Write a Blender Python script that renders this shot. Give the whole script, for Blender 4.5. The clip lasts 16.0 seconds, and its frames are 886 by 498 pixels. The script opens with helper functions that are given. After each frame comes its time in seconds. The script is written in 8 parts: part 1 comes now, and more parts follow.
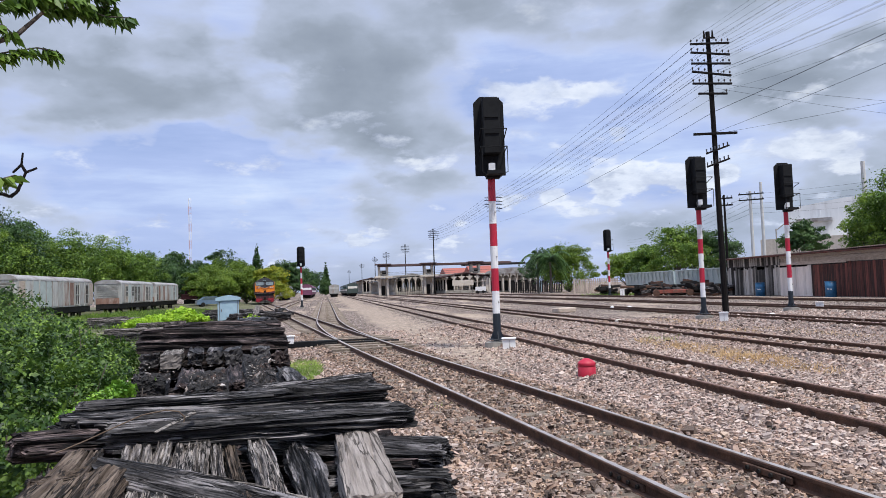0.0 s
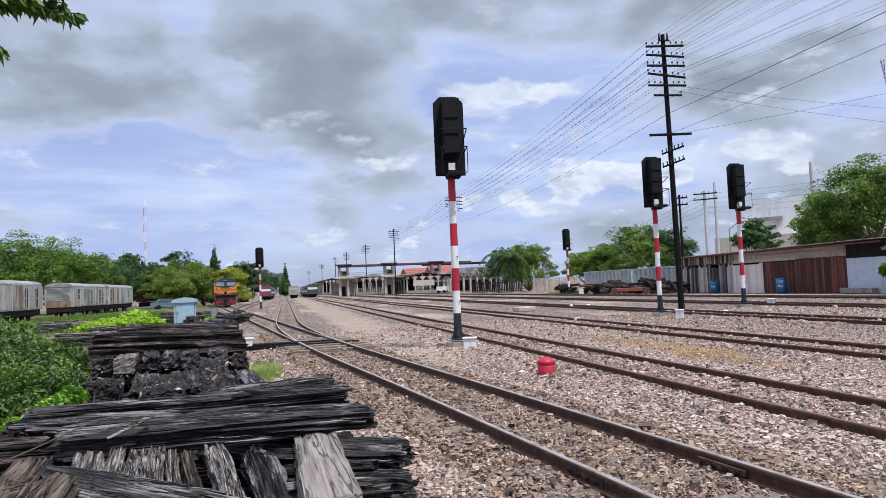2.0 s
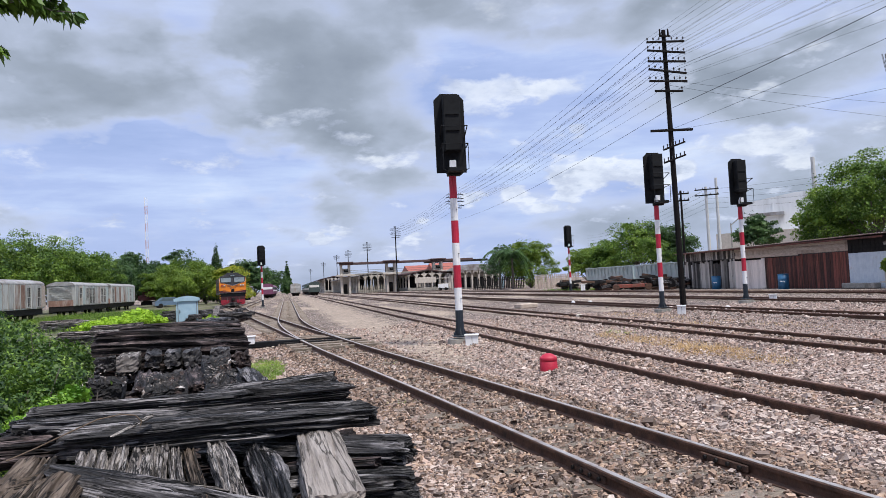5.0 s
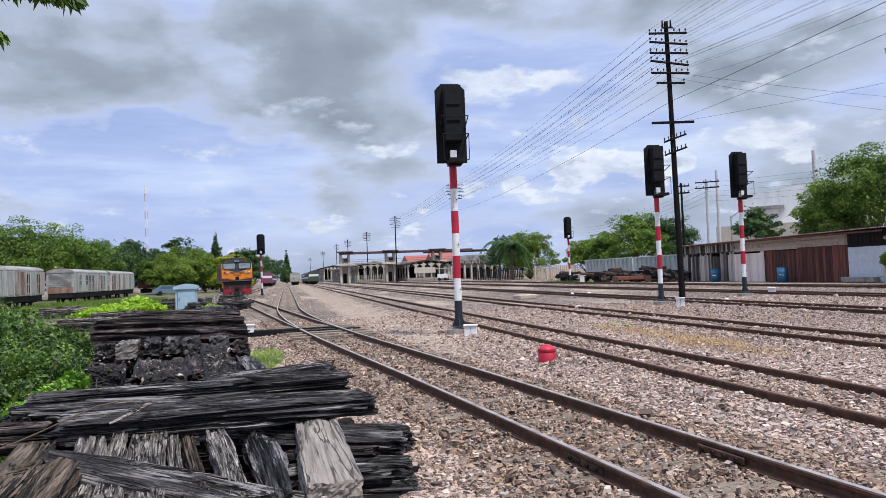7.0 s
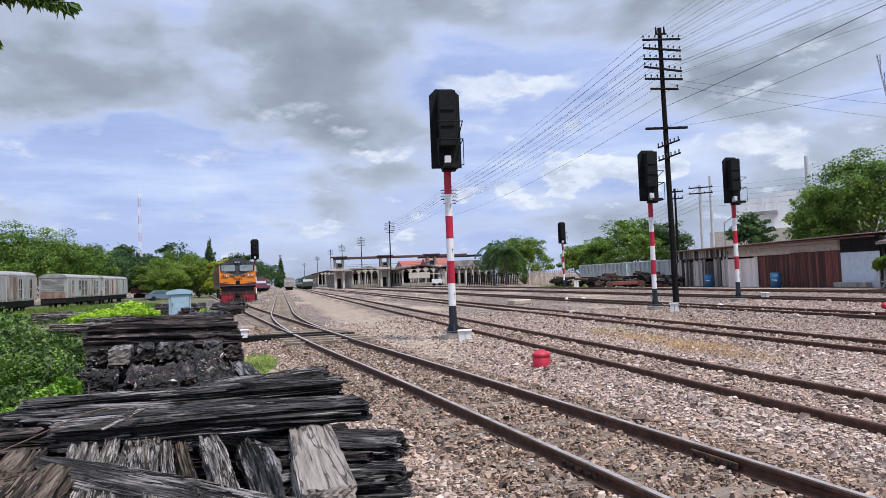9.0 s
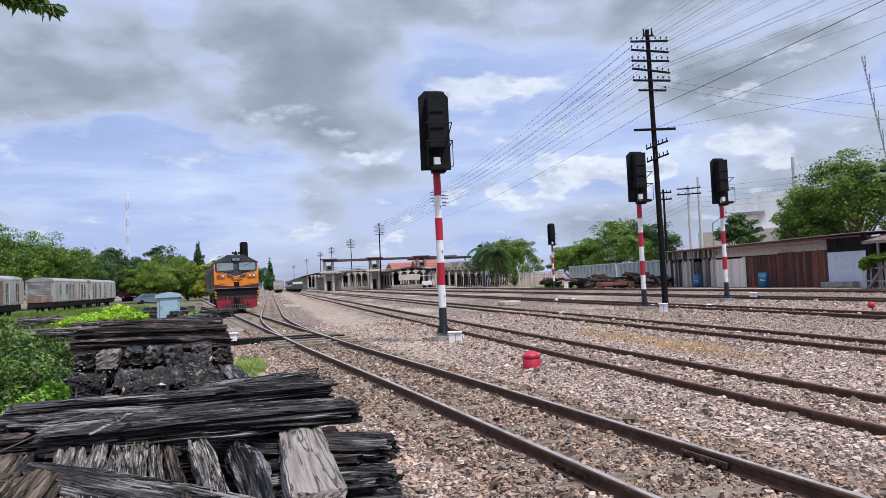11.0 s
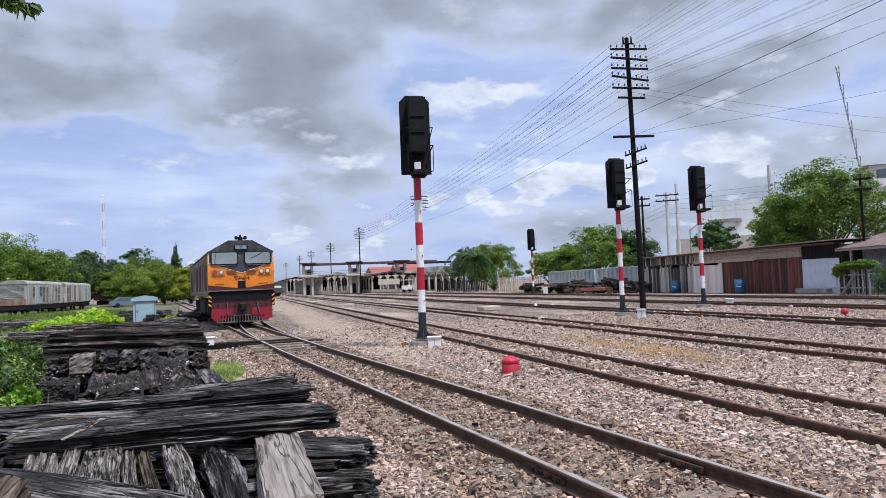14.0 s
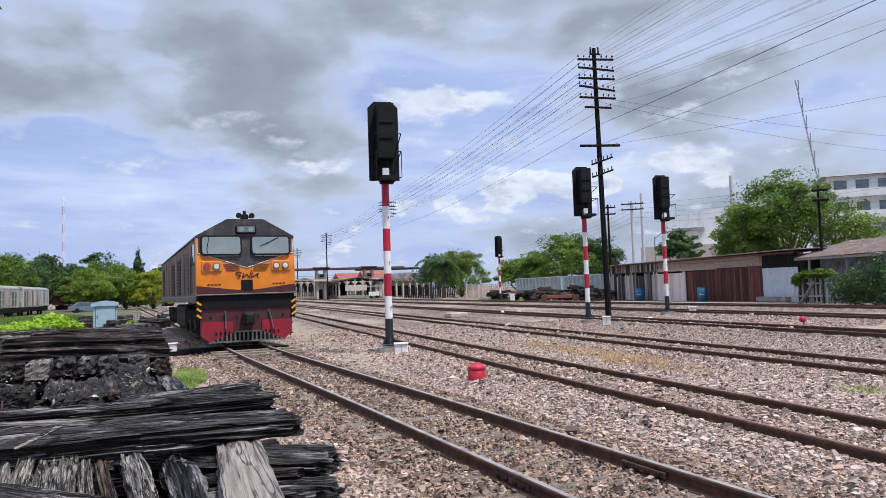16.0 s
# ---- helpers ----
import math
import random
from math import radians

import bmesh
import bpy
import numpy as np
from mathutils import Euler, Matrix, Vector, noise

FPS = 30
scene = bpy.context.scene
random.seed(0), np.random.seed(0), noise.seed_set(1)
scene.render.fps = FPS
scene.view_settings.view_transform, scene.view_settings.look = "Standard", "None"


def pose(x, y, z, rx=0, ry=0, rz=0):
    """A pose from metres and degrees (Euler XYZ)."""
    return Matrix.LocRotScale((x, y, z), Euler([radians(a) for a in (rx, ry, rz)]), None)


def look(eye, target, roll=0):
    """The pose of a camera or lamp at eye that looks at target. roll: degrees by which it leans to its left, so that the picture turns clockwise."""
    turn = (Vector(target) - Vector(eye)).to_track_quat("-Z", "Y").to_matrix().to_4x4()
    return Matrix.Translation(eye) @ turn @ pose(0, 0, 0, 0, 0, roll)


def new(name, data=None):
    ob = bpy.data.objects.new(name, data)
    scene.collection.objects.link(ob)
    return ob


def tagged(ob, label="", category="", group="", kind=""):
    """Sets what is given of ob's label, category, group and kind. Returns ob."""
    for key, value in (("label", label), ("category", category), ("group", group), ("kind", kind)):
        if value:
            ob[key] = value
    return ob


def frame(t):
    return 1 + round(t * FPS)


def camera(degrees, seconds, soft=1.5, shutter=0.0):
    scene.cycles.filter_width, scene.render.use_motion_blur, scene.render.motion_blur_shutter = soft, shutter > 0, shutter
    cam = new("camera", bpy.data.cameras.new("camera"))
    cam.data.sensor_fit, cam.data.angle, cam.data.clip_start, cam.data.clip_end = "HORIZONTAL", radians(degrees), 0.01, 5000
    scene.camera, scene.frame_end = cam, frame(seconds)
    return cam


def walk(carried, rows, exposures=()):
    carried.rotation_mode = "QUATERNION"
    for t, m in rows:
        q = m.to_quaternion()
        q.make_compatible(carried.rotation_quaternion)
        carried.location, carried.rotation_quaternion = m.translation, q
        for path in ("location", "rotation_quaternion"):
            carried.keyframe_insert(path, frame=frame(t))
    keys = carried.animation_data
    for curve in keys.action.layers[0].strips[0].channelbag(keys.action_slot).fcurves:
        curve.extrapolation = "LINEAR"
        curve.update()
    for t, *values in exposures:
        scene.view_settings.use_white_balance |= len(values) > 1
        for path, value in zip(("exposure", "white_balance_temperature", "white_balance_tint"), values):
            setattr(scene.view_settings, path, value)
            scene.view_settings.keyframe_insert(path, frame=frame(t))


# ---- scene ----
cam = camera(63.70, 16.0, soft=0.65)
EYE_Z = 1.4
# seconds, yaw, pitch, roll
PATH = [
    (0, -9.500, 3.069, -2.000),
    (0.5, -10.012, 3.147, -2.163),
    (1, -10.800, 3.049, -2.228),
    (1.5, -11.761, 2.944, -2.278),
    (2, -12.653, 2.948, -2.471),
    (2.5, -13.187, 2.947, -2.572),
    (3, -13.322, 2.949, -2.649),
    (3.5, -13.192, 2.988, -2.705),
    (4, -12.894, 2.996, -2.856),
    (4.5, -12.628, 2.912, -2.896),
    (7, -12.517, 1.946, -2.241),
    (7.5, -12.661, 2.078, -2.177),
    (8, -12.728, 2.207, -2.186),
    (8.5, -12.835, 2.298, -2.215),
    (9, -12.983, 2.341, -2.224),
    (11.5, -14.068, 2.449, -2.582),
    (12, -14.353, 2.315, -2.570),
    (12.5, -14.614, 2.281, -2.556),
    (13, -14.833, 2.357, -2.449),
    (13.5, -15.052, 2.520, -2.372),
    (14, -15.420, 2.759, -2.242),
    (14.5, -16.019, 2.935, -2.187),
    (15, -16.751, 3.051, -2.124),
    (15.5, -17.419, 3.112, -2.027),
    (16, -18.028, 3.185, -1.928),
]


def aim(yaw, pitch, roll):
    """The pose of a hand-held camera that turns about the holder, so the eye slides a little to the right with the pan."""
    x = 0.02 * (-yaw - 13.0) / 8.5
    a, b = radians(yaw), radians(pitch)
    eye = Vector((x, 0.0, EYE_Z))
    return look(eye, eye + Vector((-math.sin(a) * math.cos(b), math.cos(a) * math.cos(b), math.sin(b))) * 2, roll)


walk(cam, [(t, aim(yaw, pitch, roll)) for t, yaw, pitch, roll in PATH])

# ---------------------------------------------------------------- light
SUN_AZ, SUN_EL = 152.0, 64.0   # degrees from +y towards +x, and above the horizon
world = bpy.data.worlds.new("sky")
scene.world = world
world.use_nodes = True


def sky_nodes():
    nt = world.node_tree
    nt.nodes.clear()
    N, L = nt.nodes.new, nt.links.new
    out, bg = N("ShaderNodeOutputWorld"), N("ShaderNodeBackground")
    sky = N("ShaderNodeTexSky")
    sky.sky_type, sky.sun_disc = "NISHITA", False
    sky.sun_elevation, sky.sun_rotation = radians(SUN_EL), radians(SUN_AZ)
    coord, sep = N("ShaderNodeTexCoord"), N("ShaderNodeSeparateXYZ")
    L(coord.outputs["Generated"], sep.inputs[0])

    def m(op, a, b=None, c=None):
        n = N("ShaderNodeMath")
        n.operation = op
        for k, v in enumerate((a, b, c)):
            if v is None:
                continue
            if isinstance(v, (int, float)):
                n.inputs[k].default_value = v
            else:
                L(v, n.inputs[k])
        return n.outputs[0]

    # the cloud deck lies flat overhead, so it crowds together towards the horizon
    up = m("MAXIMUM", sep.outputs[2], 0.0)
    deck = m("ADD", m("MULTIPLY", up, 0.85), 0.30)
    flat = N("ShaderNodeCombineXYZ")
    L(m("DIVIDE", sep.outputs[0], deck), flat.inputs[0])
    L(m("DIVIDE", sep.outputs[1], deck), flat.inputs[1])
    L(m("MULTIPLY", up, 1.6), flat.inputs[2])

    def noise_at(scale, detail, rough, warp=0.0, z=0.0):
        mp = N("ShaderNodeMapping")
        mp.inputs["Location"].default_value = (z, 0.4 * z, z)
        L(flat.outputs[0], mp.inputs[0])
        n = N("ShaderNodeTexNoise")
        n.inputs["Scale"].default_value, n.inputs["Detail"].default_value = scale, detail
        n.inputs["Roughness"].default_value, n.inputs["Distortion"].default_value = rough, warp
        L(mp.outputs[0], n.inputs["Vector"])
        return n.outputs[0]

    def ramp(fac, stops):
        r = N("ShaderNodeValToRGB")
        while len(r.color_ramp.elements) < len(stops):
            r.color_ramp.elements.new(0.5)
        for e, (p, c) in zip(r.color_ramp.elements, stops):
            e.position, e.color = p, (*c, 1)
        L(fac, r.inputs[0])
        return r.outputs[0]

    def mix(fac, a, b, kind="MIX"):
        n = N("ShaderNodeMix")
        n.data_type, n.blend_type = "RGBA", kind
        for k, v in ((0, fac), (6, a), (7, b)):
            if isinstance(v, (int, float)):
                n.inputs[k].default_value = v
            elif isinstance(v, tuple):
                n.inputs[k].default_value = (*v, 1)
            else:
                L(v, n.inputs[k])
        return n.outputs[2]

    # bearing and height of the direction, ruffled so that no cloud has a smooth rim
    az = m("MULTIPLY", m("ARCTAN2", sep.outputs[0], sep.outputs[1]), 57.2958)
    el = m("MULTIPLY", m("ARCSINE", sep.outputs[2]), 57.2958)
    az = m("ADD", az, m("MULTIPLY", m("SUBTRACT", noise_at(2.6, 5, 0.5, 0.0, 31.0), 0.5), 20.0))
    el = m("ADD", el, m("MULTIPLY", m("SUBTRACT", noise_at(3.0, 5, 0.5, 0.0, 23.0), 0.5), 12.0))

    def masses(some):
        """How far the direction lies inside soft masses (bearing, height, half width, half height, weight)."""
        total = None
        for a0, e0, wa, we, k in some:
            p = m("MULTIPLY", m("SUBTRACT", az, a0), 1 / wa)
            q = m("MULTIPLY", m("SUBTRACT", el, e0), 1 / we)
            d = m("MULTIPLY_ADD", p, p, m("MULTIPLY", q, q))
            v = m("MULTIPLY", m("MAXIMUM", m("MULTIPLY_ADD", d, -0.5, 1.0), 0.0), k)
            total = v if total is None else m("ADD", total, v)
        return m("MINIMUM", total, 1.2)

    grey = masses(((-19.3, 15.5, 15.0, 3.4, 1.0), (-10.2, 14.2, 7.7, 2.3, 0.8), (5.6, 14.9, 10.5, 3.4, 0.95), (-0.1, 19.9, 6.8, 4.1, 0.5), (7.6, 7.3, 5.0, 2.0, 0.35), (37.6, 13.0, 5.9, 2.0, 0.95), (19.6, 11.2, 5.9, 1.8, 0.5), (27.8, 19.6, 7.3, 1.6, 0.6), (16.9, 21.1, 2.7, 1.8, 0.5)))
    clear = masses(((-14.6, 9.4, 19.1, 4.1, 1.0), (-3.7, 19.8, 2.3, 5.0, 0.7), (15.4, 17.5, 4.1, 3.6, 0.5), (33.7, 17.1, 7.7, 2.7, 0.5), (21.6, 7.5, 15.9, 3.2, 0.5), (-0.5, 8.3, 4.1, 2.7, 0.7)))
    white = masses(((18.0, 15.4, 3.2, 2.0, 0.9), (22.9, 16.3, 3.2, 1.6, 0.9), (26.0, 8.9, 3.6, 1.6, 1.2), (21.7, 9.5, 2.7, 1.4, 0.8), (41.0, 16.9, 3.6, 1.8, 0.9), (38.8, 9.5, 5.0, 1.8, 1.2), (1.9, 5.2, 2.7, 0.7, 1.1), (9.8, 4.5, 2.3, 0.6, 1.0), (10.5, 10.5, 2.7, 1.1, 0.7), (-4.1, 3.0, 2.7, 0.8, 1.0), (19.8, 5.6, 5.5, 0.9, 0.7)))
    # pale lavender veil, drawn out in thin streaks low down
    streak = N("ShaderNodeMapping")
    streak.inputs["Scale"].default_value = (1.3, 1.3, 9.0)
    L(coord.outputs["Generated"], streak.inputs[0])
    sn = N("ShaderNodeTexNoise")
    sn.inputs["Scale"].default_value, sn.inputs["Detail"].default_value, sn.inputs["Roughness"].default_value = 2.4, 7, 0.58
    L(streak.outputs[0], sn.inputs["Vector"])
    veil = ramp(m("ADD", m("MULTIPLY", sn.outputs[0], 0.6), m("MULTIPLY", noise_at(1.6, 6, 0.55, 0.6, 17.0), 0.4)), [(0.38, (0.39, 0.48, 0.76)), (0.5, (0.47, 0.555, 0.84)), (0.6, (0.60, 0.69, 0.93)), (0.68, (0.76, 0.82, 0.96))])
    # broad clouds: white rims, grey bellies, ragged edges
    big, fine = noise_at(1.3, 7, 0.5, 0.15, 7.9), noise_at(4.6, 6, 0.52, 0.2, 9.1)
    body = m("ADD", m("MULTIPLY", big, 0.80), m("MULTIPLY", fine, 0.20))
    body = m("ADD", body, m("SUBTRACT", m("MULTIPLY", grey, 0.13), m("MULTIPLY", clear, 0.11)))
    close = ramp(up, [(0.06, (0.46, 0.46, 0.46)), (0.16, (0.485, 0.485, 0.485)), (0.30, (0.495, 0.495, 0.495)), (0.5, (0.535, 0.535, 0.535))])
    body = m("ADD", body, m("SUBTRACT", close, 0.5))
    cover = ramp(body, [(0.40, (0, 0, 0)), (0.53, (1, 1, 1))])
    inner = ramp(body, [(0.43, (0.70, 0.73, 0.90)), (0.50, (0.56, 0.60, 0.74)), (0.56, (0.45, 0.49, 0.585)), (0.62, (0.355, 0.39, 0.455)), (0.72, (0.265, 0.295, 0.35))])
    cloud = mix(cover, veil, inner)
    # heaped white clouds with grey undersides
    heap = m("ADD", m("MULTIPLY", noise_at(5.4, 8, 0.58, 0.1, 2.2), 0.8), m("MULTIPLY", white, 0.19))
    low = ramp(up, [(0.03, (1, 1, 1)), (0.10, (1, 1, 1)), (0.42, (0.25, 0.25, 0.25))])
    puff = m("MULTIPLY", ramp(heap, [(0.465, (0, 0, 0)), (0.525, (0.7, 0.7, 0.7)), (0.575, (1, 1, 1))]), m("MAXIMUM", low, m("MINIMUM", white, 1.0)))
    belly = ramp(heap, [(0.49, (0.70, 0.73, 0.88)), (0.56, (0.91, 0.92, 0.97)), (0.66, (0.82, 0.84, 0.91)), (0.72, (0.56, 0.59, 0.68))])
    tuft = ramp(noise_at(9.0, 7, 0.58, 0.2, 5.5), [(0.36, (0.74, 0.76, 0.82)), (0.5, (0.95, 0.96, 0.98)), (0.62, (1.08, 1.07, 1.05))])
    cloud = mix(m("MULTIPLY", puff, 0.85), cloud, mix(1.0, belly, tuft, "MULTIPLY"))
    haze = ramp(up, [(0.0, (1, 1, 1)), (0.12, (0, 0, 0))])
    cloud = mix(m("MULTIPLY", haze, 0.5), cloud, (0.46, 0.53, 0.78))
    # an overcast sky is brightest overhead
    over = ramp(up, [(0.40, (1, 1, 1)), (0.95, (2.0, 2.0, 2.05))])
    cloud = mix(1.0, cloud, over, "MULTIPLY")
    cloud = mix(1.0, cloud, (0.905, 0.955, 1.005), "MULTIPLY")
    both = mix(1.0, cloud, mix(1.0, sky.outputs[0], (0.008, 0.008, 0.008), "MULTIPLY"), "ADD")
    L(both, bg.inputs[0])
    bg.inputs[1].default_value = 1.0
    L(bg.outputs[0], out.inputs[0])


sky_nodes()
sun = new("sun", bpy.data.lights.new("sun", "SUN"))
sun.data.energy, sun.data.angle, sun.data.color = 4.2, radians(6), (1.0, 0.96, 0.90)
sun.matrix_world = look((60 * math.sin(radians(SUN_AZ)), 60 * math.cos(radians(SUN_AZ)), 60 * math.tan(radians(SUN_EL))), (0, 0, 0))
scene.view_settings.exposure = 0.0

# ---------------------------------------------------------------- materials
def material(name, stops, scale=6.0, rough=0.8, metal=0.0, stretch=(1, 1, 1), bump=0.3, bump_scale=40.0, stain=None, stain_scale=0.8, stain_at=(0.5, 0.65), vary=0.0, island=False, coat=0.0, detail=6.0):
    """A worn surface: a ramp of colours over stretched grain, broad stains, fine relief."""
    mt = bpy.data.materials.new(name)
    mt.use_nodes = True
    nt = mt.node_tree
    N, L = nt.nodes.new, nt.links.new
    p = nt.nodes["Principled BSDF"]
    co = N("ShaderNodeTexCoord")
    mp = N("ShaderNodeMapping")
    mp.inputs["Scale"].default_value = stretch
    L(co.outputs["Object"], mp.inputs[0])
    src = mp.outputs[0]
    if vary or island:
        # no two pieces alike: each takes its own stretch of the pattern
        rnd = N("ShaderNodeNewGeometry").outputs["Random Per Island"] if island else N("ShaderNodeObjectInfo").outputs["Random"]
        sc = N("ShaderNodeMath")
        sc.operation = "MULTIPLY"
        sc.inputs[1].default_value = 37.0
        L(rnd, sc.inputs[0])
        add = N("ShaderNodeVectorMath")
        L(src, add.inputs[0])
        L(sc.outputs[0], add.inputs[1])
        src = add.outputs[0]

    def noise_of(s, d=6.0, r=0.6):
        n = N("ShaderNodeTexNoise")
        n.inputs["Scale"].default_value, n.inputs["Detail"].default_value, n.inputs["Roughness"].default_value = s, d, r
        L(src, n.inputs["Vector"])
        return n.outputs[0]

    r = N("ShaderNodeValToRGB")
    while len(r.color_ramp.elements) < len(stops):
        r.color_ramp.elements.new(0.5)
    for e, (pos, c) in zip(r.color_ramp.elements, stops):
        e.position, e.color = pos, (*c, 1)
    grain = noise_of(scale, detail)
    if island or vary >= 0.3:
        mixer = N("ShaderNodeMath")
        mixer.operation = "MULTIPLY_ADD"
        w = 0.75 if island else vary
        mixer.inputs[1].default_value = w
        L(rnd, mixer.inputs[0])
        half = N("ShaderNodeMath")
        half.operation = "MULTIPLY"
        half.inputs[1].default_value = 1 - w
        L(grain, half.inputs[0])
        L(half.outputs[0], mixer.inputs[2])
        L(mixer.outputs[0], r.inputs[0])
    else:
        L(grain, r.inputs[0])
    colour = r.outputs[0]
    if vary and vary < 0.3:
        hs = N("ShaderNodeHueSaturation")
        mr = N("ShaderNodeMapRange")
        mr.inputs[3].default_value, mr.inputs[4].default_value = 1 - 2 * vary, 1 + 2 * vary
        L(rnd, mr.inputs[0])
        L(mr.outputs[0], hs.inputs["Value"])
        L(colour, hs.inputs["Color"])
        colour = hs.outputs[0]
    if stain:
        mx = N("ShaderNodeMix")
        mx.data_type = "RGBA"
        sr = N("ShaderNodeMapRange")
        sr.inputs[1].default_value, sr.inputs[2].default_value = stain_at
        L(noise_of(stain_scale, 8.0, 0.65), sr.inputs[0])
        L(sr.outputs[0], mx.inputs[0])
        L(colour, mx.inputs[6])
        mx.inputs[7].default_value = (*stain, 1)
        colour = mx.outputs[2]
    L(colour, p.inputs["Base Color"])
    p.inputs["Roughness"].default_value, p.inputs["Metallic"].default_value = rough, metal
    p.inputs["Coat Weight"].default_value = coat
    if bump:
        b = N("ShaderNodeBump")
        b.inputs["Strength"].default_value, b.inputs["Distance"].default_value = bump, 0.02
        L(noise_of(bump_scale, 5.0), b.inputs["Height"])
        L(b.outputs[0], p.inputs["Normal"])
    return mt


def two(a, b):
    return [(0.3, a), (0.7, b)]


M_RAIL = material("rusty_rail_steel", [(0.3, (0.05, 0.028, 0.02)), (0.55, (0.105, 0.053, 0.034)), (0.75, (0.17, 0.09, 0.058))], 9, 0.75, 0.2, bump=0.4, bump_scale=60)
M_RAILTOP = material("worn_rail_head", two((0.46, 0.41, 0.385), (0.60, 0.55, 0.52)), 4, 0.48, 0.75, stain=(0.24, 0.16, 0.12), stain_scale=2.5, stain_at=(0.5, 0.72), bump=0.05)
M_RAILDULL = material("dull_rail_head", two((0.15, 0.075, 0.055), (0.235, 0.135, 0.105)), 5, 0.55, 0.3, bump=0.2)
M_TIE = material("track_sleeper_wood", [(0.3, (0.11, 0.085, 0.065)), (0.7, (0.26, 0.21, 0.17))], 7, 0.9, stretch=(1, 9, 4), bump=0.8, bump_scale=26, vary=0.12, stain=(0.30, 0.25, 0.2), stain_scale=3)


def split_wood(name, black, mid, light, char, rough, cracked=1.0):
    """Old timber: long fibres, black splits along the grain, charred patches."""
    mt = bpy.data.materials.new(name)
    mt.use_nodes = True
    nt = mt.node_tree
    N, L = nt.nodes.new, nt.links.new
    p = nt.nodes["Principled BSDF"]
    co, rnd = N("ShaderNodeTexCoord"), N("ShaderNodeObjectInfo")
    off = N("ShaderNodeMath")
    off.operation, off.inputs[1].default_value = "MULTIPLY", 41.0
    L(rnd.outputs["Random"], off.inputs[0])

    def noise_of(stretch, scale, detail, r, warp=0.0):
        mp, add, n = N("ShaderNodeMapping"), N("ShaderNodeVectorMath"), N("ShaderNodeTexNoise")
        mp.inputs["Scale"].default_value = stretch
        L(co.outputs["Object"], mp.inputs[0])
        L(mp.outputs[0], add.inputs[0])
        L(off.outputs[0], add.inputs[1])
        L(add.outputs[0], n.inputs["Vector"])
        n.inputs["Scale"].default_value, n.inputs["Detail"].default_value = scale, detail
        n.inputs["Roughness"].default_value, n.inputs["Distortion"].default_value = r, warp
        return n.outputs[0]

    def m(op, a, b=0.0, c=0.0):
        n = N("ShaderNodeMath")
        n.operation = op
        for k, v in enumerate((a, b, c)):
            if isinstance(v, (int, float)):
                n.inputs[k].default_value = v
            else:
                L(v, n.inputs[k])
        return n.outputs[0]

    def band(v, a, b):
        n = N("ShaderNodeMapRange")
        n.interpolation_type = "SMOOTHSTEP"
        n.inputs[1].default_value, n.inputs[2].default_value = a, b
        L(v, n.inputs[0])
        return n.outputs[0]

    fibre = noise_of((0.8, 20, 20), 3.4, 8.0, 0.62, 0.15)
    ridge = noise_of((0.5, 9, 9), 2.4, 5.0, 0.55, 0.4)
    split = band(m("ABSOLUTE", m("SUBTRACT", ridge, 0.5)), 0.009, 0.03)
    ridge2 = noise_of((0.9, 30, 30), 3.0, 3.0, 0.5, 0.2)
    split2 = band(m("ABSOLUTE", m("SUBTRACT", ridge2, 0.5)), 0.004, 0.035 * cracked)
    patch = band(noise_of((1.2, 3.2, 3.2), 3.0, 10.0, 0.72), *char)
    r = N("ShaderNodeValToRGB")
    for _ in range(2):
        r.color_ramp.elements.new(0.5)
    for e, (pos, c) in zip(r.color_ramp.elements, ((0.30, [0.75 * u + 0.25 * v for u, v in zip(black, mid)]), (0.44, [0.3 * u + 0.7 * v for u, v in zip(black, mid)]), (0.58, mid), (0.74, [0.65 * u + 0.35 * v for u, v in zip(mid, light)]))):
        e.position, e.color = pos, (*c, 1)
    L(fibre, r.inputs[0])
    dark = N("ShaderNodeMix")
    dark.data_type = "RGBA"
    L(m("MULTIPLY", m("MULTIPLY", split, m("MULTIPLY_ADD", split2, 0.8 * cracked, 1 - 0.8 * cracked)), m("MULTIPLY_ADD", patch, 0.8, 0.2)), dark.inputs[0])
    dark.inputs[6].default_value = (*black, 1)
    # planes bleached by the sun, with frayed rims along the grain
    pale = N("ShaderNodeMix")
    pale.data_type = "RGBA"
    L(m("MULTIPLY", band(m("ADD", m("MULTIPLY", noise_of((0.9, 5, 5), 2.6, 6.0, 0.6), 0.7), m("MULTIPLY", fibre, 0.3)), 0.485, 0.575), 0.5), pale.inputs[0])
    L(r.outputs[0], pale.inputs[6])
    pale.inputs[7].default_value = (*light, 1)
    L(pale.outputs[2], dark.inputs[7])
    # sawn and broken end grain is plainer than the split sides
    ax = N("ShaderNodeSeparateXYZ")
    L(co.outputs["Normal"], ax.inputs[0])
    ends = band(m("ABSOLUTE", ax.outputs[0]), 0.45, 0.8)
    grain = N("ShaderNodeMix")
    grain.data_type = "RGBA"
    L(m("MULTIPLY", ends, 0.93), grain.inputs[0])
    L(dark.outputs[2], grain.inputs[6])
    grain.inputs[7].default_value = (*[0.75 * c for c in mid], 1)
    L(grain.outputs[2], p.inputs["Base Color"])
    p.inputs["Roughness"].default_value = rough + 0.2
    p.inputs["Specular IOR Level"].default_value = 0.3
    b = N("ShaderNodeBump")
    L(m("MULTIPLY_ADD", ends, -0.75, 1.0), b.inputs["Strength"])
    b.inputs["Distance"].default_value = 0.016
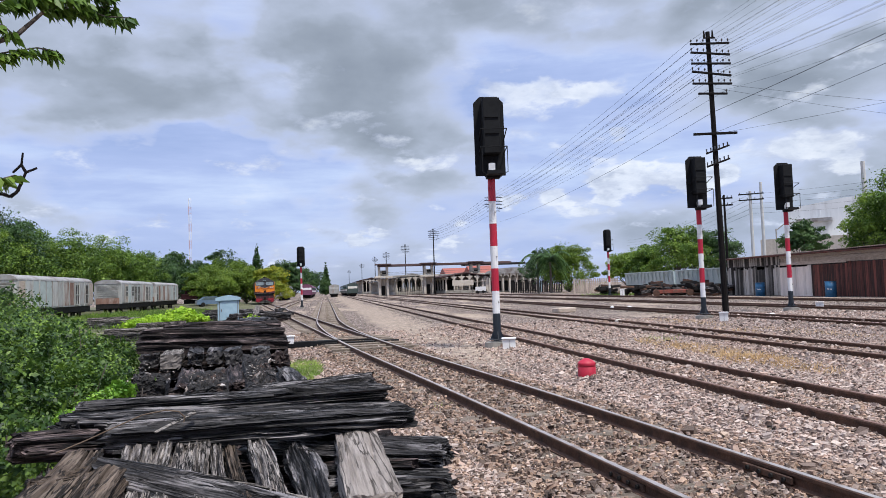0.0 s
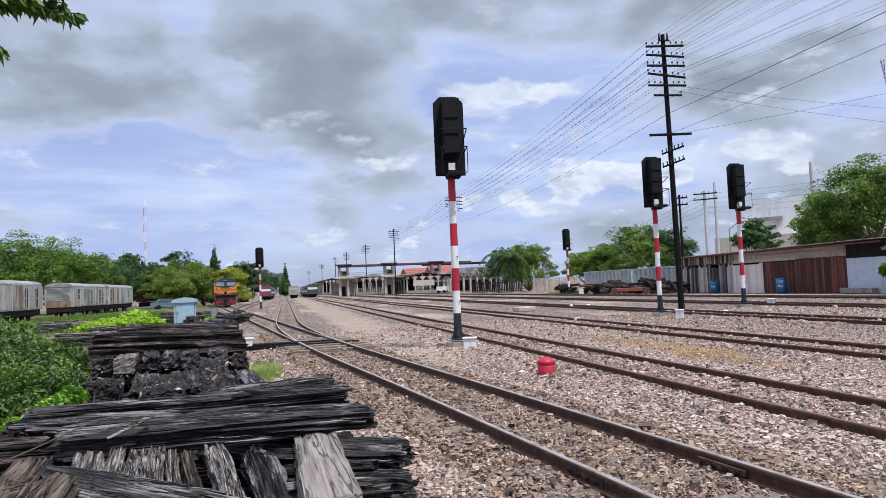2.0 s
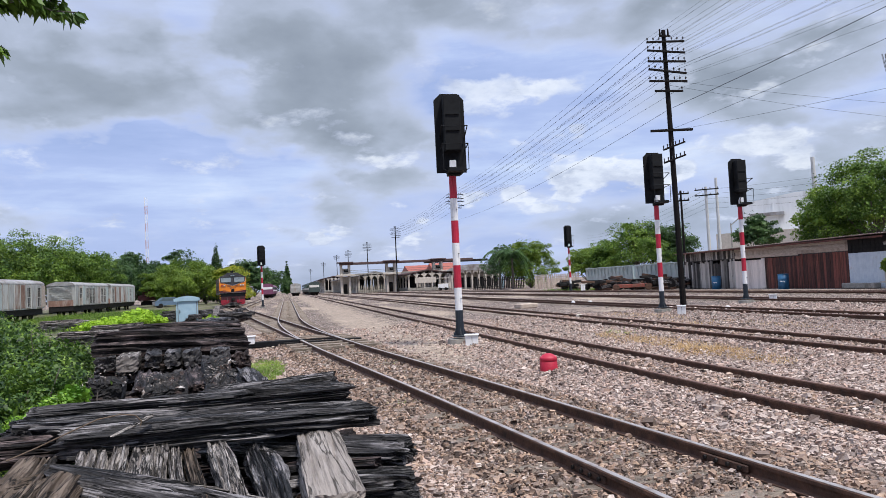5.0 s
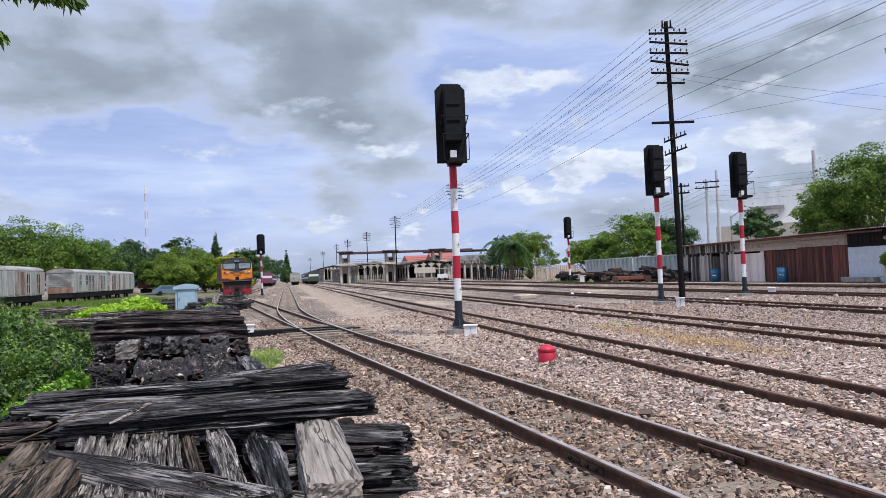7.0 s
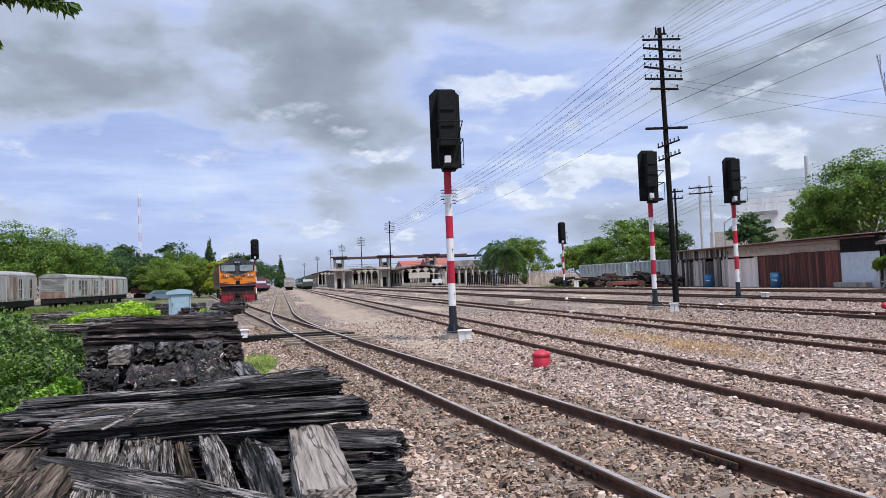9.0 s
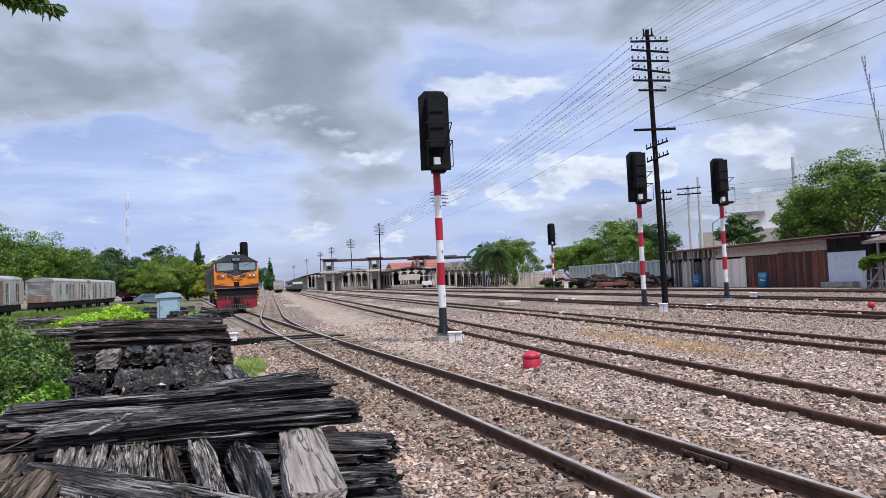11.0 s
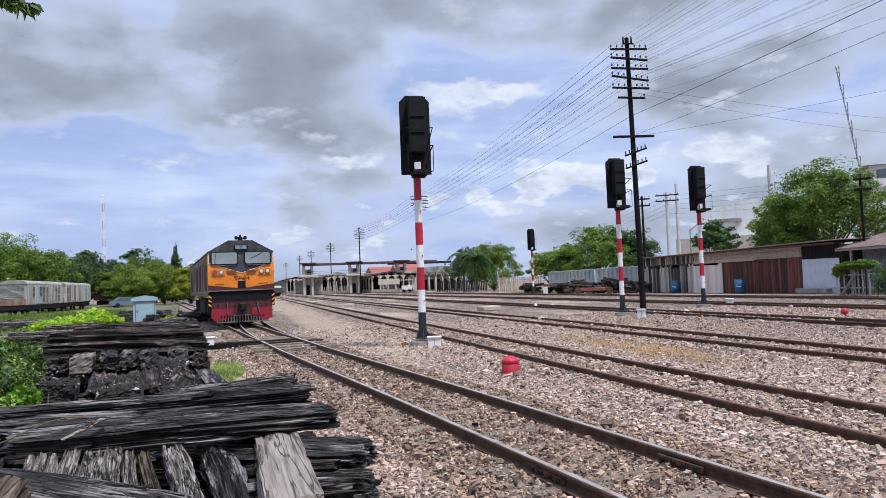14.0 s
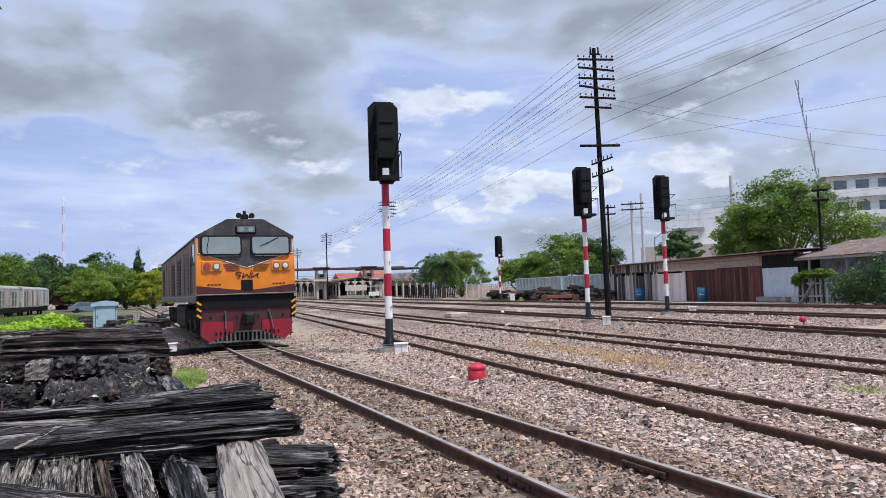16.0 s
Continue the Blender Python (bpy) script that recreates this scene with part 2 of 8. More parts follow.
    L(m("ADD", m("MULTIPLY", fibre, 0.7), m("ADD", m("MULTIPLY", split, 0.8), m("MULTIPLY", split2, 0.35))), b.inputs["Height"])
    L(b.outputs[0], p.inputs["Normal"])
    return mt


M_OLD = split_wood("charred_old_sleeper_wood", (0.0025, 0.0025, 0.003), (0.060, 0.056, 0.058), (0.48, 0.445, 0.45), (0.37, 0.52), 0.35)
M_OLDGREY = split_wood("bleached_old_sleeper_wood", (0.008, 0.007, 0.007), (0.235, 0.207, 0.193), (0.60, 0.55, 0.515), (0.36, 0.48), 0.65)
M_OLDBROWN = split_wood("dark_brown_old_sleeper_wood", (0.003, 0.0022, 0.0022), (0.062, 0.043, 0.042), (0.34, 0.26, 0.25), (0.40, 0.60), 0.5)
M_OLDPALE = split_wood("pale_sawn_sleeper_wood", (0.10, 0.085, 0.075), (0.30, 0.262, 0.238), (0.37, 0.33, 0.305), (0.22, 0.32), 0.8, 0.15)
M_OLDTAN = split_wood("tan_brown_sleeper_wood", (0.016, 0.012, 0.009), (0.095, 0.068, 0.05), (0.25, 0.195, 0.155), (0.30, 0.42), 0.7, 0.5)
M_ROT = material("rotten_charred_wood", [(0.36, (0.0025, 0.0025, 0.003)), (0.54, (0.016, 0.014, 0.0145)), (0.64, (0.06, 0.052, 0.05)), (0.76, (0.36, 0.33, 0.31))], 15, 0.75, bump=0.9, bump_scale=60, stain=(0.10, 0.055, 0.042), stain_scale=5, stain_at=(0.58, 0.72))
M_BLACK = material("matt_black_paint", two((0.004, 0.0045, 0.006), (0.010, 0.011, 0.013)), 8, 0.75, bump=0.1)
M_BLACK.node_tree.nodes["Principled BSDF"].inputs["Specular IOR Level"].default_value = 0.2
M_RED = material("faded_red_paint", [(0.3, (0.36, 0.008, 0.03)), (0.7, (0.48, 0.014, 0.045))], 6, 0.5, stain=(0.25, 0.02, 0.03), stain_scale=4, stain_at=(0.55, 0.8), bump=0.1)
M_WHITE = material("weathered_white_paint", [(0.3, (0.66, 0.66, 0.68)), (0.7, (0.82, 0.82, 0.83))], 5, 0.5, stain=(0.42, 0.40, 0.38), stain_scale=5, stain_at=(0.6, 0.8), bump=0.1)
M_NAVY = material("dark_navy_paint", two((0.006, 0.011, 0.018), (0.014, 0.022, 0.034)), 6, 0.5, bump=0.1)
M_CONC = material("rough_concrete", two((0.22, 0.21, 0.19), (0.36, 0.34, 0.31)), 5, 0.9, bump=0.5, stain=(0.15, 0.14, 0.12), stain_scale=2)
M_POLE = material("black_tarred_pole", two((0.004, 0.0035, 0.004), (0.015, 0.0125, 0.0125)), 4, 0.85, stretch=(6, 6, 0.6), bump=0.5)
M_POLE.node_tree.nodes["Principled BSDF"].inputs["Specular IOR Level"].default_value = 0.15
M_STONE = material("crushed_ballast_stone", [(0.12, (0.07, 0.047, 0.04)), (0.25, (0.27, 0.205, 0.178)), (0.42, (0.47, 0.33, 0.265)), (0.56, (0.31, 0.252, 0.228)), (0.76, (0.49, 0.385, 0.332)), (0.97, (0.68, 0.585, 0.525))], 9, 0.9, bump=0.4, bump_scale=70, island=True)
M_STONEBROWN = material("rust_dusted_ballast_stone", [(0.12, (0.065, 0.045, 0.036)), (0.3, (0.18, 0.13, 0.105)), (0.5, (0.31, 0.205, 0.15)), (0.65, (0.22, 0.178, 0.155)), (0.8, (0.44, 0.30, 0.215)), (0.95, (0.54, 0.44, 0.37))], 9, 0.92, bump=0.4, bump_scale=70, island=True)
M_GLASS = material("dim_window_glass", two((0.07, 0.10, 0.12), (0.14, 0.18, 0.20)), 1.2, 0.08, 0.0, bump=0.0, coat=0.6)
# sooty steel; also the dark panels that stand for shade in doorways and openings
M_DARK = material("soot_dark_steel_and_shade", two((0.006, 0.006, 0.0065), (0.024, 0.021, 0.02)), 5, 0.75, 0.1, bump=0.3)
M_DARK.node_tree.nodes["Principled BSDF"].inputs["Specular IOR Level"].default_value = 0.25


def ground_material():
    mt = bpy.data.materials.new("ballast_and_sand")
    mt.use_nodes = True
    nt = mt.node_tree
    N, L = nt.nodes.new, nt.links.new
    p = nt.nodes["Principled BSDF"]
    co = N("ShaderNodeTexCoord")

    def noise_of(s, d, r=0.6):
        n = N("ShaderNodeTexNoise")
        n.inputs["Scale"].default_value, n.inputs["Detail"].default_value, n.inputs["Roughness"].default_value = s, d, r
        L(co.outputs["Object"], n.inputs["Vector"])
        return n.outputs[0]

    def ramp(fac, stops):
        r = N("ShaderNodeValToRGB")
        while len(r.color_ramp.elements) < len(stops):
            r.color_ramp.elements.new(0.5)
        for e, (pos, c) in zip(r.color_ramp.elements, stops):
            e.position, e.color = pos, (*c, 1)
        L(fac, r.inputs[0])
        return r.outputs[0]

    def mix(fac, a, b):
        n = N("ShaderNodeMix")
        n.data_type = "RGBA"
        for k, v in ((0, fac), (6, a), (7, b)):
            if isinstance(v, tuple):
                n.inputs[k].default_value = (*v, 1)
            else:
                L(v, n.inputs[k])
        return n.outputs[2]

    vo = N("ShaderNodeTexVoronoi")
    vo.inputs["Scale"].default_value = 15.0
    L(co.outputs["Object"], vo.inputs["Vector"])
    bw = N("ShaderNodeSeparateColor")
    L(vo.outputs["Color"], bw.inputs[0])
    stones = ramp(bw.outputs[0], [(0.05, (0.11, 0.073, 0.056)), (0.3, (0.29, 0.222, 0.187)), (0.5, (0.45, 0.332, 0.268)), (0.7, (0.38, 0.312, 0.276)), (0.95, (0.68, 0.585, 0.525))])
    # shade between the stones, put into the colour: cells darken towards their rims
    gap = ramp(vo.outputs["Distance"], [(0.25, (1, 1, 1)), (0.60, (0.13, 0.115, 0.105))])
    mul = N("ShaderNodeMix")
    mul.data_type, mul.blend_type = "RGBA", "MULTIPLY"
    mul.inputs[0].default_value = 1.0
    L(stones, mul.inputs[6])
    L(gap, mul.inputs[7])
    sand = ramp(noise_of(2.5, 8), [(0.3, (0.26, 0.205, 0.158)), (0.7, (0.375, 0.305, 0.242))])
    # bare sandy ways run along the tracks, in long uneven patches
    mp = N("ShaderNodeMapping")
    mp.inputs["Scale"].default_value = (0.5, 0.09, 1)
    L(co.outputs["Object"], mp.inputs[0])
    patch = N("ShaderNodeTexNoise")
    patch.inputs["Scale"].default_value, patch.inputs["Detail"].default_value = 1.0, 7.0
    L(mp.outputs[0], patch.inputs["Vector"])
    where = ramp(patch.outputs[0], [(0.51, (0, 0, 0)), (0.63, (1, 1, 1))])
    # and one trodden way runs beside the first track
    def calc(op, a, b=0.0, c0=0.0):
        n = N("ShaderNodeMath")
        n.operation = op
        for i, v in enumerate((a, b, c0)):
            if isinstance(v, (int, float)):
                n.inputs[i].default_value = v
            else:
                L(v, n.inputs[i])
        return n.outputs[0]

    xyz = N("ShaderNodeSeparateXYZ")
    L(co.outputs["Object"], xyz.inputs[0])
    off = calc("ABSOLUTE", calc("SUBTRACT", calc("MULTIPLY_ADD", xyz.outputs[1], -0.001, xyz.outputs[0]), 3.16))
    trod = calc("SUBTRACT", 1.25, calc("ADD", off, calc("MULTIPLY", calc("SUBTRACT", noise_of(0.9, 6), 0.5), 2.2)))
    trod = calc("MULTIPLY", calc("MINIMUM", calc("MAXIMUM", calc("MULTIPLY", trod, 2.0), 0.0), 1.0), calc("MINIMUM", calc("MAXIMUM", calc("MULTIPLY_ADD", xyz.outputs[1], 0.3, -3.6), 0.0), 1.0))
    c = mix(calc("MAXIMUM", where, calc("MULTIPLY", trod, 0.72)), mul.outputs[2], sand)
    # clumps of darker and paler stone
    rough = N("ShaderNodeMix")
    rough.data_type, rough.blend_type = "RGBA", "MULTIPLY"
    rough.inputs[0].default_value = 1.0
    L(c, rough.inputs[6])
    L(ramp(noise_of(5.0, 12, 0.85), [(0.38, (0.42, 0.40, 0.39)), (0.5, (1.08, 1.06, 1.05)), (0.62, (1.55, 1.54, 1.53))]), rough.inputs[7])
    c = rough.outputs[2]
    L(c, p.inputs["Base Color"])
    p.inputs["Roughness"].default_value = 0.95
    b = N("ShaderNodeBump")
    b.inputs["Strength"].default_value, b.inputs["Distance"].default_value = 0.8, 0.03
    b.invert = True
    L(vo.outputs["Distance"], b.inputs["Height"])
    L(b.outputs[0], p.inputs["Normal"])
    return mt


M_GROUND = ground_material()


def leaf_material(name, stops, patch=0.6):
    """Leaves whose green drifts from bough to bough (patch: per metre) and a little from leaf to leaf."""
    mt = bpy.data.materials.new(name)
    mt.use_nodes = True
    nt = mt.node_tree
    N, L = nt.nodes.new, nt.links.new
    p, out = nt.nodes["Principled BSDF"], nt.nodes["Material Output"]
    co, n, geo = N("ShaderNodeTexCoord"), N("ShaderNodeTexNoise"), N("ShaderNodeNewGeometry")
    n.inputs["Scale"].default_value, n.inputs["Detail"].default_value, n.inputs["Roughness"].default_value = patch, 3.0, 0.6
    L(co.outputs["Object"], n.inputs["Vector"])
    mr, mix = N("ShaderNodeMapRange"), N("ShaderNodeMath")
    mr.inputs[1].default_value, mr.inputs[2].default_value = 0.3, 0.7
    mr.inputs[3].default_value, mr.inputs[4].default_value = 0.0, 0.72
    L(n.outputs[0], mr.inputs[0])
    mix.operation, mix.inputs[1].default_value = "MULTIPLY_ADD", 0.28
    L(geo.outputs["Random Per Island"], mix.inputs[0])
    L(mr.outputs[0], mix.inputs[2])
    r = N("ShaderNodeValToRGB")
    while len(r.color_ramp.elements) < len(stops):
        r.color_ramp.elements.new(0.5)
    for e, (pos, c) in zip(r.color_ramp.elements, stops):
        e.position, e.color = pos, (*c, 1)
    L(mix.outputs[0], r.inputs[0])
    L(r.outputs[0], p.inputs["Base Color"])
    p.inputs["Roughness"].default_value = 0.5
    p.inputs["Specular IOR Level"].default_value = 0.3
    tr, mx = N("ShaderNodeBsdfTranslucent"), N("ShaderNodeMixShader")
    L(r.outputs[0], tr.inputs[0])
    mx.inputs[0].default_value = 0.25
    L(p.outputs[0], mx.inputs[1])
    L(tr.outputs[0], mx.inputs[2])
    L(mx.outputs[0], out.inputs[0])
    return mt


LEAF = leaf_material("green_leaves", [(0.15, (0.035, 0.08, 0.014)), (0.5, (0.105, 0.19, 0.026)), (0.85, (0.24, 0.35, 0.05))])
LEAF_DARK = leaf_material("dark_leaves", [(0.15, (0.025, 0.055, 0.022)), (0.5, (0.05, 0.105, 0.032)), (0.85, (0.10, 0.18, 0.05))])
LEAF_OLIVE = leaf_material("olive_leaves", [(0.15, (0.06, 0.11, 0.014)), (0.5, (0.13, 0.21, 0.025)), (0.85, (0.24, 0.33, 0.045))])
LEAF_YELLOW = leaf_material("yellow_blossom_and_leaves", [(0.2, (0.10, 0.16, 0.02)), (0.5, (0.24, 0.29, 0.025)), (0.85, (0.45, 0.43, 0.04))])
LEAF_LIME = leaf_material("fresh_lime_leaves", [(0.2, (0.17, 0.33, 0.015)), (0.5, (0.30, 0.48, 0.03)), (0.85, (0.42, 0.60, 0.06))], 2.0)
LEAF_SHRUB = leaf_material("shrub_leaves", [(0.15, (0.009, 0.028, 0.008)), (0.5, (0.042, 0.092, 0.015)), (0.85, (0.21, 0.33, 0.05))], 4.5)
LEAF_FRESH = leaf_material("young_shoot_leaves", [(0.2, (0.07, 0.17, 0.015)), (0.5, (0.15, 0.30, 0.03)), (0.85, (0.30, 0.47, 0.06))], 6.0)
M_BARK = material("grey_brown_bark", two((0.06, 0.048, 0.04), (0.17, 0.14, 0.12)), 6, 0.9, stretch=(3, 3, 0.6), bump=0.8)

# ---------------------------------------------------------------- building helpers
def box(bm, c, s, rz=0.0, rx=0.0, ry=0.0, bevel=0.0):
    """A box of size s round c, turned, its edges broken by bevel."""
    m = pose(*c, rx, ry, rz) @ Matrix.Diagonal((*s, 1))
    made = bmesh.ops.create_cube(bm, size=1.0, matrix=m)["verts"]
    if bevel:
        edges = list({e for v in made for e in v.link_edges})
        bmesh.ops.bevel(bm, geom=edges, offset=bevel, segments=1, affect="EDGES", clamp_overlap=True)
    return made


def rod(bm, a, b, r0, r1=None, seg=8, caps=True):
    """A round bar from a to b."""
    a, b = Vector(a), Vector(b)
    d = b - a
    q = d.to_track_quat("Z", "Y").to_matrix().to_4x4()
    m = Matrix.Translation((a + b) / 2) @ q
    return bmesh.ops.create_cone(bm, cap_ends=caps, segments=seg, radius1=r0, radius2=r0 if r1 is None else r1, depth=d.length, matrix=m)["verts"]


def prism(bm, outline, a, b, axis="y"):
    """A solid: the outline (pairs) swept along an axis from a to b."""
    def at(u, v, w):
        return {"x": (w, u, v), "y": (u, w, v), "z": (u, v, w)}[axis]
    p = [bm.verts.new(at(u, v, a)) for u, v in outline]
    q = [bm.verts.new(at(u, v, b)) for u, v in outline]
    n = len(outline)
    faces = [bm.faces.new(p), bm.faces.new(q[::-1])]
    faces += [bm.faces.new((p[k], q[k], q[(k + 1) % n], p[(k + 1) % n])) for k in range(n)]
    bmesh.ops.recalc_face_normals(bm, faces=faces)
    return p + q


def mesh_of(bm, name, mat, smooth=False):
    me = bpy.data.meshes.new(name)
    bmesh.ops.recalc_face_normals(bm, faces=bm.faces)
    bm.to_mesh(me)
    bm.free()
    me.materials.append(mat)
    if smooth:
        for f in me.polygons:
            f.use_smooth = True
    return me


def part(name, bm, mat, parent=None, label="", smooth=False):
    ob = new(name, mesh_of(bm, name, mat, smooth))
    ob.parent = parent
    if label:
        ob["label"] = label
    return ob


def thing(name, m, label, category, group="", kind=""):
    ob = new(name)
    ob.empty_display_size = 0.2
    ob.matrix_basis = m
    return tagged(ob, label, category, group, kind)


def B():
    return bmesh.new()


def smoothstep(a, b, x):
    t = np.clip((x - a) / (b - a), 0, 1)
    return t * t * (3 - 2 * t)


def raw(name, verts, faces, mat, parent=None):
    me = bpy.data.meshes.new(name)
    me.from_pydata(verts, [], faces)
    me.materials.append(mat)
    ob = new(name, me)
    ob.parent = parent
    return ob


# ---------------------------------------------------------------- ground
def ground_z(x, y):
    """The yard lies a hand higher on the station side than by the timber stacks."""
    x = np.asarray(x, float)
    bank = sum(smoothstep(1.5, 0.8, np.abs(x - c)) for c in (5.36, 9.5, 14.9, 20.7, 26.7)) + 0.5 * smoothstep(1.6, 0.9, np.abs(x - 3.16 + 0.1119 * np.asarray(y, float)))
    return -0.185 + 0.085 * smoothstep(2.9, 4.4, x) + 0.055 * bank


def build_ground():
    xs = np.unique(np.concatenate([np.linspace(-3, 24, 109), np.linspace(-60, 60, 61), np.geomspace(60, 2500, 14), -np.geomspace(60, 2500, 14)]).round(3))
    ys = np.unique(np.concatenate([np.linspace(1, 30, 97), np.linspace(-20, 120, 71), np.geomspace(120, 2500, 16), -np.geomspace(20, 1500, 8)]).round(3))
    X, Y = np.meshgrid(xs, ys)
    rng = np.random.default_rng(3)
    Z = ground_z(X, Y) + rng.normal(0, 0.006, X.shape)
    n = len(xs)
    verts = np.stack([X, Y, Z], -1).reshape(-1, 3).tolist()
    faces = [(j * n + i, j * n + i + 1, (j + 1) * n + i + 1, (j + 1) * n + i) for j in range(len(ys) - 1) for i in range(n - 1)]
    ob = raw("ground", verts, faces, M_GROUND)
    return tagged(ob, "grey-brown crushed stone ballast and bare sandy soil of the yard", "ground", kind="structure")


build_ground()


def build_verge():
    """Rank grass and dark soil on the side of the old wagons, a thumb above the yard."""
    xs, ys = np.linspace(-90, -3.6, 60), np.linspace(16, 150, 70)
    X, Y = np.meshgrid(xs, ys)
    X = X + 0.7 * np.sin(Y * 0.31) * (X > -8) - 0.055 * np.maximum(Y - 16, 0) * (X > -30) * (X + 30) / 26
    Z = ground_z(X, Y) + 0.012 + 0.03 * np.abs(np.sin(X * 1.3) * np.sin(Y * 0.9))
    n = len(xs)
    f = [(j * n + i, j * n + i + 1, (j + 1) * n + i + 1, (j + 1) * n + i) for j in range(len(ys) - 1) for i in range(n - 1)]
    ob = raw("verge", np.stack([X, Y, Z], -1).reshape(-1, 3).tolist(), f, M_VERGE)
    tagged(ob, "rank green grass and dark soil beside the old wagons", "grass verge", kind="structure")


M_VERGE = material("grassy_soil", [(0.35, (0.04, 0.034, 0.024)), (0.48, (0.075, 0.075, 0.03)), (0.62, (0.13, 0.15, 0.05)), (0.75, (0.24, 0.23, 0.11))], 1.6, 0.95, bump=0.8, bump_scale=30, stain=(0.20, 0.17, 0.13), stain_scale=0.25, stain_at=(0.52, 0.62))
build_verge()


# ---------------------------------------------------------------- tracks
def rail_mesh(name, line, mat, outline):
    """A rail: an outline (across, up) swept along a line of (x, y, z)."""
    bm = B()
    rings = []
    for k, (x, y, z) in enumerate(line):
        a, b = line[max(k - 1, 0)], line[min(k + 1, len(line) - 1)]
        d = Vector((b[0] - a[0], b[1] - a[1])).normalized()
        rings.append([bm.verts.new((x + u * d.y, y - u * d.x, z + v)) for u, v in outline])
    n = len(outline)
    for p, q in zip(rings, rings[1:]):
        for k in range(n):
            bm.faces.new((p[k], p[(k + 1) % n], q[(k + 1) % n], q[k]))
    bm.faces.new(rings[0])
    bm.faces.new(rings[-1][::-1])
    return mesh_of(bm, name, mat)


PROFILE = [(-0.06, -0.135), (0.06, -0.135), (0.06, -0.122), (0.012, -0.108), (0.012, -0.04), (0.032, -0.034), (0.032, -0.006), (0.024, 0.0), (-0.024, 0.0), (-0.032, -0.006), (-0.032, -0.034), (-0.012, -0.04), (-0.012, -0.108), (-0.06, -0.122)]
HEAD = [(-0.022, 0.001), (0.022, 0.001), (0.022, 0.004), (-0.022, 0.004)]
PROFILE = [(u * 0.9, v * 0.86) for u, v in PROFILE]
GAUGE = 1.06


def tie_mesh():
    bm = B()
    n = 10
    rng = random.Random(5)
    rings = []
    for k in range(n + 1):
        x = -1.0 + 2.0 * k / n
        rings.append([bm.verts.new((x, u * 0.11 + rng.uniform(-0.008, 0.008), v + rng.uniform(-0.006, 0.006))) for u, v in ((-1, -0.1), (1, -0.1), (1, -0.01), (0.86, 0.0), (-0.86, 0.0), (-1, -0.01))])
    for p, q in zip(rings, rings[1:]):
        for k in range(6):
            bm.faces.new((p[k], p[(k + 1) % 6], q[(k + 1) % 6], q[k]))
    bm.faces.new(rings[0])
    bm.faces.new(rings[-1][::-1])
    return mesh_of(bm, "sleeper", M_TIE)


TIE = tie_mesh()


def track(name, centre, y0, y1, z, label, shiny=False, ties=(2.0, 60.0), step=0.66):
    """A metre-gauge track along centre(y)."""
    root = thing(name, pose(0, 0, 0), label, "railway track", "tracks", "structure")
    ys = np.concatenate([np.arange(y0, min(y1, 45), 0.5), np.arange(min(y1, 45), y1 + 0.1, 6.0)])
    for side in (-1, 1):
        line = []
        for y in ys:
            s = centre(y + 0.05) - centre(y - 0.05)
            d = Vector((s * 10, 1)).normalized()
            line.append((centre(y) + side * GAUGE / 2 * d.y, y - side * GAUGE / 2 * d.x, z))
        r = new("rail", rail_mesh("rail", line, M_RAIL, PROFILE))
        r.parent = root
        h = new("rail_head", rail_mesh("rail_head", line, M_RAILTOP if shiny else M_RAILDULL, HEAD))
        h.parent = r
        tagged(h, "bright worn running surface" if shiny else "dull rusty running surface")
    rng = random.Random(name)
    y = ties[0]
    while y < ties[1]:
        t = new("sleeper", TIE)
        t.parent = root
        s = (centre(y + 0.1) - centre(y - 0.1)) / 0.2
        t.matrix_basis = pose(centre(y) + rng.uniform(-0.03, 0.03), y, z - (0.112 if shiny else 0.09) + rng.uniform(-0.012, 0.004), rng.uniform(-1, 1), rng.uniform(-0.6, 0.6), -math.degrees(math.atan(s)) + rng.uniform(-2, 2))
        y += step + rng.uniform(-0.05, 0.05)
    return root


def line_one(y):
    return 3.16 - 0.1119 * y + 0.10 * float(1 - smoothstep(8, 18, y))


def line_branch(y):
    # leaves line one by the points and swings parallel to the yard
    y0, run = 17.0, 21.0
    x0 = 3.16 - 0.1119 * y0
    u = min(max((y - y0) / run, 0.0), 1.0)
    return x0 - 0.1119 * run * (u - u * u / 2)


def line_far(y):
    y0, run = 58.0, 20.0
    x0 = 3.16 - 0.1119 * y0
    u = min(max((y - y0) / run, 0.0), 1.0)
    return x0 - 0.1119 * run * (u - u * u / 2)


def build_tracks():
    track("track_1", line_one, -6, 190, 0.0, "metre-gauge track with bright worn rails on old wooden sleepers in ballast", True, (1.6, 90))
    track("track_2", lambda y: 5.36, -8, 400, 0.05, "rusty metre-gauge siding sunk in crushed stone", False, (2, 60))
    track("track_3", lambda y: 9.5, -8, 400, 0.05, "rusty metre-gauge siding sunk in crushed stone", False, (2, 60))
    track("track_4", lambda y: 14.9, -8, 400, 0.06, "rusty metre-gauge siding sunk in crushed stone", False, (6, 60))
    track("track_5", lambda y: 20.7, -8, 400, 0.06, "rusty metre-gauge siding sunk in crushed stone", False, (8, 60))
    track("track_6", lambda y: 26.7, -8, 400, 0.06, "rusty metre-gauge siding before the sheds", False, (10, 60))
    track("track_7", line_branch, 17.5, 330, 0.002, "track that leaves at the points and runs to the station", True, (22, 100))
    track("track_8", line_far, 59, 320, 0.002, "track that leaves at the far points", True, (64, 100))


build_tracks()


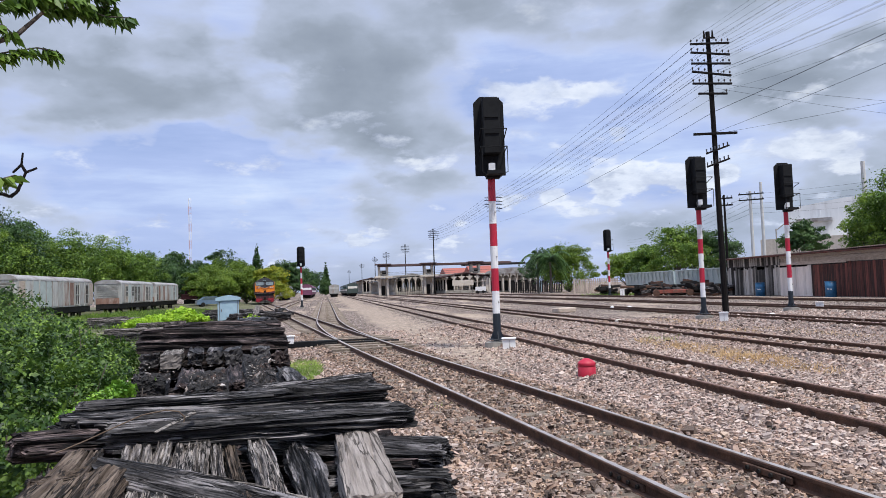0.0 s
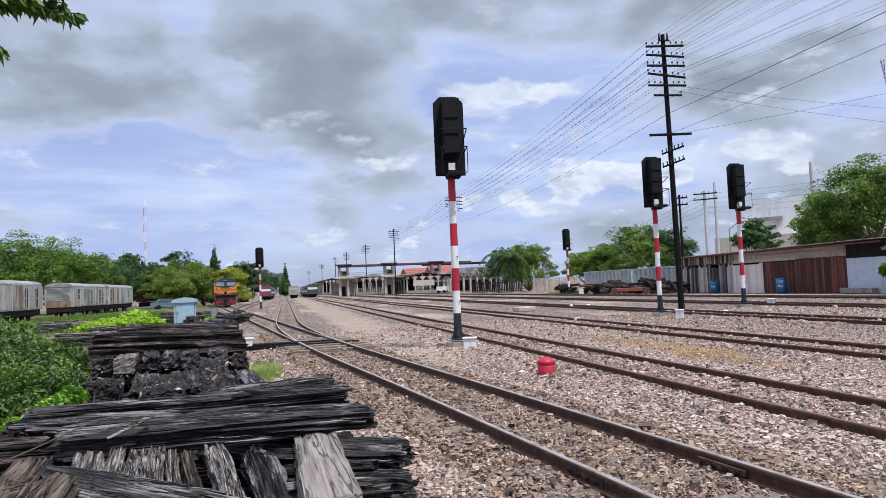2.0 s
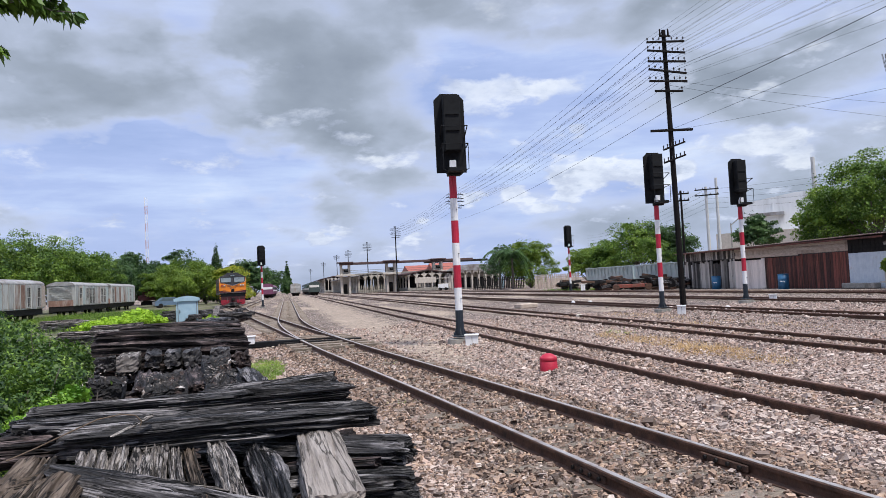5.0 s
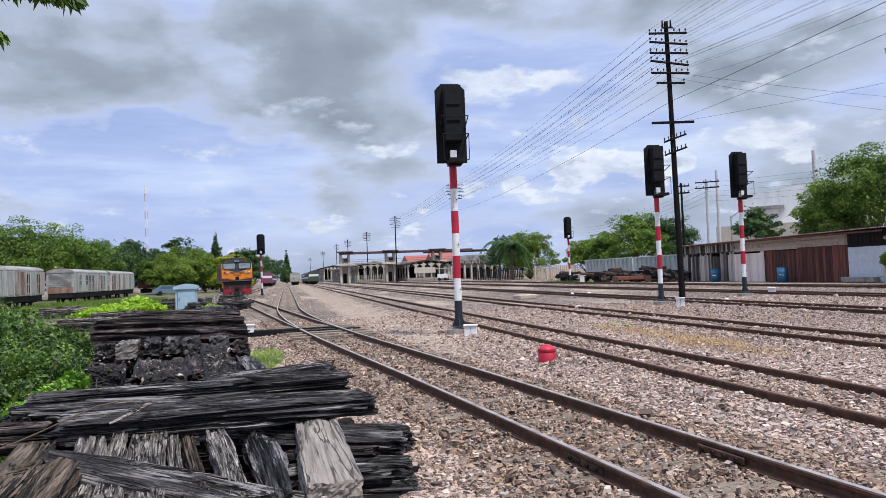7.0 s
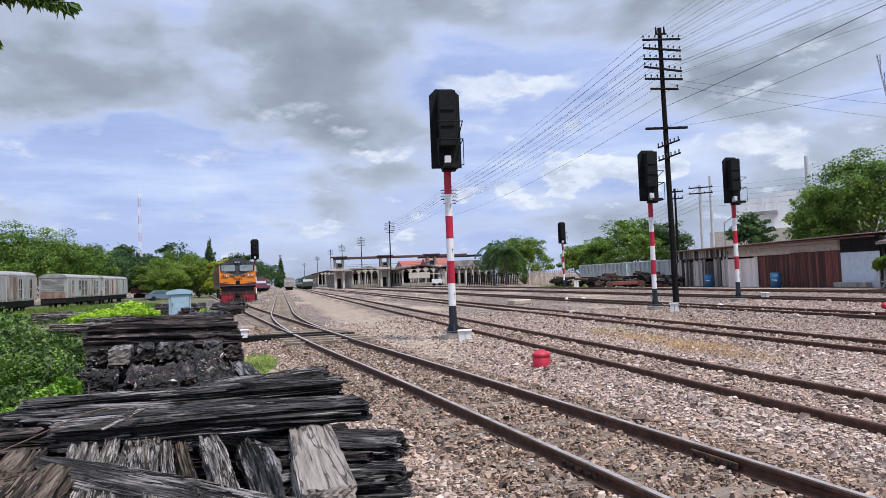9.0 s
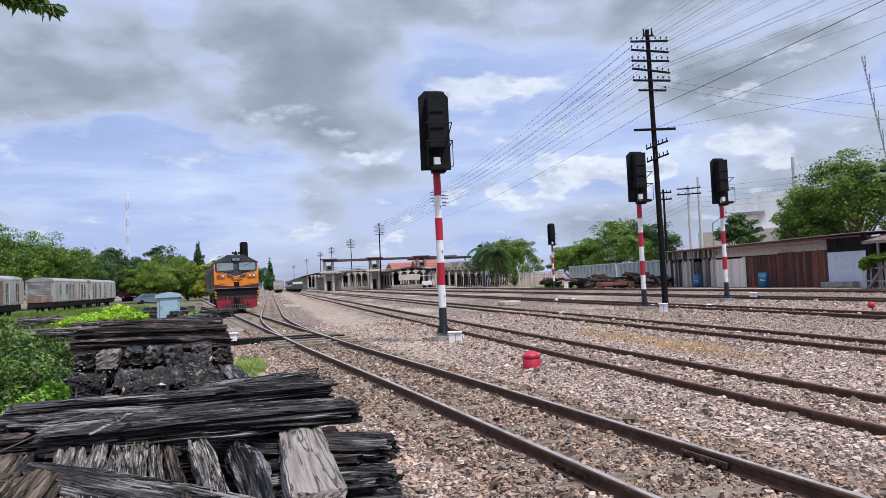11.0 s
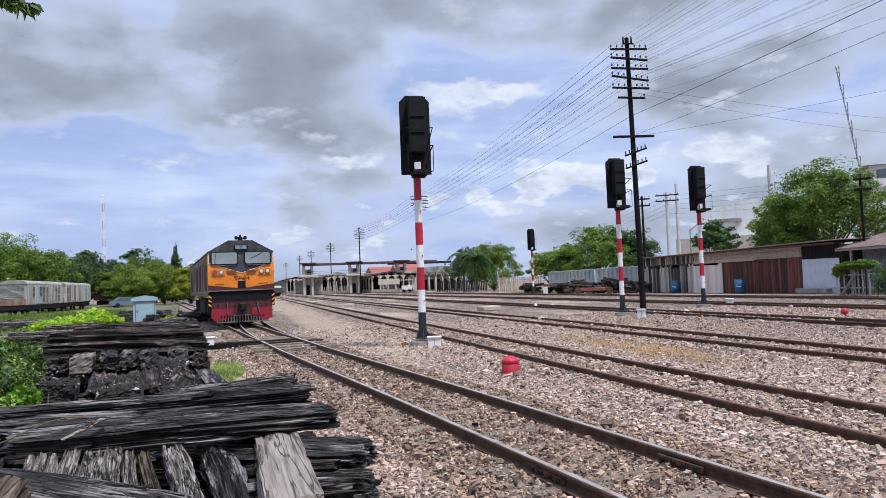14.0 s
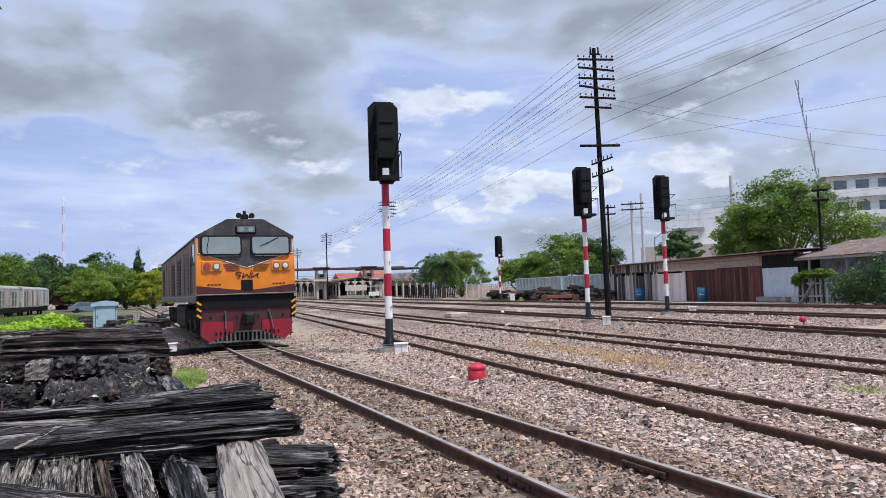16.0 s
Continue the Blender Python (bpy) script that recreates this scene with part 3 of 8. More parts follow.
def build_ballast():
    """Loose crushed stones, angular, sized to what lies near the path and thinning out away from it."""
    rng = np.random.default_rng(11)
    zones = [(1.9, 6.0, -0.6, 6.8, 2300, 0.0165), (6.0, 10.0, -1.2, 11.0, 1350, 0.0175), (10.0, 16.0, -1.6, 14.0, 620, 0.0195), (16.0, 27.0, -2.0, 20.0, 230, 0.024)]
    cubes = np.array([(-1, -1, -1), (1, -1, -1), (1, 1, -1), (-1, 1, -1), (-1, -1, 1), (1, -1, 1), (1, 1, 1), (-1, 1, 1)], float)
    quads = np.array([(4, 5, 6, 7), (0, 1, 5, 4), (1, 2, 6, 5), (2, 3, 7, 6), (3, 0, 4, 7)])
    allv, brownv = [], []
    for y0, y1, x0, x1, density, size in zones:
        n = int((y1 - y0) * (x1 - x0) * density)
        x, y = rng.uniform(x0, x1, n), rng.uniform(y0, y1, n)
        keep = np.ones(n, bool)
        # outside the view to either side nothing is strewn
        keep &= (x > -0.44 * y - 0.5) & (x < 1.25 * y + 0.5)
        # bare ways between the tracks
        way = np.exp(-((x - 3.16 - 0.001 * y) / 0.9) ** 2) * (y > 12.5) + 0.8 * np.exp(-((x - 12.2) / 1.1) ** 2) + 0.75 * np.exp(-((x - 7.5) / 0.7) ** 2) * (y > 9)
        keep &= rng.uniform(0, 1, n) > way * 0.9
        # sleepers and rail heads stay clear
        x, y = x[keep], y[keep]
        c1 = np.array([line_one(v) for v in y])
        off1, near1 = np.abs(x - c1), None
        top = np.full(len(x), -1.0)
        for c, z in ((c1, 0.018), (5.36, 0.085), (9.5, 0.085), (14.9, 0.095)):
            o = np.abs(x - c)
            top = np.where(o < 1.15, z - 0.172 + 0.02 * rng.uniform(-1, 1, len(x)) + 0.035 * (rng.uniform(0, 1, len(x)) > 0.8), top)
            bad = np.abs(o - GAUGE / 2) < 0.075
            x = np.where(bad, x + 0.13 * np.sign(rng.uniform(-1, 1, len(x))), x)
        g = np.maximum(ground_z(x, y), top)
        m = len(x)
        r = size * rng.lognormal(0, 0.33, m)
        shape = cubes[None] * rng.uniform(0.55, 1.05, (m, 8, 3)) * np.stack([rng.uniform(0.8, 1.35, m), rng.uniform(0.7, 1.1, m), rng.uniform(0.5, 0.85, m)], -1)[:, None]
        # the upper corners are turned against the lower ones and drawn in, so that no two faces are square
        tw, dr = rng.uniform(0.1, 0.8, m), rng.uniform(0.5, 0.95, m)
        tx, ty = shape[:, 4:, 0].copy(), shape[:, 4:, 1].copy()
        shape[:, 4:, 0] = dr[:, None] * (tx * np.cos(tw)[:, None] - ty * np.sin(tw)[:, None])
        shape[:, 4:, 1] = dr[:, None] * (tx * np.sin(tw)[:, None] + ty * np.cos(tw)[:, None])
        a, b = rng.uniform(0, 6.28, m), rng.normal(0, 0.4, m)
        ca, sa, cb, sb = np.cos(a), np.sin(a), np.cos(b), np.sin(b)
        rot = np.zeros((m, 3, 3))
        rot[:, 0, 0], rot[:, 0, 1], rot[:, 0, 2] = ca, -sa * cb, sa * sb
        rot[:, 1, 0], rot[:, 1, 1], rot[:, 1, 2] = sa, ca * cb, -ca * sb
        rot[:, 2, 1], rot[:, 2, 2] = sb, cb
        v = np.einsum("nij,nkj->nki", rot, shape) * r[:, None, None]
        v += np.stack([x, y, g + r * rng.uniform(0.0, 0.7, m)], -1)[:, None]
        brown = (np.abs(x - c1[:len(x)]) < 1.25) & (rng.uniform(0, 1, m) < 0.85) | (np.minimum(np.abs(x - 5.36), np.abs(x - 9.5)) < 0.75) & (rng.uniform(0, 1, m) < 0.45) | (x < c1 - 1.0) & (rng.uniform(0, 1, m) < 0.45)
        allv.append(v[~brown])
        brownv.append(v[brown])
    for name, some, mat, label in (("ballast", allv, M_STONE, "loose angular grey and pinkish ballast stones"), ("track_ballast", brownv, M_STONEBROWN, "rust-brown ballast stones along the rails")):
        v = np.concatenate(some)
        m = len(v)
        f = (np.arange(m)[:, None, None] * 8 + quads[None]).reshape(-1, 4)
        me = bpy.data.meshes.new(name)
        me.vertices.add(m * 8)
        me.vertices.foreach_set("co", v.ravel())
        me.loops.add(len(f) * 4)
        me.loops.foreach_set("vertex_index", f.ravel())
        me.polygons.add(len(f))
        me.polygons.foreach_set("loop_start", np.arange(len(f)) * 4)
        me.polygons.foreach_set("loop_total", np.full(len(f), 4))
        me.polygons.foreach_set("use_smooth", np.zeros(len(f), bool))
        me.update(calc_edges=True)
        me.materials.append(mat)
        tagged(new(name, me), label, "ballast", kind="stuff")


build_ballast()

# ---------------------------------------------------------------- colour light signals
def signal(x, y, z, height, turn, ladder=True):
    """A signal seen from behind: black backboard and lamp case, service rails, a banded post on a concrete foot."""
    s = height / 6.2
    root = thing("signal", pose(x, y, z, 0, 0, turn), "black railway signal head on a red and white banded post", "railway signal", "yard signals")
    bm = B()
    rod(bm, (0, 0, -0.1), (0, 0, 0.13), 0.34, 0.31, 12)
    part("foot", bm, M_CONC, root, "chipped concrete foot")
    bm = B()
    rod(bm, (0, 0, 0.16), (0, 0, 0.82 * s), 0.1, 0.096, 14)
    for k in range(4):
        a = radians(45 + 90 * k)
        prism(bm, [(0.09, 0.2), (0.175, 0.2), (0.09, 0.42)], -0.009, 0.009)
        bmesh.ops.rotate(bm, cent=(0, 0, 0), matrix=Matrix.Rotation(radians(90), 3, "Z"), verts=bm.verts)
    box(bm, (0, 0, 0.195), (0.36, 0.36, 0.03), bevel=0.005)
    part("post_base", bm, M_NAVY, root, "dark navy base with gussets")
    zz = 0.82 * s
    for k in range(6):
        bm = B()
        top = zz + 0.55 * s
        rod(bm, (0, 0, zz), (0, 0, top - 0.001), 0.093, 0.092, 14)
        band = part("post_band", bm, (M_WHITE, M_RED)[k % 2], root, ("white band", "red band")[k % 2])
        if k % 2 == 0:
            bm = B()
            rod(bm, (0.05, -0.12, (zz + top) / 2), (0.05, 0.1, (zz + top) / 2 + 0.02), 0.014, seg=6)
            part("step_peg", bm, M_DARK, band)
        zz = top
    # lamp case and backboard, lenses face away
    h0, h1 = zz, height
    w, cut = 0.38, 0.16
    bm = B()
    prism(bm, [(-w, h0 + 0.1), (w, h0 + 0.1), (w, h1 - cut), (w - cut, h1), (-w + cut, h1), (-w, h1 - cut)], 0.05, 0.09)
    part("backboard", bm, M_BLACK, root, "matt black backboard with cut corners")
    bm = B()
    box(bm, (0.02, -0.13, (h0 + h1) / 2 + 0.25), (0.42, 0.34, (h1 - h0) * 0.66), bevel=0.015)
    box(bm, (0.02, -0.315, (h0 + h1) / 2 + 0.45), (0.34, 0.03, 0.012))
    box(bm, (0.02, -0.315, (h0 + h1) / 2 + 0.05), (0.34, 0.03, 0.012))
    part("lamp_case", bm, M_BLACK, root, "ribbed black lamp case")
    for k in range(3):
        bm = B()
        rod(bm, (0, 0.09, h0 + 0.5 + 0.42 * k), (0, 0.32, h0 + 0.5 + 0.42 * k), 0.14, 0.14, 14, False)
        part("hood", bm, M_BLACK, root)
    bm = B()
    rod(bm, (0, -0.05, h0), (0, -0.05, h0 + 0.3), 0.07, seg=12)
    box(bm, (0, -0.16, h0 + 0.28), (0.16, 0.1, 0.2), bevel=0.01)
    part("mast_top", bm, M_WHITE, root, "white stub between post and case")
    bm = B()
    box(bm, (0.03, -0.12, h0 + 0.06), (0.34, 0.26, 0.12), bevel=0.01)
    part("bracket", bm, M_BLACK, root)
    if ladder:
        r = 0.014
        for zc, low in ((h0 + 1.16, 0.16), (h0 + 0.72, 0.04)):
            for name, a, b in (("service_rail", (-0.30, -0.55, zc), (0.34, -0.55, zc)), ("rail_strut", (-0.30, -0.55, zc), (-0.26, 0.05, zc - low)), ("rail_strut", (0.34, -0.55, zc), (0.36, 0.05, zc - low))):
                bm = B()
                rod(bm, a, b, r, seg=6)
                part(name, bm, M_BLACK, root)
        for px, thin in ((-0.28, 1.0), (0.34, 0.7)):
            bm = B()
            rod(bm, (px, -0.55, h0 + 0.72), (px, -0.53, h0 + 0.1), r * thin, seg=6)
            rod(bm, (px, -0.53, h0 + 0.1), (px * 0.7, -0.45, h0 + 0.08), r * thin, seg=6)
            part("stay_rod", bm, M_BLACK, root)
        bm = B()
        box(bm, (0.04, -0.32, h0 + 0.07), (0.42, 0.5, 0.04), bevel=0.006)
        box(bm, (0.04, -0.565, h0 + 0.10), (0.42, 0.012, 0.09))
        part("step_plate", bm, M_BLACK, root)
    return root


def cable_box(x, y, z, turn, w=0.34, h=0.36, name="cable_box", label="small white metal trackside cable box"):
    root = thing(name, pose(x, y, z, 0, 0, turn), label, "cable box", "cable boxes")
    bm = B()
    box(bm, (0, 0, h / 2), (w, 0.22, h), bevel=0.012)
    case = part("case", bm, M_WHITE, root)
    bm = B()
    box(bm, (0, -0.005, h + 0.012), (w + 0.04, 0.27, 0.03), bevel=0.008)
    part("lid", bm, M_WHITE, root)
    bm = B()
    box(bm, (w * 0.02, -0.112, h * 0.5), (0.012, 0.008, h * 0.8))
    part("door_seam", bm, M_CONC, root)
    bm = B()
    rod(bm, (w * 0.3, 0.02, -0.12), (w * 0.3, 0.02, 0.01), 0.03, seg=8)
    part("conduit", bm, M_CONC, root)
    return root


def build_signals():
    signal(4.16, 17.24, -0.12, 6.27, -5)
    signal(13.75, 24.45, -0.1, 6.05, -4)
    signal(19.4, 27.4, -0.1, 6.3, -4)
    signal(26.9, 64.9, -0.1, 6.5, -2, True)
    signal(-2.25, 71, -0.19, 6.05, 0)
    cable_box(4.22, 16.35, -0.15, -16, 0.30, 0.29)
    cable_box(13.4, 22.55, -0.1, -30, 0.28, 0.30)
    cable_box(20.35, 26.9, -0.1, -36, 0.3, 0.32)
    cable_box(27.5, 63.4, -0.1, -20, 0.4, 0.7)
    cable_box(-1.08, 20.5, -0.03, -3, 0.36, 0.2, label="white metal box of the points lever on long dark timbers")


build_signals()


# ---------------------------------------------------------------- telegraph poles and wires
M_INSUL = material("dark_glass_insulator", two((0.02, 0.02, 0.025), (0.06, 0.055, 0.05)), 5, 0.35, bump=0)


def telegraph_pole(x, y, z, height, arms, lean=0.0, turn=-8.0, low=True, key=None, label="tall black telegraph pole with six crossarms of insulators"):
    root = thing("telegraph_pole", pose(x, y, z, 0, lean, turn), label, "telegraph pole", "telegraph poles")
    bm = B()
    rod(bm, (0, 0, -0.3), (0, 0, height), 0.15 * height / 13.5, 0.10 * height / 13.5, 10)
    part("pole", bm, M_POLE, root)
    pins = []
    for k in range(arms):
        zc = height - 0.55 - 0.43 * k
        half = (0.84 if k < arms - 1 else 0.62) * (1.0 if low else 1.35)
        tilt = (0, 5, 2, 8, 2, 2)[k]
        bm = B()
        box(bm, (0, -0.15, zc), (2 * half, 0.075, 0.085), 0, 0, tilt, bevel=0.01)
        arm = part("crossarm", bm, M_POLE, root)
        for px in ((-0.80, -0.54, -0.28, 0.28, 0.52, 0.78) if k < arms - 1 else (0.58,)):
            bm = B()
            zp = zc - px * math.sin(radians(tilt))
            rod(bm, (px, -0.15, zp + 0.03), (px, -0.15, zp + 0.12), 0.010, seg=5)
            rod(bm, (px, -0.15, zp + 0.10), (px, -0.15, zp + 0.15), 0.026, 0.042, 8)
            rod(bm, (px, -0.15, zp + 0.15), (px, -0.15, zp + 0.20), 0.042, 0.018, 8)
            part("insulator", bm, M_INSUL, arm)
            pins.append((px, zp + 0.16))
    bm = B()
    for px in (-0.2, 0.16):
        rod(bm, (px, -0.1, height - 0.25), (px, -0.1, height + 0.02), 0.05, 0.03, 8)
    box(bm, (0, -0.12, height - 0.3), (0.5, 0.05, 0.06))
    part("top_bracket", bm, M_POLE, root)
    if low:
        bm = B()
        box(bm, (0, -0.13, height * 0.632), (1.85, 0.1, 0.1), bevel=0.01)
        part("low_crossarm", bm, M_POLE, root)
        for zc in (height * 0.575, height * 0.545 - 0.2):
            bm = B()
            box(bm, (0.05, -0.14, zc), (1.05, 0.07, 0.075), 0, 0, -18, bevel=0.01)
            arm = part("slanted_crossarm", bm, M_POLE, root)
            for k in range(6):
                px = -0.42 + 0.18 * k
                bm = B()
                rod(bm, (px, -0.14, zc + 0.02 + px * 0.31), (px, -0.14, zc + 0.16 + px * 0.31), 0.022, 0.03, 6)
                part("insulator", bm, M_INSUL, arm)
    m = root.matrix_basis
    return [m @ Vector((px, -0.15, zc)) for px, zc in pins], m @ Vector((0, 0, height * 0.71)), m @ Vector((0, 0, height * 0.632))


def wire(a, b, sag, r, n=18):
    """A hanging wire, three-sided."""
    a, b = Vector(a), Vector(b)
    bm = B()
    side = (b - a).cross(Vector((0, 0, 1))).normalized()
    rings = []
    for k in range(n + 1):
        u = k / n
        p = a.lerp(b, u) - Vector((0, 0, 4 * sag * u * (1 - u)))
        rings.append([bm.verts.new(p + q) for q in (side * r, Vector((0, 0, r)), -side * r)])
    for p, q in zip(rings, rings[1:]):
        for k in range(3):
            bm.faces.new((p[k], p[(k + 1) % 3], q[(k + 1) % 3], q[k]))
    ob = part("wire", bm, M_POLE)
    return tagged(ob, "thin dark overhead wire strung between telegraph poles", "wire", "overhead wires")


def build_poles():
    main, mid, low = telegraph_pole(16.45, 27.5, -0.1, 11.95, 6, -0.6)
    # the line runs on beside the yard towards the station, and back past the camera
    far, fmid, _ = telegraph_pole(22.0, 143.0, -0.05, 13.4, 5, 0, -4, False)
    telegraph_pole(21.3, 188.5, -0.05, 13.2, 5, 0, -4, False)
    telegraph_pole(19.7, 229.0, -0.05, 13.4, 5, 0, -4, False)
    telegraph_pole(18.5, 264.0, -0.05, 13.6, 4, 0, -4, False)
    telegraph_pole(17.0, 330.0, -0.05, 13.6, 4, 0, -4, False)
    telegraph_pole(14.5, 430.0, -0.05, 13.6, 4, 0, -4, False)
    second, smid, _ = telegraph_pole(21.7, 89.3, -0.05, 13.3, 5, 0, -6, False)
    span = Vector((-1.5, -62.0, 1.0))
    for k, p in enumerate(main):
        q = second[min(k, len(second) - 1)]
        if k % 2 == 0:
            wire(p, q, 0.55, 0.0085)
        if k % 3 != 2:
            wire(p, p + span + Vector((1.6 * (k % 6) * 0.25, 0, 0)), 0.5 + 0.36 * (k // 6), 0.0055)
    for k, p in enumerate(second):
        if k % 3 == 0:
            wire(p, far[min(k, len(far) - 1)], 0.5, 0.014, 8)
    wire(mid, smid, 0.6, 0.012)
    wire(mid, (12.5, -30.0, 9.6), 0.9, 0.014)
    wire(low, (28.0, 0.0, 7.8), 0.5, 0.008)
    wire(low + Vector((0, 0, 2.2)), (52.0, 30.0, 9.0), 0.5, 0.008)
    wire(low + Vector((0, 0, 2.0)), (52.0, 30.0, 8.2), 0.8, 0.008)
    wire(low + Vector((0, 0, 0.05)), (11.5, -24.0, 7.9), 0.7, 0.009)


build_poles()

# ---------------------------------------------------------------- timber stacks
SLEEPERS = []


def old_sleeper(a, b, w, h, mat, ragged=1.0, coarse=False):
    """A discarded sleeper from a to b: split into shelves along the grain, edges gone, ends torn."""
    seed = len(SLEEPERS) * 7.31
    a, b = Vector(a), Vector(b)
    n = (b - a).length
    rotten = ragged > 1.5
    whole = 1.0 if rotten else ragged
    near = (a.y + b.y) / 2 < 6.5 and not coarse
    nx, nc = (max(34, int(58 * n)), 20) if near and a.y < 4.6 or rotten else (max(26, int(30 * n)), 12) if near else (26, 8)
    bm = B()
    at = lambda x, y, z: noise.noise(Vector((x + seed, y + seed * 0.37, z)))

    def tear(u, v, far):
        return whole * (0.02 if rotten else 0.085 if mat is M_OLD else 0.05) * (at(u * 1.6, v * 1.6, 9.0 * far) + 0.7 * at(u * 4.5, v * 4.5, 4.0 * far + 2))

    loop = []
    for side in range(4):
        for k in range(nc):
            u = -1 + 2 * k / nc
            loop.append(((u, -1), (1, u), (-u, 1), (-1, -u))[side])
    rings = []
    for i in range(nx + 1):
        s = i / nx
        end = abs(2 * s - 1) ** 5
        x0 = s * n
        bend = 0.012 * math.sin(s * 3.1 + seed)
        some = 0.3 + 0.7 * max(0.0, min(1.0, 3 * at(x0 * 1.3, 0.0, 2.2) + end))
        ring = []
        for u, v in loop:
            y, z = u * w / 2, v * h / 2
            k = min(1.0, 0.94 + 0.06 * (2 - abs(u) - abs(v)))
            y, z = y * k, z * k
            # shelves where the wood has flaked off, with sharp risers along the grain
            q = 2.6 * at(x0 * 1.1, u * 2.2, v * 2.2) + 0.45 * at(x0 * 5.0, u * 5.0, v * 5.0)
            fl = math.floor(q)
            shelf = fl + min(1.0, (q - fl) * 5.0)
            g = at(x0 * 2.0, u * 1.5, v * 1.5 + 11)
            f = at(x0 * 2.0, u * 9.0, v * 9.0 + 3.0)
            rift = at(x0 * 0.6 + 0.18 * g, u * 2.6 - v * 2.4, 7.7)
            crack = max(0.0, 1 - 9.0 * abs(rift)) * some
            rift2 = at(x0 * 0.9, (u - v) * 5.2, 17.7)
            crack2 = max(0.0, 1 - 8.0 * abs(rift2))
            deep = 0.008 * g + 0.013 * shelf + 0.007 * f - 0.055 * crack - 0.02 * crack2 - 0.004 * end
            if rotten:
                c = at(x0 * 9.0, u * 3.0, v * 3.0)
                if v > 0.6:
                    deep = -0.035 + 0.05 * c + 0.04 * at(x0 * 22, u * 5, 5.0) + 0.03 * at(x0 * 46, u * 10, 8.0) - 0.06 * max(0.0, 1 - abs(u) * 1.25) * (0.6 + at(x0 * 4, 2.0, 1.0))
                else:
                    deep = 0.007 * c + 0.004 * f
                deep *= 1 - 0.75 * end
            deep *= whole
            if abs(u) > abs(v):
                y += deep * (1 if u > 0 else -1)
            else:
                z += deep * (1 if v > 0 else -1)
            x = (s - 0.5) * n + tear(u, v, s > 0.5) * (1 if s > 0.5 else -1) * end
            ring.append(bm.verts.new((x, y + bend, z + 0.5 * bend)))
        rings.append(ring)
    m = len(loop)
    for p, q in zip(rings, rings[1:]):
        for k in range(m):
            bm.faces.new((p[k], p[(k + 1) % m], q[(k + 1) % m], q[k]))
    # broken-off ends: a square net of short fibres, some further out than others
    for ring, sign in ((rings[0], -1), (rings[-1], 1)):
        net = {}
        for k, (u, v) in enumerate(loop):
            net[round((u + 1) * nc / 2), round((v + 1) * nc / 2)] = ring[k]
        for p in range(1, nc):
            for q in range(1, nc):
                lo, hi, le, ri = net[p, 0].co, net[p, nc].co, net[0, q].co, net[nc, q].co
                co = Vector((0, le.y + (ri.y - le.y) * p / nc, lo.z + (hi.z - lo.z) * q / nc))
                u, v = 2 * p / nc - 1, 2 * q / nc - 1
                co.x = sign * (n / 2 + tear(u, v, sign > 0) + 0.008 * at(u * 9, v * 9, 6.0))
                net[p, q] = bm.verts.new(co)
        for p in range(nc):
            for q in range(nc):
                c = (net[p, q], net[p + 1, q], net[p + 1, q + 1], net[p, q + 1])
                bm.faces.new(c if sign > 0 else c[::-1])
    ob = part("old_sleeper", bm, mat, None)
    d = b - a
    ob.matrix_basis = Matrix.Translation((a + b) / 2) @ pose(0, 0, 0, 0, -math.degrees(math.atan2(d.z, d.xy.length)), math.degrees(math.atan2(d.y, d.x))) @ pose(0, 0, 0, random.Random(seed).uniform(-9, 9))
    look_of = {"charred_old_sleeper_wood": "black weathered split timber sleeper heaped beside the track", "bleached_old_sleeper_wood": "grey bleached broken timber sleeper with torn ends, heaped beside the track", "pale_sawn_sleeper_wood": "pale brown-grey sawn timber sleeper with a cracked face on the stack", "rotten_charred_wood": "rotten black crumbling stub of a timber sleeper on the heap", "tan_brown_sleeper_wood": "tan-brown timber sleeper offcut with cracked grain on the stack", "dark_brown_old_sleeper_wood": "dark brown weathered timber sleeper stacked beside the track"}
    tagged(ob, look_of[mat.name], "timber sleeper", "discarded sleepers")
    SLEEPERS.append(ob)
    return ob


def timber_base(x0, x1, y0, y1, z0, z1, slope=0.0):
    """The crossed layers that carry a heap."""
    z, k = z0, 0
    while z + 0.08 < z1:
        if k % 2:
            x = x0 + 0.1
            while x < x1:
                old_sleeper((x, y0, z), (x + slope * (y1 - y0), y1, z), 0.2, 0.155, M_OLDBROWN, coarse=True)
                x += 0.34
        else:
            y = y0 + 0.1
            while y < y1:
                old_sleeper((x0 + slope * (y - y0), y, z), (x1 + slope * (y - y0), y, z), 0.2, 0.155, M_OLDBROWN, coarse=True)
                y += 0.42
        z += 0.15
        k += 1


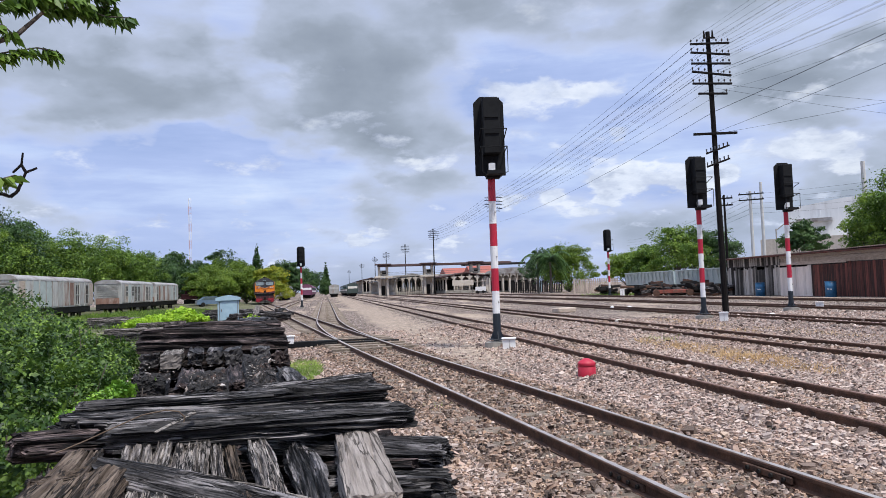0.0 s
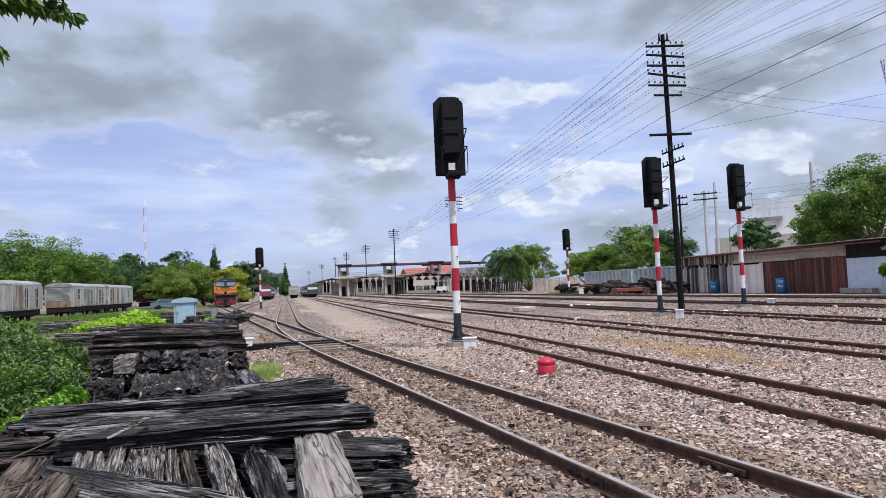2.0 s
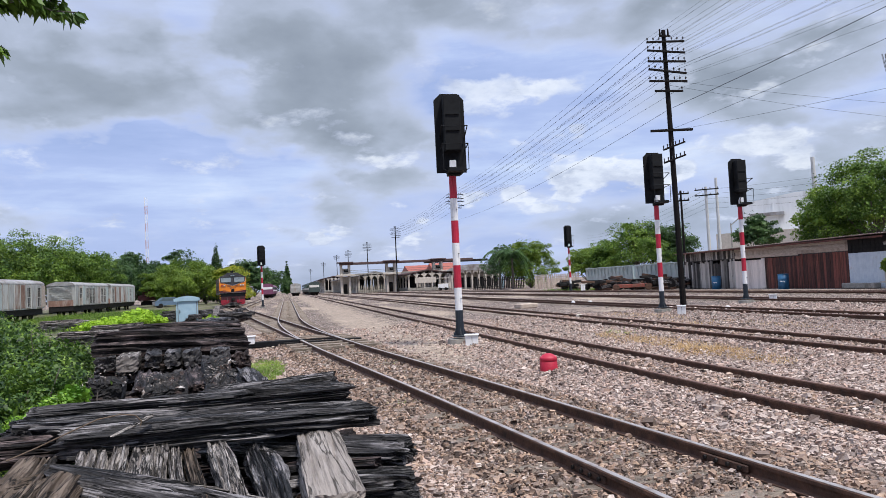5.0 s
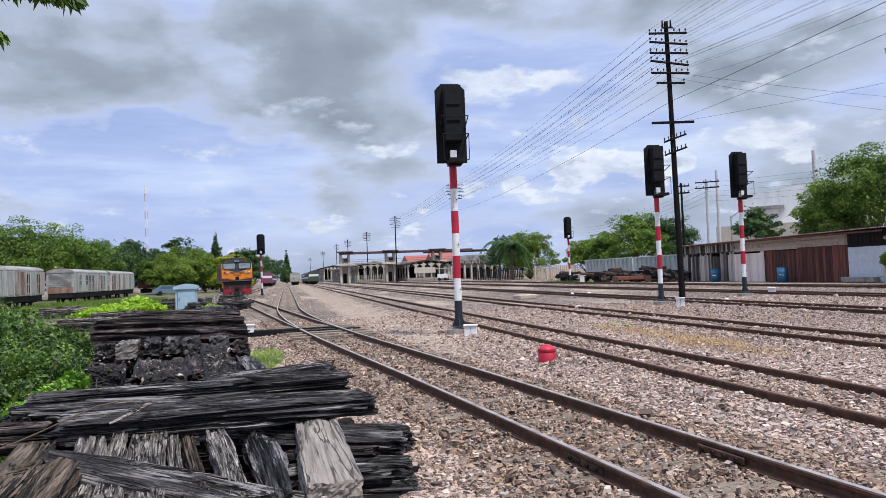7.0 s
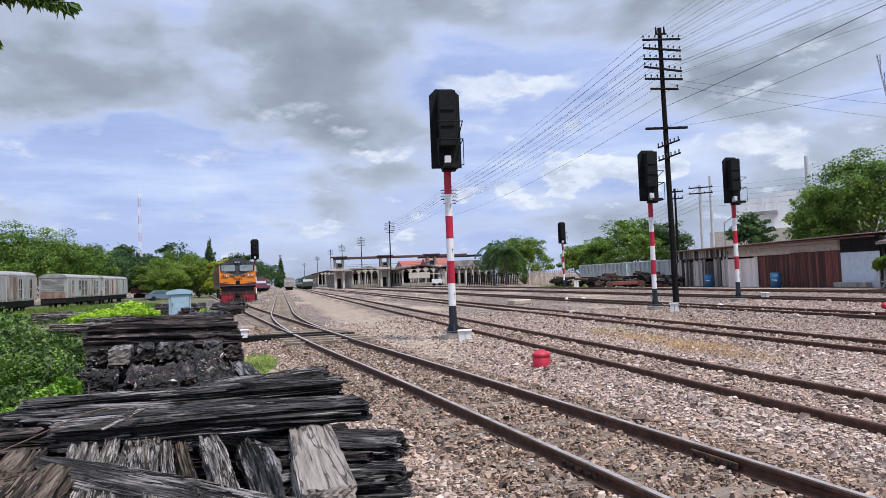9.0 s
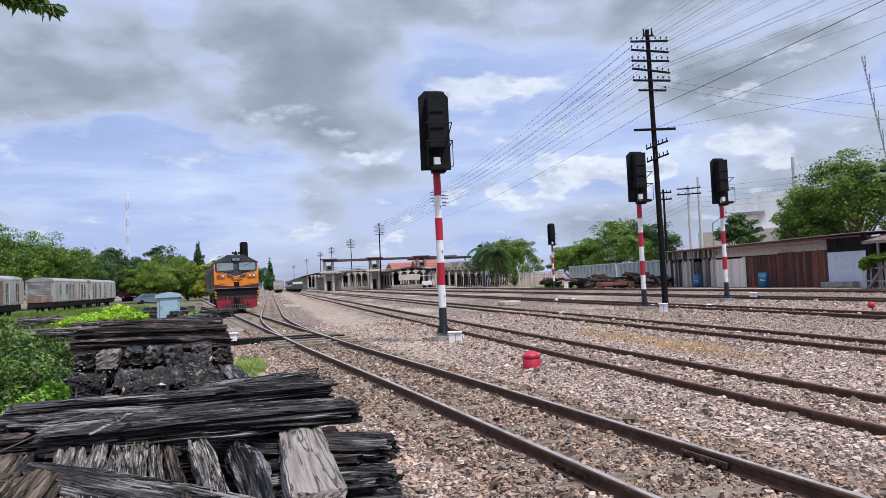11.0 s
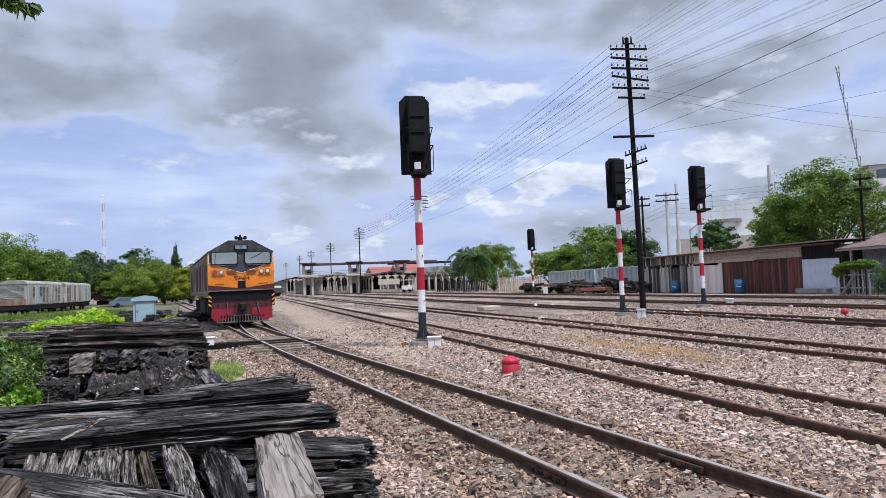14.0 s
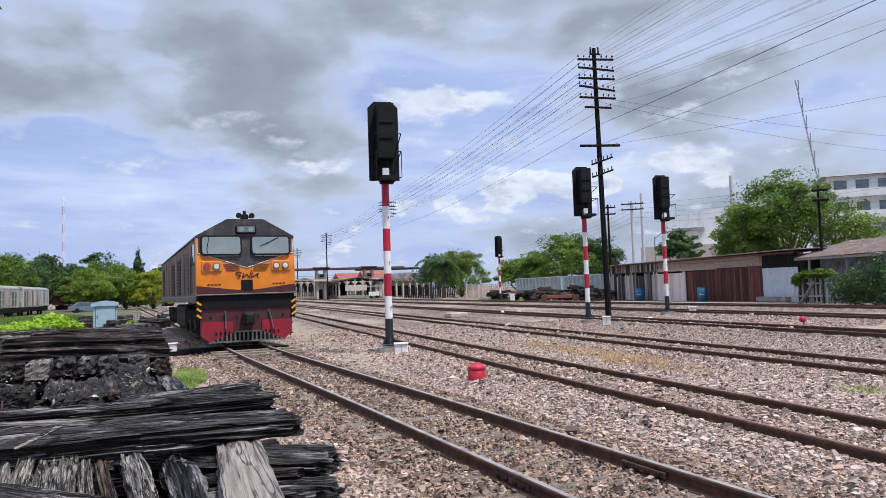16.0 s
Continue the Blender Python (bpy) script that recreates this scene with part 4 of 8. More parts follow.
def build_sleepers():
    # front stack
    old_sleeper((-0.92, 3.26, 0.819), (0.34, 3.43, 0.795), 0.19, 0.092, M_OLD)
    old_sleeper((-1.27, 3.22, 0.793), (-0.64, 3.62, 0.728), 0.18, 0.1, M_OLDBROWN)
    old_sleeper((-1.21, 3.85, 0.817), (0.29, 4.34, 0.782), 0.2, 0.115, M_OLD)
    old_sleeper((-1.19, 3.55, 0.831), (-0.51, 3.75, 0.778), 0.16, 0.09, M_OLD)
    old_sleeper((-0.33, 3.55, 0.673), (0.46, 3.08, 0.664), 0.18, 0.09, M_OLD)
    old_sleeper((-0.03, 3.20, 0.599), (0.36, 3.05, 0.626), 0.19, 0.1, M_OLDBROWN)
    old_sleeper((-0.06, 2.95, 0.580), (0.44, 2.90, 0.580), 0.2, 0.11, M_OLD)
    old_sleeper((-0.79, 2.62, 0.784), (-0.12, 2.32, 0.674), 0.16, 0.105, M_OLD)
    old_sleeper((-0.45, 2.56, 0.717), (0.09, 2.40, 0.630), 0.15, 0.09, M_OLDGREY)
    old_sleeper((-0.83, 2.12, 0.792), (-0.89, 2.82, 0.809), 0.13, 0.09, M_OLDTAN, 0.4)
    old_sleeper((-0.91, 2.42, 0.818), (-0.75, 2.62, 0.801), 0.09, 0.06, M_OLDTAN, 0.4)
    old_sleeper((-0.71, 2.12, 0.775), (-0.71, 2.50, 0.802), 0.13, 0.1, M_OLDTAN, 0.5)
    old_sleeper((-0.82, 3.30, 0.722), (-0.66, 2.35, 0.721), 0.104, 0.12, M_OLDGREY, 0.6)
    old_sleeper((-0.72, 3.30, 0.724), (-0.56, 2.35, 0.712), 0.060, 0.13, M_OLDGREY, 0.6)
    old_sleeper((-0.63, 3.30, 0.713), (-0.47, 2.35, 0.704), 0.092, 0.12, M_OLDGREY, 0.6)
    old_sleeper((-0.55, 3.30, 0.717), (-0.40, 2.35, 0.697), 0.056, 0.13, M_OLDGREY, 0.6)
    old_sleeper((-0.48, 3.30, 0.705), (-0.33, 2.35, 0.692), 0.044, 0.12, M_OLDGREY, 0.6)
    old_sleeper((-0.42, 3.30, 0.693), (-0.28, 2.35, 0.687), 0.048, 0.12, M_OLDTAN, 0.4)
    old_sleeper((-0.32, 3.30, 0.708), (-0.17, 2.35, 0.678), 0.076, 0.12, M_OLDGREY, 0.6)
    old_sleeper((-0.16, 3.30, 0.659), (-0.04, 2.35, 0.658), 0.080, 0.11, M_OLD)
    old_sleeper((0.10, 3.35, 0.67), (0.15, 2.40, 0.65), 0.20, 0.17, M_OLDPALE, 0.3)
    # front stack, lower layer
    old_sleeper((-1.02, 3.31, 0.58), (0.31, 3.49, 0.45), 0.20, 0.15, M_OLDBROWN)
    old_sleeper((-0.80, 2.82, 0.62), (0.17, 3.00, 0.50), 0.20, 0.15, M_OLDBROWN)
    old_sleeper((-0.79, 3.82, 0.54), (0.32, 3.89, 0.53), 0.20, 0.15, M_OLDBROWN)
    old_sleeper((-1.05, 3.02, 0.60), (-1.49, 4.14, 0.42), 0.20, 0.15, M_OLDBROWN)
    old_sleeper((-0.43, 3.17, 0.50), (-0.53, 4.37, 0.32), 0.20, 0.15, M_OLDBROWN)
    old_sleeper((0.04, 3.20, 0.45), (0.02, 4.40, 0.27), 0.20, 0.15, M_OLDBROWN)
    # middle heap: rotten stumps on crossed beams
    old_sleeper((-1.55, 4.80, 0.63), (-0.32, 5.25, 0.57), 0.20, 0.14, M_OLDBROWN)
    old_sleeper((-0.51, 4.75, 0.732), (0.27, 4.70, 0.781), 0.2, 0.12, M_OLD)
    old_sleeper((-0.62, 5.95, 0.60), (0.12, 5.80, 0.58), 0.20, 0.14, M_OLD)
    old_sleeper((-1.27, 5.25, 0.46), (0.16, 5.40, 0.44), 0.20, 0.16, M_OLDBROWN)
    old_sleeper((-1.68, 6.59, 0.50), (-0.37, 6.99, 0.48), 0.20, 0.16, M_OLDBROWN)
    old_sleeper((-1.24, 5.30, 0.734), (-1.32, 5.75, 0.753), 0.24, 0.2, M_ROT, 2.6)
    old_sleeper((-0.83, 5.20, 0.685), (-0.98, 6.10, 0.717), 0.3, 0.17, M_ROT, 2.6)
    old_sleeper((-0.46, 5.15, 0.686), (-0.65, 6.70, 0.778), 0.22, 0.17, M_ROT, 2.6)
    old_sleeper((-0.66, 5.75, 0.66), (-0.80, 6.85, 0.68), 0.20, 0.15, M_OLDBROWN)
    old_sleeper((-1.10, 5.95, 0.64), (-1.22, 6.95, 0.66), 0.20, 0.15, M_OLDBROWN)
    old_sleeper((-0.28, 6.2, 0.58), (-0.42, 7.2, 0.60), 0.20, 0.16, M_OLD)
    # back stack
    old_sleeper((-2.01, 8.36, 0.97), (-0.51, 8.69, 0.92), 0.20, 0.15, M_OLDBROWN)
    old_sleeper((-2.03, 8.25, 0.87), (-0.47, 8.49, 0.80), 0.20, 0.14, M_OLDBROWN)
    old_sleeper((-2.08, 8.96, 0.945), (-0.76, 9.37, 0.93), 0.20, 0.13, M_OLDBROWN)
    old_sleeper((-1.77, 9.64, 1.01), (-0.63, 9.78, 0.96), 0.20, 0.12, M_OLDBROWN)
    old_sleeper((-1.555, 7.52, 0.76), (-1.84, 9.83, 0.73), 0.20, 0.15, M_OLDGREY, 0.25)
    old_sleeper((-1.33, 7.66, 0.76), (-1.64, 9.87, 0.74), 0.16, 0.15, M_OLD, 0.6)
    old_sleeper((-1.13, 7.66, 0.76), (-1.39, 9.90, 0.72), 0.16, 0.15, M_OLD, 0.35)
    old_sleeper((-0.94, 7.60, 0.76), (-1.18, 9.93, 0.71), 0.17, 0.16, M_OLD, 0.35)
    old_sleeper((-0.68, 7.62, 0.76), (-0.92, 9.96, 0.69), 0.20, 0.16, M_OLD, 0.35)
    old_sleeper((-1.87, 7.98, 0.73), (-2.08, 9.78, 0.73), 0.20, 0.15, M_OLD, 0.6)
    old_sleeper((-0.53, 8.18, 0.67), (-0.70, 9.98, 0.66), 0.20, 0.15, M_OLDBROWN)
    old_sleeper((-1.97, 8.17, 0.63), (-0.44, 8.39, 0.54), 0.20, 0.16, M_OLDBROWN)
    old_sleeper((-2.22, 9.34, 0.51), (-0.50, 9.59, 0.47), 0.20, 0.16, M_OLDBROWN)
    old_sleeper((-1.59, 7.74, 0.61), (-1.84, 9.63, 0.50), 0.20, 0.15, M_OLD, 0.6)
    old_sleeper((-1.05, 7.83, 0.54), (-1.26, 9.72, 0.46), 0.20, 0.15, M_OLD, 0.6)
    old_sleeper((-0.65, 7.87, 0.48), (-0.80, 9.77, 0.43), 0.20, 0.15, M_OLD, 0.6)
    # stack behind, of which the top shows
    old_sleeper((-3.0, 14.2, 0.80), (-1.5, 14.9, 0.80), 0.2, 0.15, M_OLDBROWN)
    old_sleeper((-2.35, 12.8, 0.79), (-0.85, 13.3, 0.80), 0.2, 0.15, M_OLDBROWN)
    old_sleeper((-1.62, 14.6, 0.84), (-0.9, 12.6, 0.92), 0.2, 0.15, M_OLD)
    timber_base(-1.05, 0.18, 2.45, 4.2, -0.105, 0.52)
    timber_base(-1.3, -0.1, 5.0, 7.1, -0.105, 0.46, -0.1)
    timber_base(-1.9, -0.55, 7.9, 9.8, -0.105, 0.46, -0.1)
    timber_base(-2.6, -1.0, 12.6, 14.6, -0.105, 0.76, -0.15)
    # strewn timbers farther on
    for x, y, turn, n in ((-5.3, 47, 20, 2.0), (-4.2, 44, -35, 2.0), (-3.4, 50, 80, 2.2), (-6.4, 52, 10, 2.0), (-4.9, 41, 60, 2.0), (-7.4, 46, -20, 2.0), (-3.0, 40, 15, 1.9), (-8.2, 55, 40, 2.0), (-5.9, 43, -60, 2.0)):
        c, s = math.cos(radians(turn)) * n / 2, math.sin(radians(turn)) * n / 2
        for lift in (0.0, 0.17, 0.34):
            old_sleeper((x - c + lift, y - s, -0.09 + lift), (x + c + lift, y + s, -0.085 + lift), 0.24, 0.18, M_OLD if lift else M_OLDBROWN)
    for x, y, turn, n in ((-7.0, 27.0, -12, 2.0), (-7.3, 38.3, -4, 1.8), (-11.5, 40.1, -18, 1.8), (-7.4, 37.6, -17, 1.9), (-7.3, 32.6, 28, 1.8), (-10.4, 41.3, 8, 1.9), (-12.9, 44.6, -2, 2.0), (-5.3, 29.6, 34, 1.7)):
        c, q = math.cos(radians(turn)) * n / 2, math.sin(radians(turn)) * n / 2
        for lift in (0.0, 0.16, 0.32):
            old_sleeper((x - c + lift * 0.6, y - q, -0.1 + lift), (x + c + lift, y + q + lift, -0.09 + lift), 0.23, 0.17, M_OLDGREY if lift > 0.2 else M_OLD)
    old_sleeper((-3.75, 40.0, 0.18), (-4.3, 47.5, 0.55), 0.3, 0.2, M_OLDGREY)


build_sleepers()


def litter():
    """A bent rusty wire and a broken stick that lie on the front stack."""
    bm = B()
    line = [Vector(q) for q in ((-1.0, 2.86, 0.84), (-0.91, 2.91, 0.87), (-0.81, 2.94, 0.91), (-0.72, 2.96, 0.945), (-0.64, 2.98, 0.955), (-0.59, 2.99, 0.945), (-0.57, 3.0, 0.92), (-0.575, 3.0, 0.9))]
    for a, b in zip(line, line[1:]):
        rod(bm, a, b, 0.0026, seg=5)
    tagged(part("bent_wire", bm, material("rust_brown_wire", two((0.10, 0.065, 0.045), (0.17, 0.12, 0.08)), 6, 0.7, 0.3, bump=0)), "thin rusty bent wire lying on the timber", "wire")
    bm = B()
    for a, b, r in (((-0.711, 3.120, 0.846), (-0.635, 3.160, 0.877), 0.006), ((-0.635, 3.160, 0.877), (-0.564, 3.200, 0.908), 0.008)):
        rod(bm, a, b, r, r * 1.15, 7)
    tagged(part("broken_stick", bm, M_OLDGREY), "pale broken stick lying on the timber", "stick")


litter()


def chips():
    """Pale splinters and crumbs of rotten wood lying in the hollows of the heaps."""
    rng = np.random.default_rng(77)
    zones = [(-1.0, 5.6, 0.80, 0.16, 0.4, 240), (-0.55, 5.9, 0.80, 0.12, 0.7, 330), (-0.32, 5.0, 0.70, 0.2, 0.2, 60), (0.0, 2.95, 0.60, 0.09, 0.3, 150), (-1.3, 5.5, 0.83, 0.12, 0.2, 50), (-1.0, 7.4, 0.66, 0.6, 0.3, 90)]
    v = []
    for x, y, z, rx, ry, n in zones:
        for _ in range(n // 4):
            c = np.array([rng.normal(x, rx * 0.6), rng.normal(y, ry * 0.6), z + rng.normal(0, 0.022)])
            d = rng.normal(size=3) * (1, 1, 0.7)
            d /= np.linalg.norm(d)
            w = np.cross(d, rng.normal(size=3))
            w /= np.linalg.norm(w)
            u = np.cross(d, w)
            r = rng.lognormal(-4.95, 0.45)
            a, b, e = d * r * 1.7, w * r * 0.7, u * r * 0.5
            top, bottom = [c + a + b * 0.3, c + b, c - a, c - b], c - e
            for p, q in zip(top, top[1:] + top[:1]):
                v.append([p, q, c + e])
                v.append([q, p, bottom])
    ob = new("wood_chips", quads_mesh("wood_chips", np.array(v), M_CHIP, 3))
    tagged(ob, "pale grey splinters and crumbs of rotten timber on the heap", "wood chips", kind="stuff")



# ---------------------------------------------------------------- plants
M_CHIP = material("pale_rotten_chips", [(0.2, (0.03, 0.027, 0.025)), (0.45, (0.16, 0.12, 0.10)), (0.7, (0.38, 0.34, 0.32)), (0.9, (0.62, 0.58, 0.55))], 20, 0.9, bump=0.0, island=True)


def quads_mesh(name, v, mat, n=4):
    m = len(v)
    me = bpy.data.meshes.new(name)
    me.vertices.add(m * n)
    me.vertices.foreach_set("co", v.reshape(-1))
    me.loops.add(m * n)
    me.loops.foreach_set("vertex_index", np.arange(m * n))
    me.polygons.add(m)
    me.polygons.foreach_set("loop_start", np.arange(m) * n)
    me.polygons.foreach_set("loop_total", np.full(m, n))
    me.update(calc_edges=True)
    me.materials.append(mat)
    return me


chips()


def leaves(centres, size, rng, long=1.6, droop=0.3):
    """A pointed, folded-looking blade at each centre."""
    n = len(centres)
    # blades turn their faces up and out, so that clumps are light above and dark within
    out = centres - centres.mean(0)
    out /= np.linalg.norm(out, axis=1, keepdims=True) + 1e-6
    face = 0.45 * out + np.array([0, 0, 0.55]) + 0.55 * rng.normal(size=(n, 3))
    face /= np.linalg.norm(face, axis=1, keepdims=True)
    d = rng.normal(size=(n, 3))
    d[:, 2] -= droop
    d -= face * (d * face).sum(1, keepdims=True)
    d /= np.linalg.norm(d, axis=1, keepdims=True)
    w = np.cross(face, d)
    s = (size * rng.lognormal(0, 0.3, n))[:, None]
    a, b = d * s * long * 0.5, w * s * 0.5
    up = np.cross(d, w) * s * 0.12
    return np.stack([centres - a, centres + b + up, centres + a, centres - b + up], 1)


def crown_points(blobs, n, rng, shell=0.62):
    """Points in the outer parts of uneven balls (x, y, z, rx, ry, rz)."""
    blobs = np.array(blobs, float)
    vol = (blobs[:, 3] * blobs[:, 4] * blobs[:, 5]) ** 0.75
    pick = rng.choice(len(blobs), n, p=vol / vol.sum())
    d = rng.normal(size=(n, 3))
    d /= np.linalg.norm(d, axis=1, keepdims=True)
    r = shell + (1 - shell) * rng.uniform(0, 1, n) ** 0.6
    lump = 1 + 0.22 * np.sin(5.1 * d[:, 0] + pick * 1.7) * np.sin(4.3 * d[:, 1] + pick) + 0.15 * np.sin(7 * d[:, 2] + 2.1 * pick)
    return blobs[pick, :3] + d * blobs[pick, 3:] * (r * lump)[:, None]


def tree(x, y, z, height, width, mat, seed, leaf=0.3, n=3500, form="round", label="leafy green tree behind the yard", trunk=0.3):
    rng = np.random.default_rng(seed)
    root = thing("tree", pose(x, y, z, 0, 0, float(rng.uniform(0, 360))), label, "tree", "trees round the yard")
    base = height * trunk
    bm = B()
    rod(bm, (0, 0, -0.3), (0, 0, height * 0.62), height * 0.028, height * 0.014, 8)
    blobs = []
    if form == "cone":
        for k in range(9):
            u = k / 8
            blobs.append((0.1 * math.sin(k), 0.1 * math.cos(k), height * (0.15 + 0.8 * u), *[width * 0.5 * (1.02 - u) + 0.12] * 2, height * 0.12))
    else:
        count = 9 + int(width * 0.8)
        for k in range(count):
            a = 2.4 * k + rng.uniform(-0.5, 0.5)
            q = math.sqrt((k + 0.5) / count)
            rr = width * rng.uniform(0.16, 0.25)
            zc = base + (height - base) * (0.30 + 0.50 * (1 - q * q) + rng.uniform(-0.12, 0.12))
            px, py = math.cos(a) * q * width * 0.34, math.sin(a) * q * width * 0.34
            blobs.append((px, py, min(zc, height - rr * 0.6), rr, rr, rr * rng.uniform(0.6, 0.85)))
            rod(bm, (0, 0, base * rng.uniform(0.6, 1.2)), (px, py, zc), height * 0.011, height * 0.004, 5)
    part("trunk", bm, M_BARK, root, "grey-brown trunk with limbs")
    # leaves sit in flat sprays with gaps between them
    if form == "cone":
        pts = crown_points(blobs, n, rng)
    else:
        n = int(n * 1.1)
        k = max(40, int(26 * math.sqrt(width) * 1.3))
        sprays = crown_points(blobs, k, rng, 0.6)
        wide = 0.062 * width * rng.lognormal(0, 0.35, (k, 1, 1))
        each = int(1.25 * n / k)
        ball = rng.normal(size=(k, each, 3))
        ball *= (0.55 + 0.75 * rng.uniform(0, 1, (k, each, 1)) ** 0.5) / np.linalg.norm(ball, axis=2, keepdims=True)
        pts = (sprays[:, None] + ball * wide * np.array([1.15, 1.15, 0.6])).reshape(-1, 3)
        pts = np.concatenate([pts, crown_points(blobs, n // 4, rng, 0.3)])
    pts[:, 2] = np.maximum(pts[:, 2], 0.15)
    crown = new("crown", quads_mesh("crown", leaves(pts, leaf * 0.68, rng), mat))
    crown.parent = root
    return root


def polar(az, d):
    return d * math.sin(radians(az)), d * math.cos(radians(az))


def build_trees():
    green, dark, olive = "broad green tree in the line behind the wagons", "dense dark green tree behind the yard", "round olive-green tree at the yard's edge"
    left = ((-25, 92, 12.5, 15, LEAF), (-22.6, 96, 13.0, 11, LEAF_DARK), (-20.6, 100, 10.4, 12, LEAF), (-18.3, 104, 9.8, 12, LEAF), (-16.4, 108, 9.6, 12, LEAF), (-14.4, 112, 8.8, 11, LEAF), (-12.7, 122, 8.2, 11, LEAF_DARK))
    for k, (az, d, h, w, mat) in enumerate(left):
        tree(*polar(az, d), -0.2, h, w, mat, 40 + k, 0.2, 17000, label=green, trunk=0.12)
    for k, (az, d, h, w) in enumerate(((-11.3, 150, 10.6, 11), (-10.2, 160, 9.0, 12), (-7.9, 160, 11.2, 12), (-6.6, 150, 8.5, 9), (-3.3, 165, 10.0, 9), (-9.2, 155, 8.2, 10), (-1.4, 260, 10.0, 14), (-2.4, 240, 9.0, 12))):
        tree(*polar(az, d), -0.2, h, w, LEAF_DARK, 60 + k, 0.34, 9000, label=dark, trunk=0.02)
    for k, (az, d, h, w) in enumerate(((-8.9, 120, 6.2, 8.0), (-7.3, 118, 7.0, 10.5), (-6.0, 122, 6.4, 7.0))):
        tree(*polar(az, d), -0.2, h, w, LEAF_OLIVE, 80 + k, 0.19, 14000, label=olive, trunk=0.02)
    tree(*polar(-4.15, 116), -0.2, 6.2, 7.2, LEAF_YELLOW, 90, 0.17, 16000, label="round tree covered in yellow blossom", trunk=0.0)
    tree(*polar(-5.15, 150), -0.2, 11.4, 4.6, LEAF_DARK, 91, 0.34, 9000, "cone", "slender pointed dark conifer", 0.1)
    tree(*polar(0.1, 300), -0.2, 13.0, 5.0, LEAF_DARK, 92, 0.7, 3000, "cone", "slender pointed dark conifer far down the line", 0.1)
    # station side
    tree(*polar(19.4, 118), -0.1, 8.2, 9.2, LEAF_OLIVE, 101, 0.19, 15000, label="broad light green tree beside the station", trunk=0.0)
    tree(*polar(17.6, 135), -0.1, 7.8, 9.0, LEAF_DARK, 102, 0.3, 5000, label=dark, trunk=0.15)
    for k, (az, d, h, w, mat) in enumerate(((23.9, 112, 6.4, 7, LEAF_OLIVE), (25.6, 105, 6.9, 7.5, LEAF), (27.8, 98, 8.6, 9.5, LEAF), (30.0, 100, 8.4, 9, LEAF_DARK))):
        tree(*polar(az, d), -0.1, h, w, mat, 110 + k, 0.18, 15000, label="bushy green tree behind the hopper wagons", trunk=0.1)
    tree(*polar(36.3, 78), -0.1, 7.2, 4.8, LEAF_DARK, 120, 0.2, 5000, label="dull dark green tree behind the shed", trunk=0.3)
    tree(*polar(43.9, 60), -0.1, 9.1, 10.0, LEAF, 121, 0.135, 30000, label="large spreading green tree behind the shed", trunk=0.3)
    tree(*polar(48.2, 62), -0.1, 7.6, 6.0, LEAF_OLIVE, 122, 0.14, 3600, label="spreading light green tree behind the huts", trunk=0.3)
    tree(*polar(41.4, 64), -0.1, 7.2, 5.8, LEAF, 123, 0.135, 14000, label="large spreading green tree behind the shed", trunk=0.25)


build_trees()


def palm(x, y, z, h, seed):
    rng = np.random.default_rng(seed)
    root = thing("palm_tree", pose(x, y, z, 0, 0, float(rng.uniform(0, 360))), "palm tree with drooping fronds beside the station", "palm tree", "palms")
    bm = B()
    rod(bm, (0, 0, -0.2), (0, 0, h * 0.75), 0.2, 0.14, 8)
    part("trunk", bm, M_BARK, root)
    v = []
    for k in range(40):
        a, lift, n = rng.uniform(0, 6.28), rng.uniform(0.0, 1.5), rng.uniform(2.2, 3.2)
        for j in range(14):
            u = j / 13
            p = np.array([math.cos(a) * n * u, math.sin(a) * n * u, h * 0.75 + lift * n * u - 1.25 * n * u * u])
            for s in (-1, 1):
                q = np.array([-math.sin(a) * s * 0.5, math.cos(a) * s * 0.5, -0.35])
                w = np.array([math.cos(a), math.sin(a), 0]) * 0.09
                v.append([p - w, p + w, p + q + w * 0.5, p + q - w * 0.5])
    c = new("fronds", quads_mesh("fronds", np.array(v), LEAF_DARK))
    c.parent = root


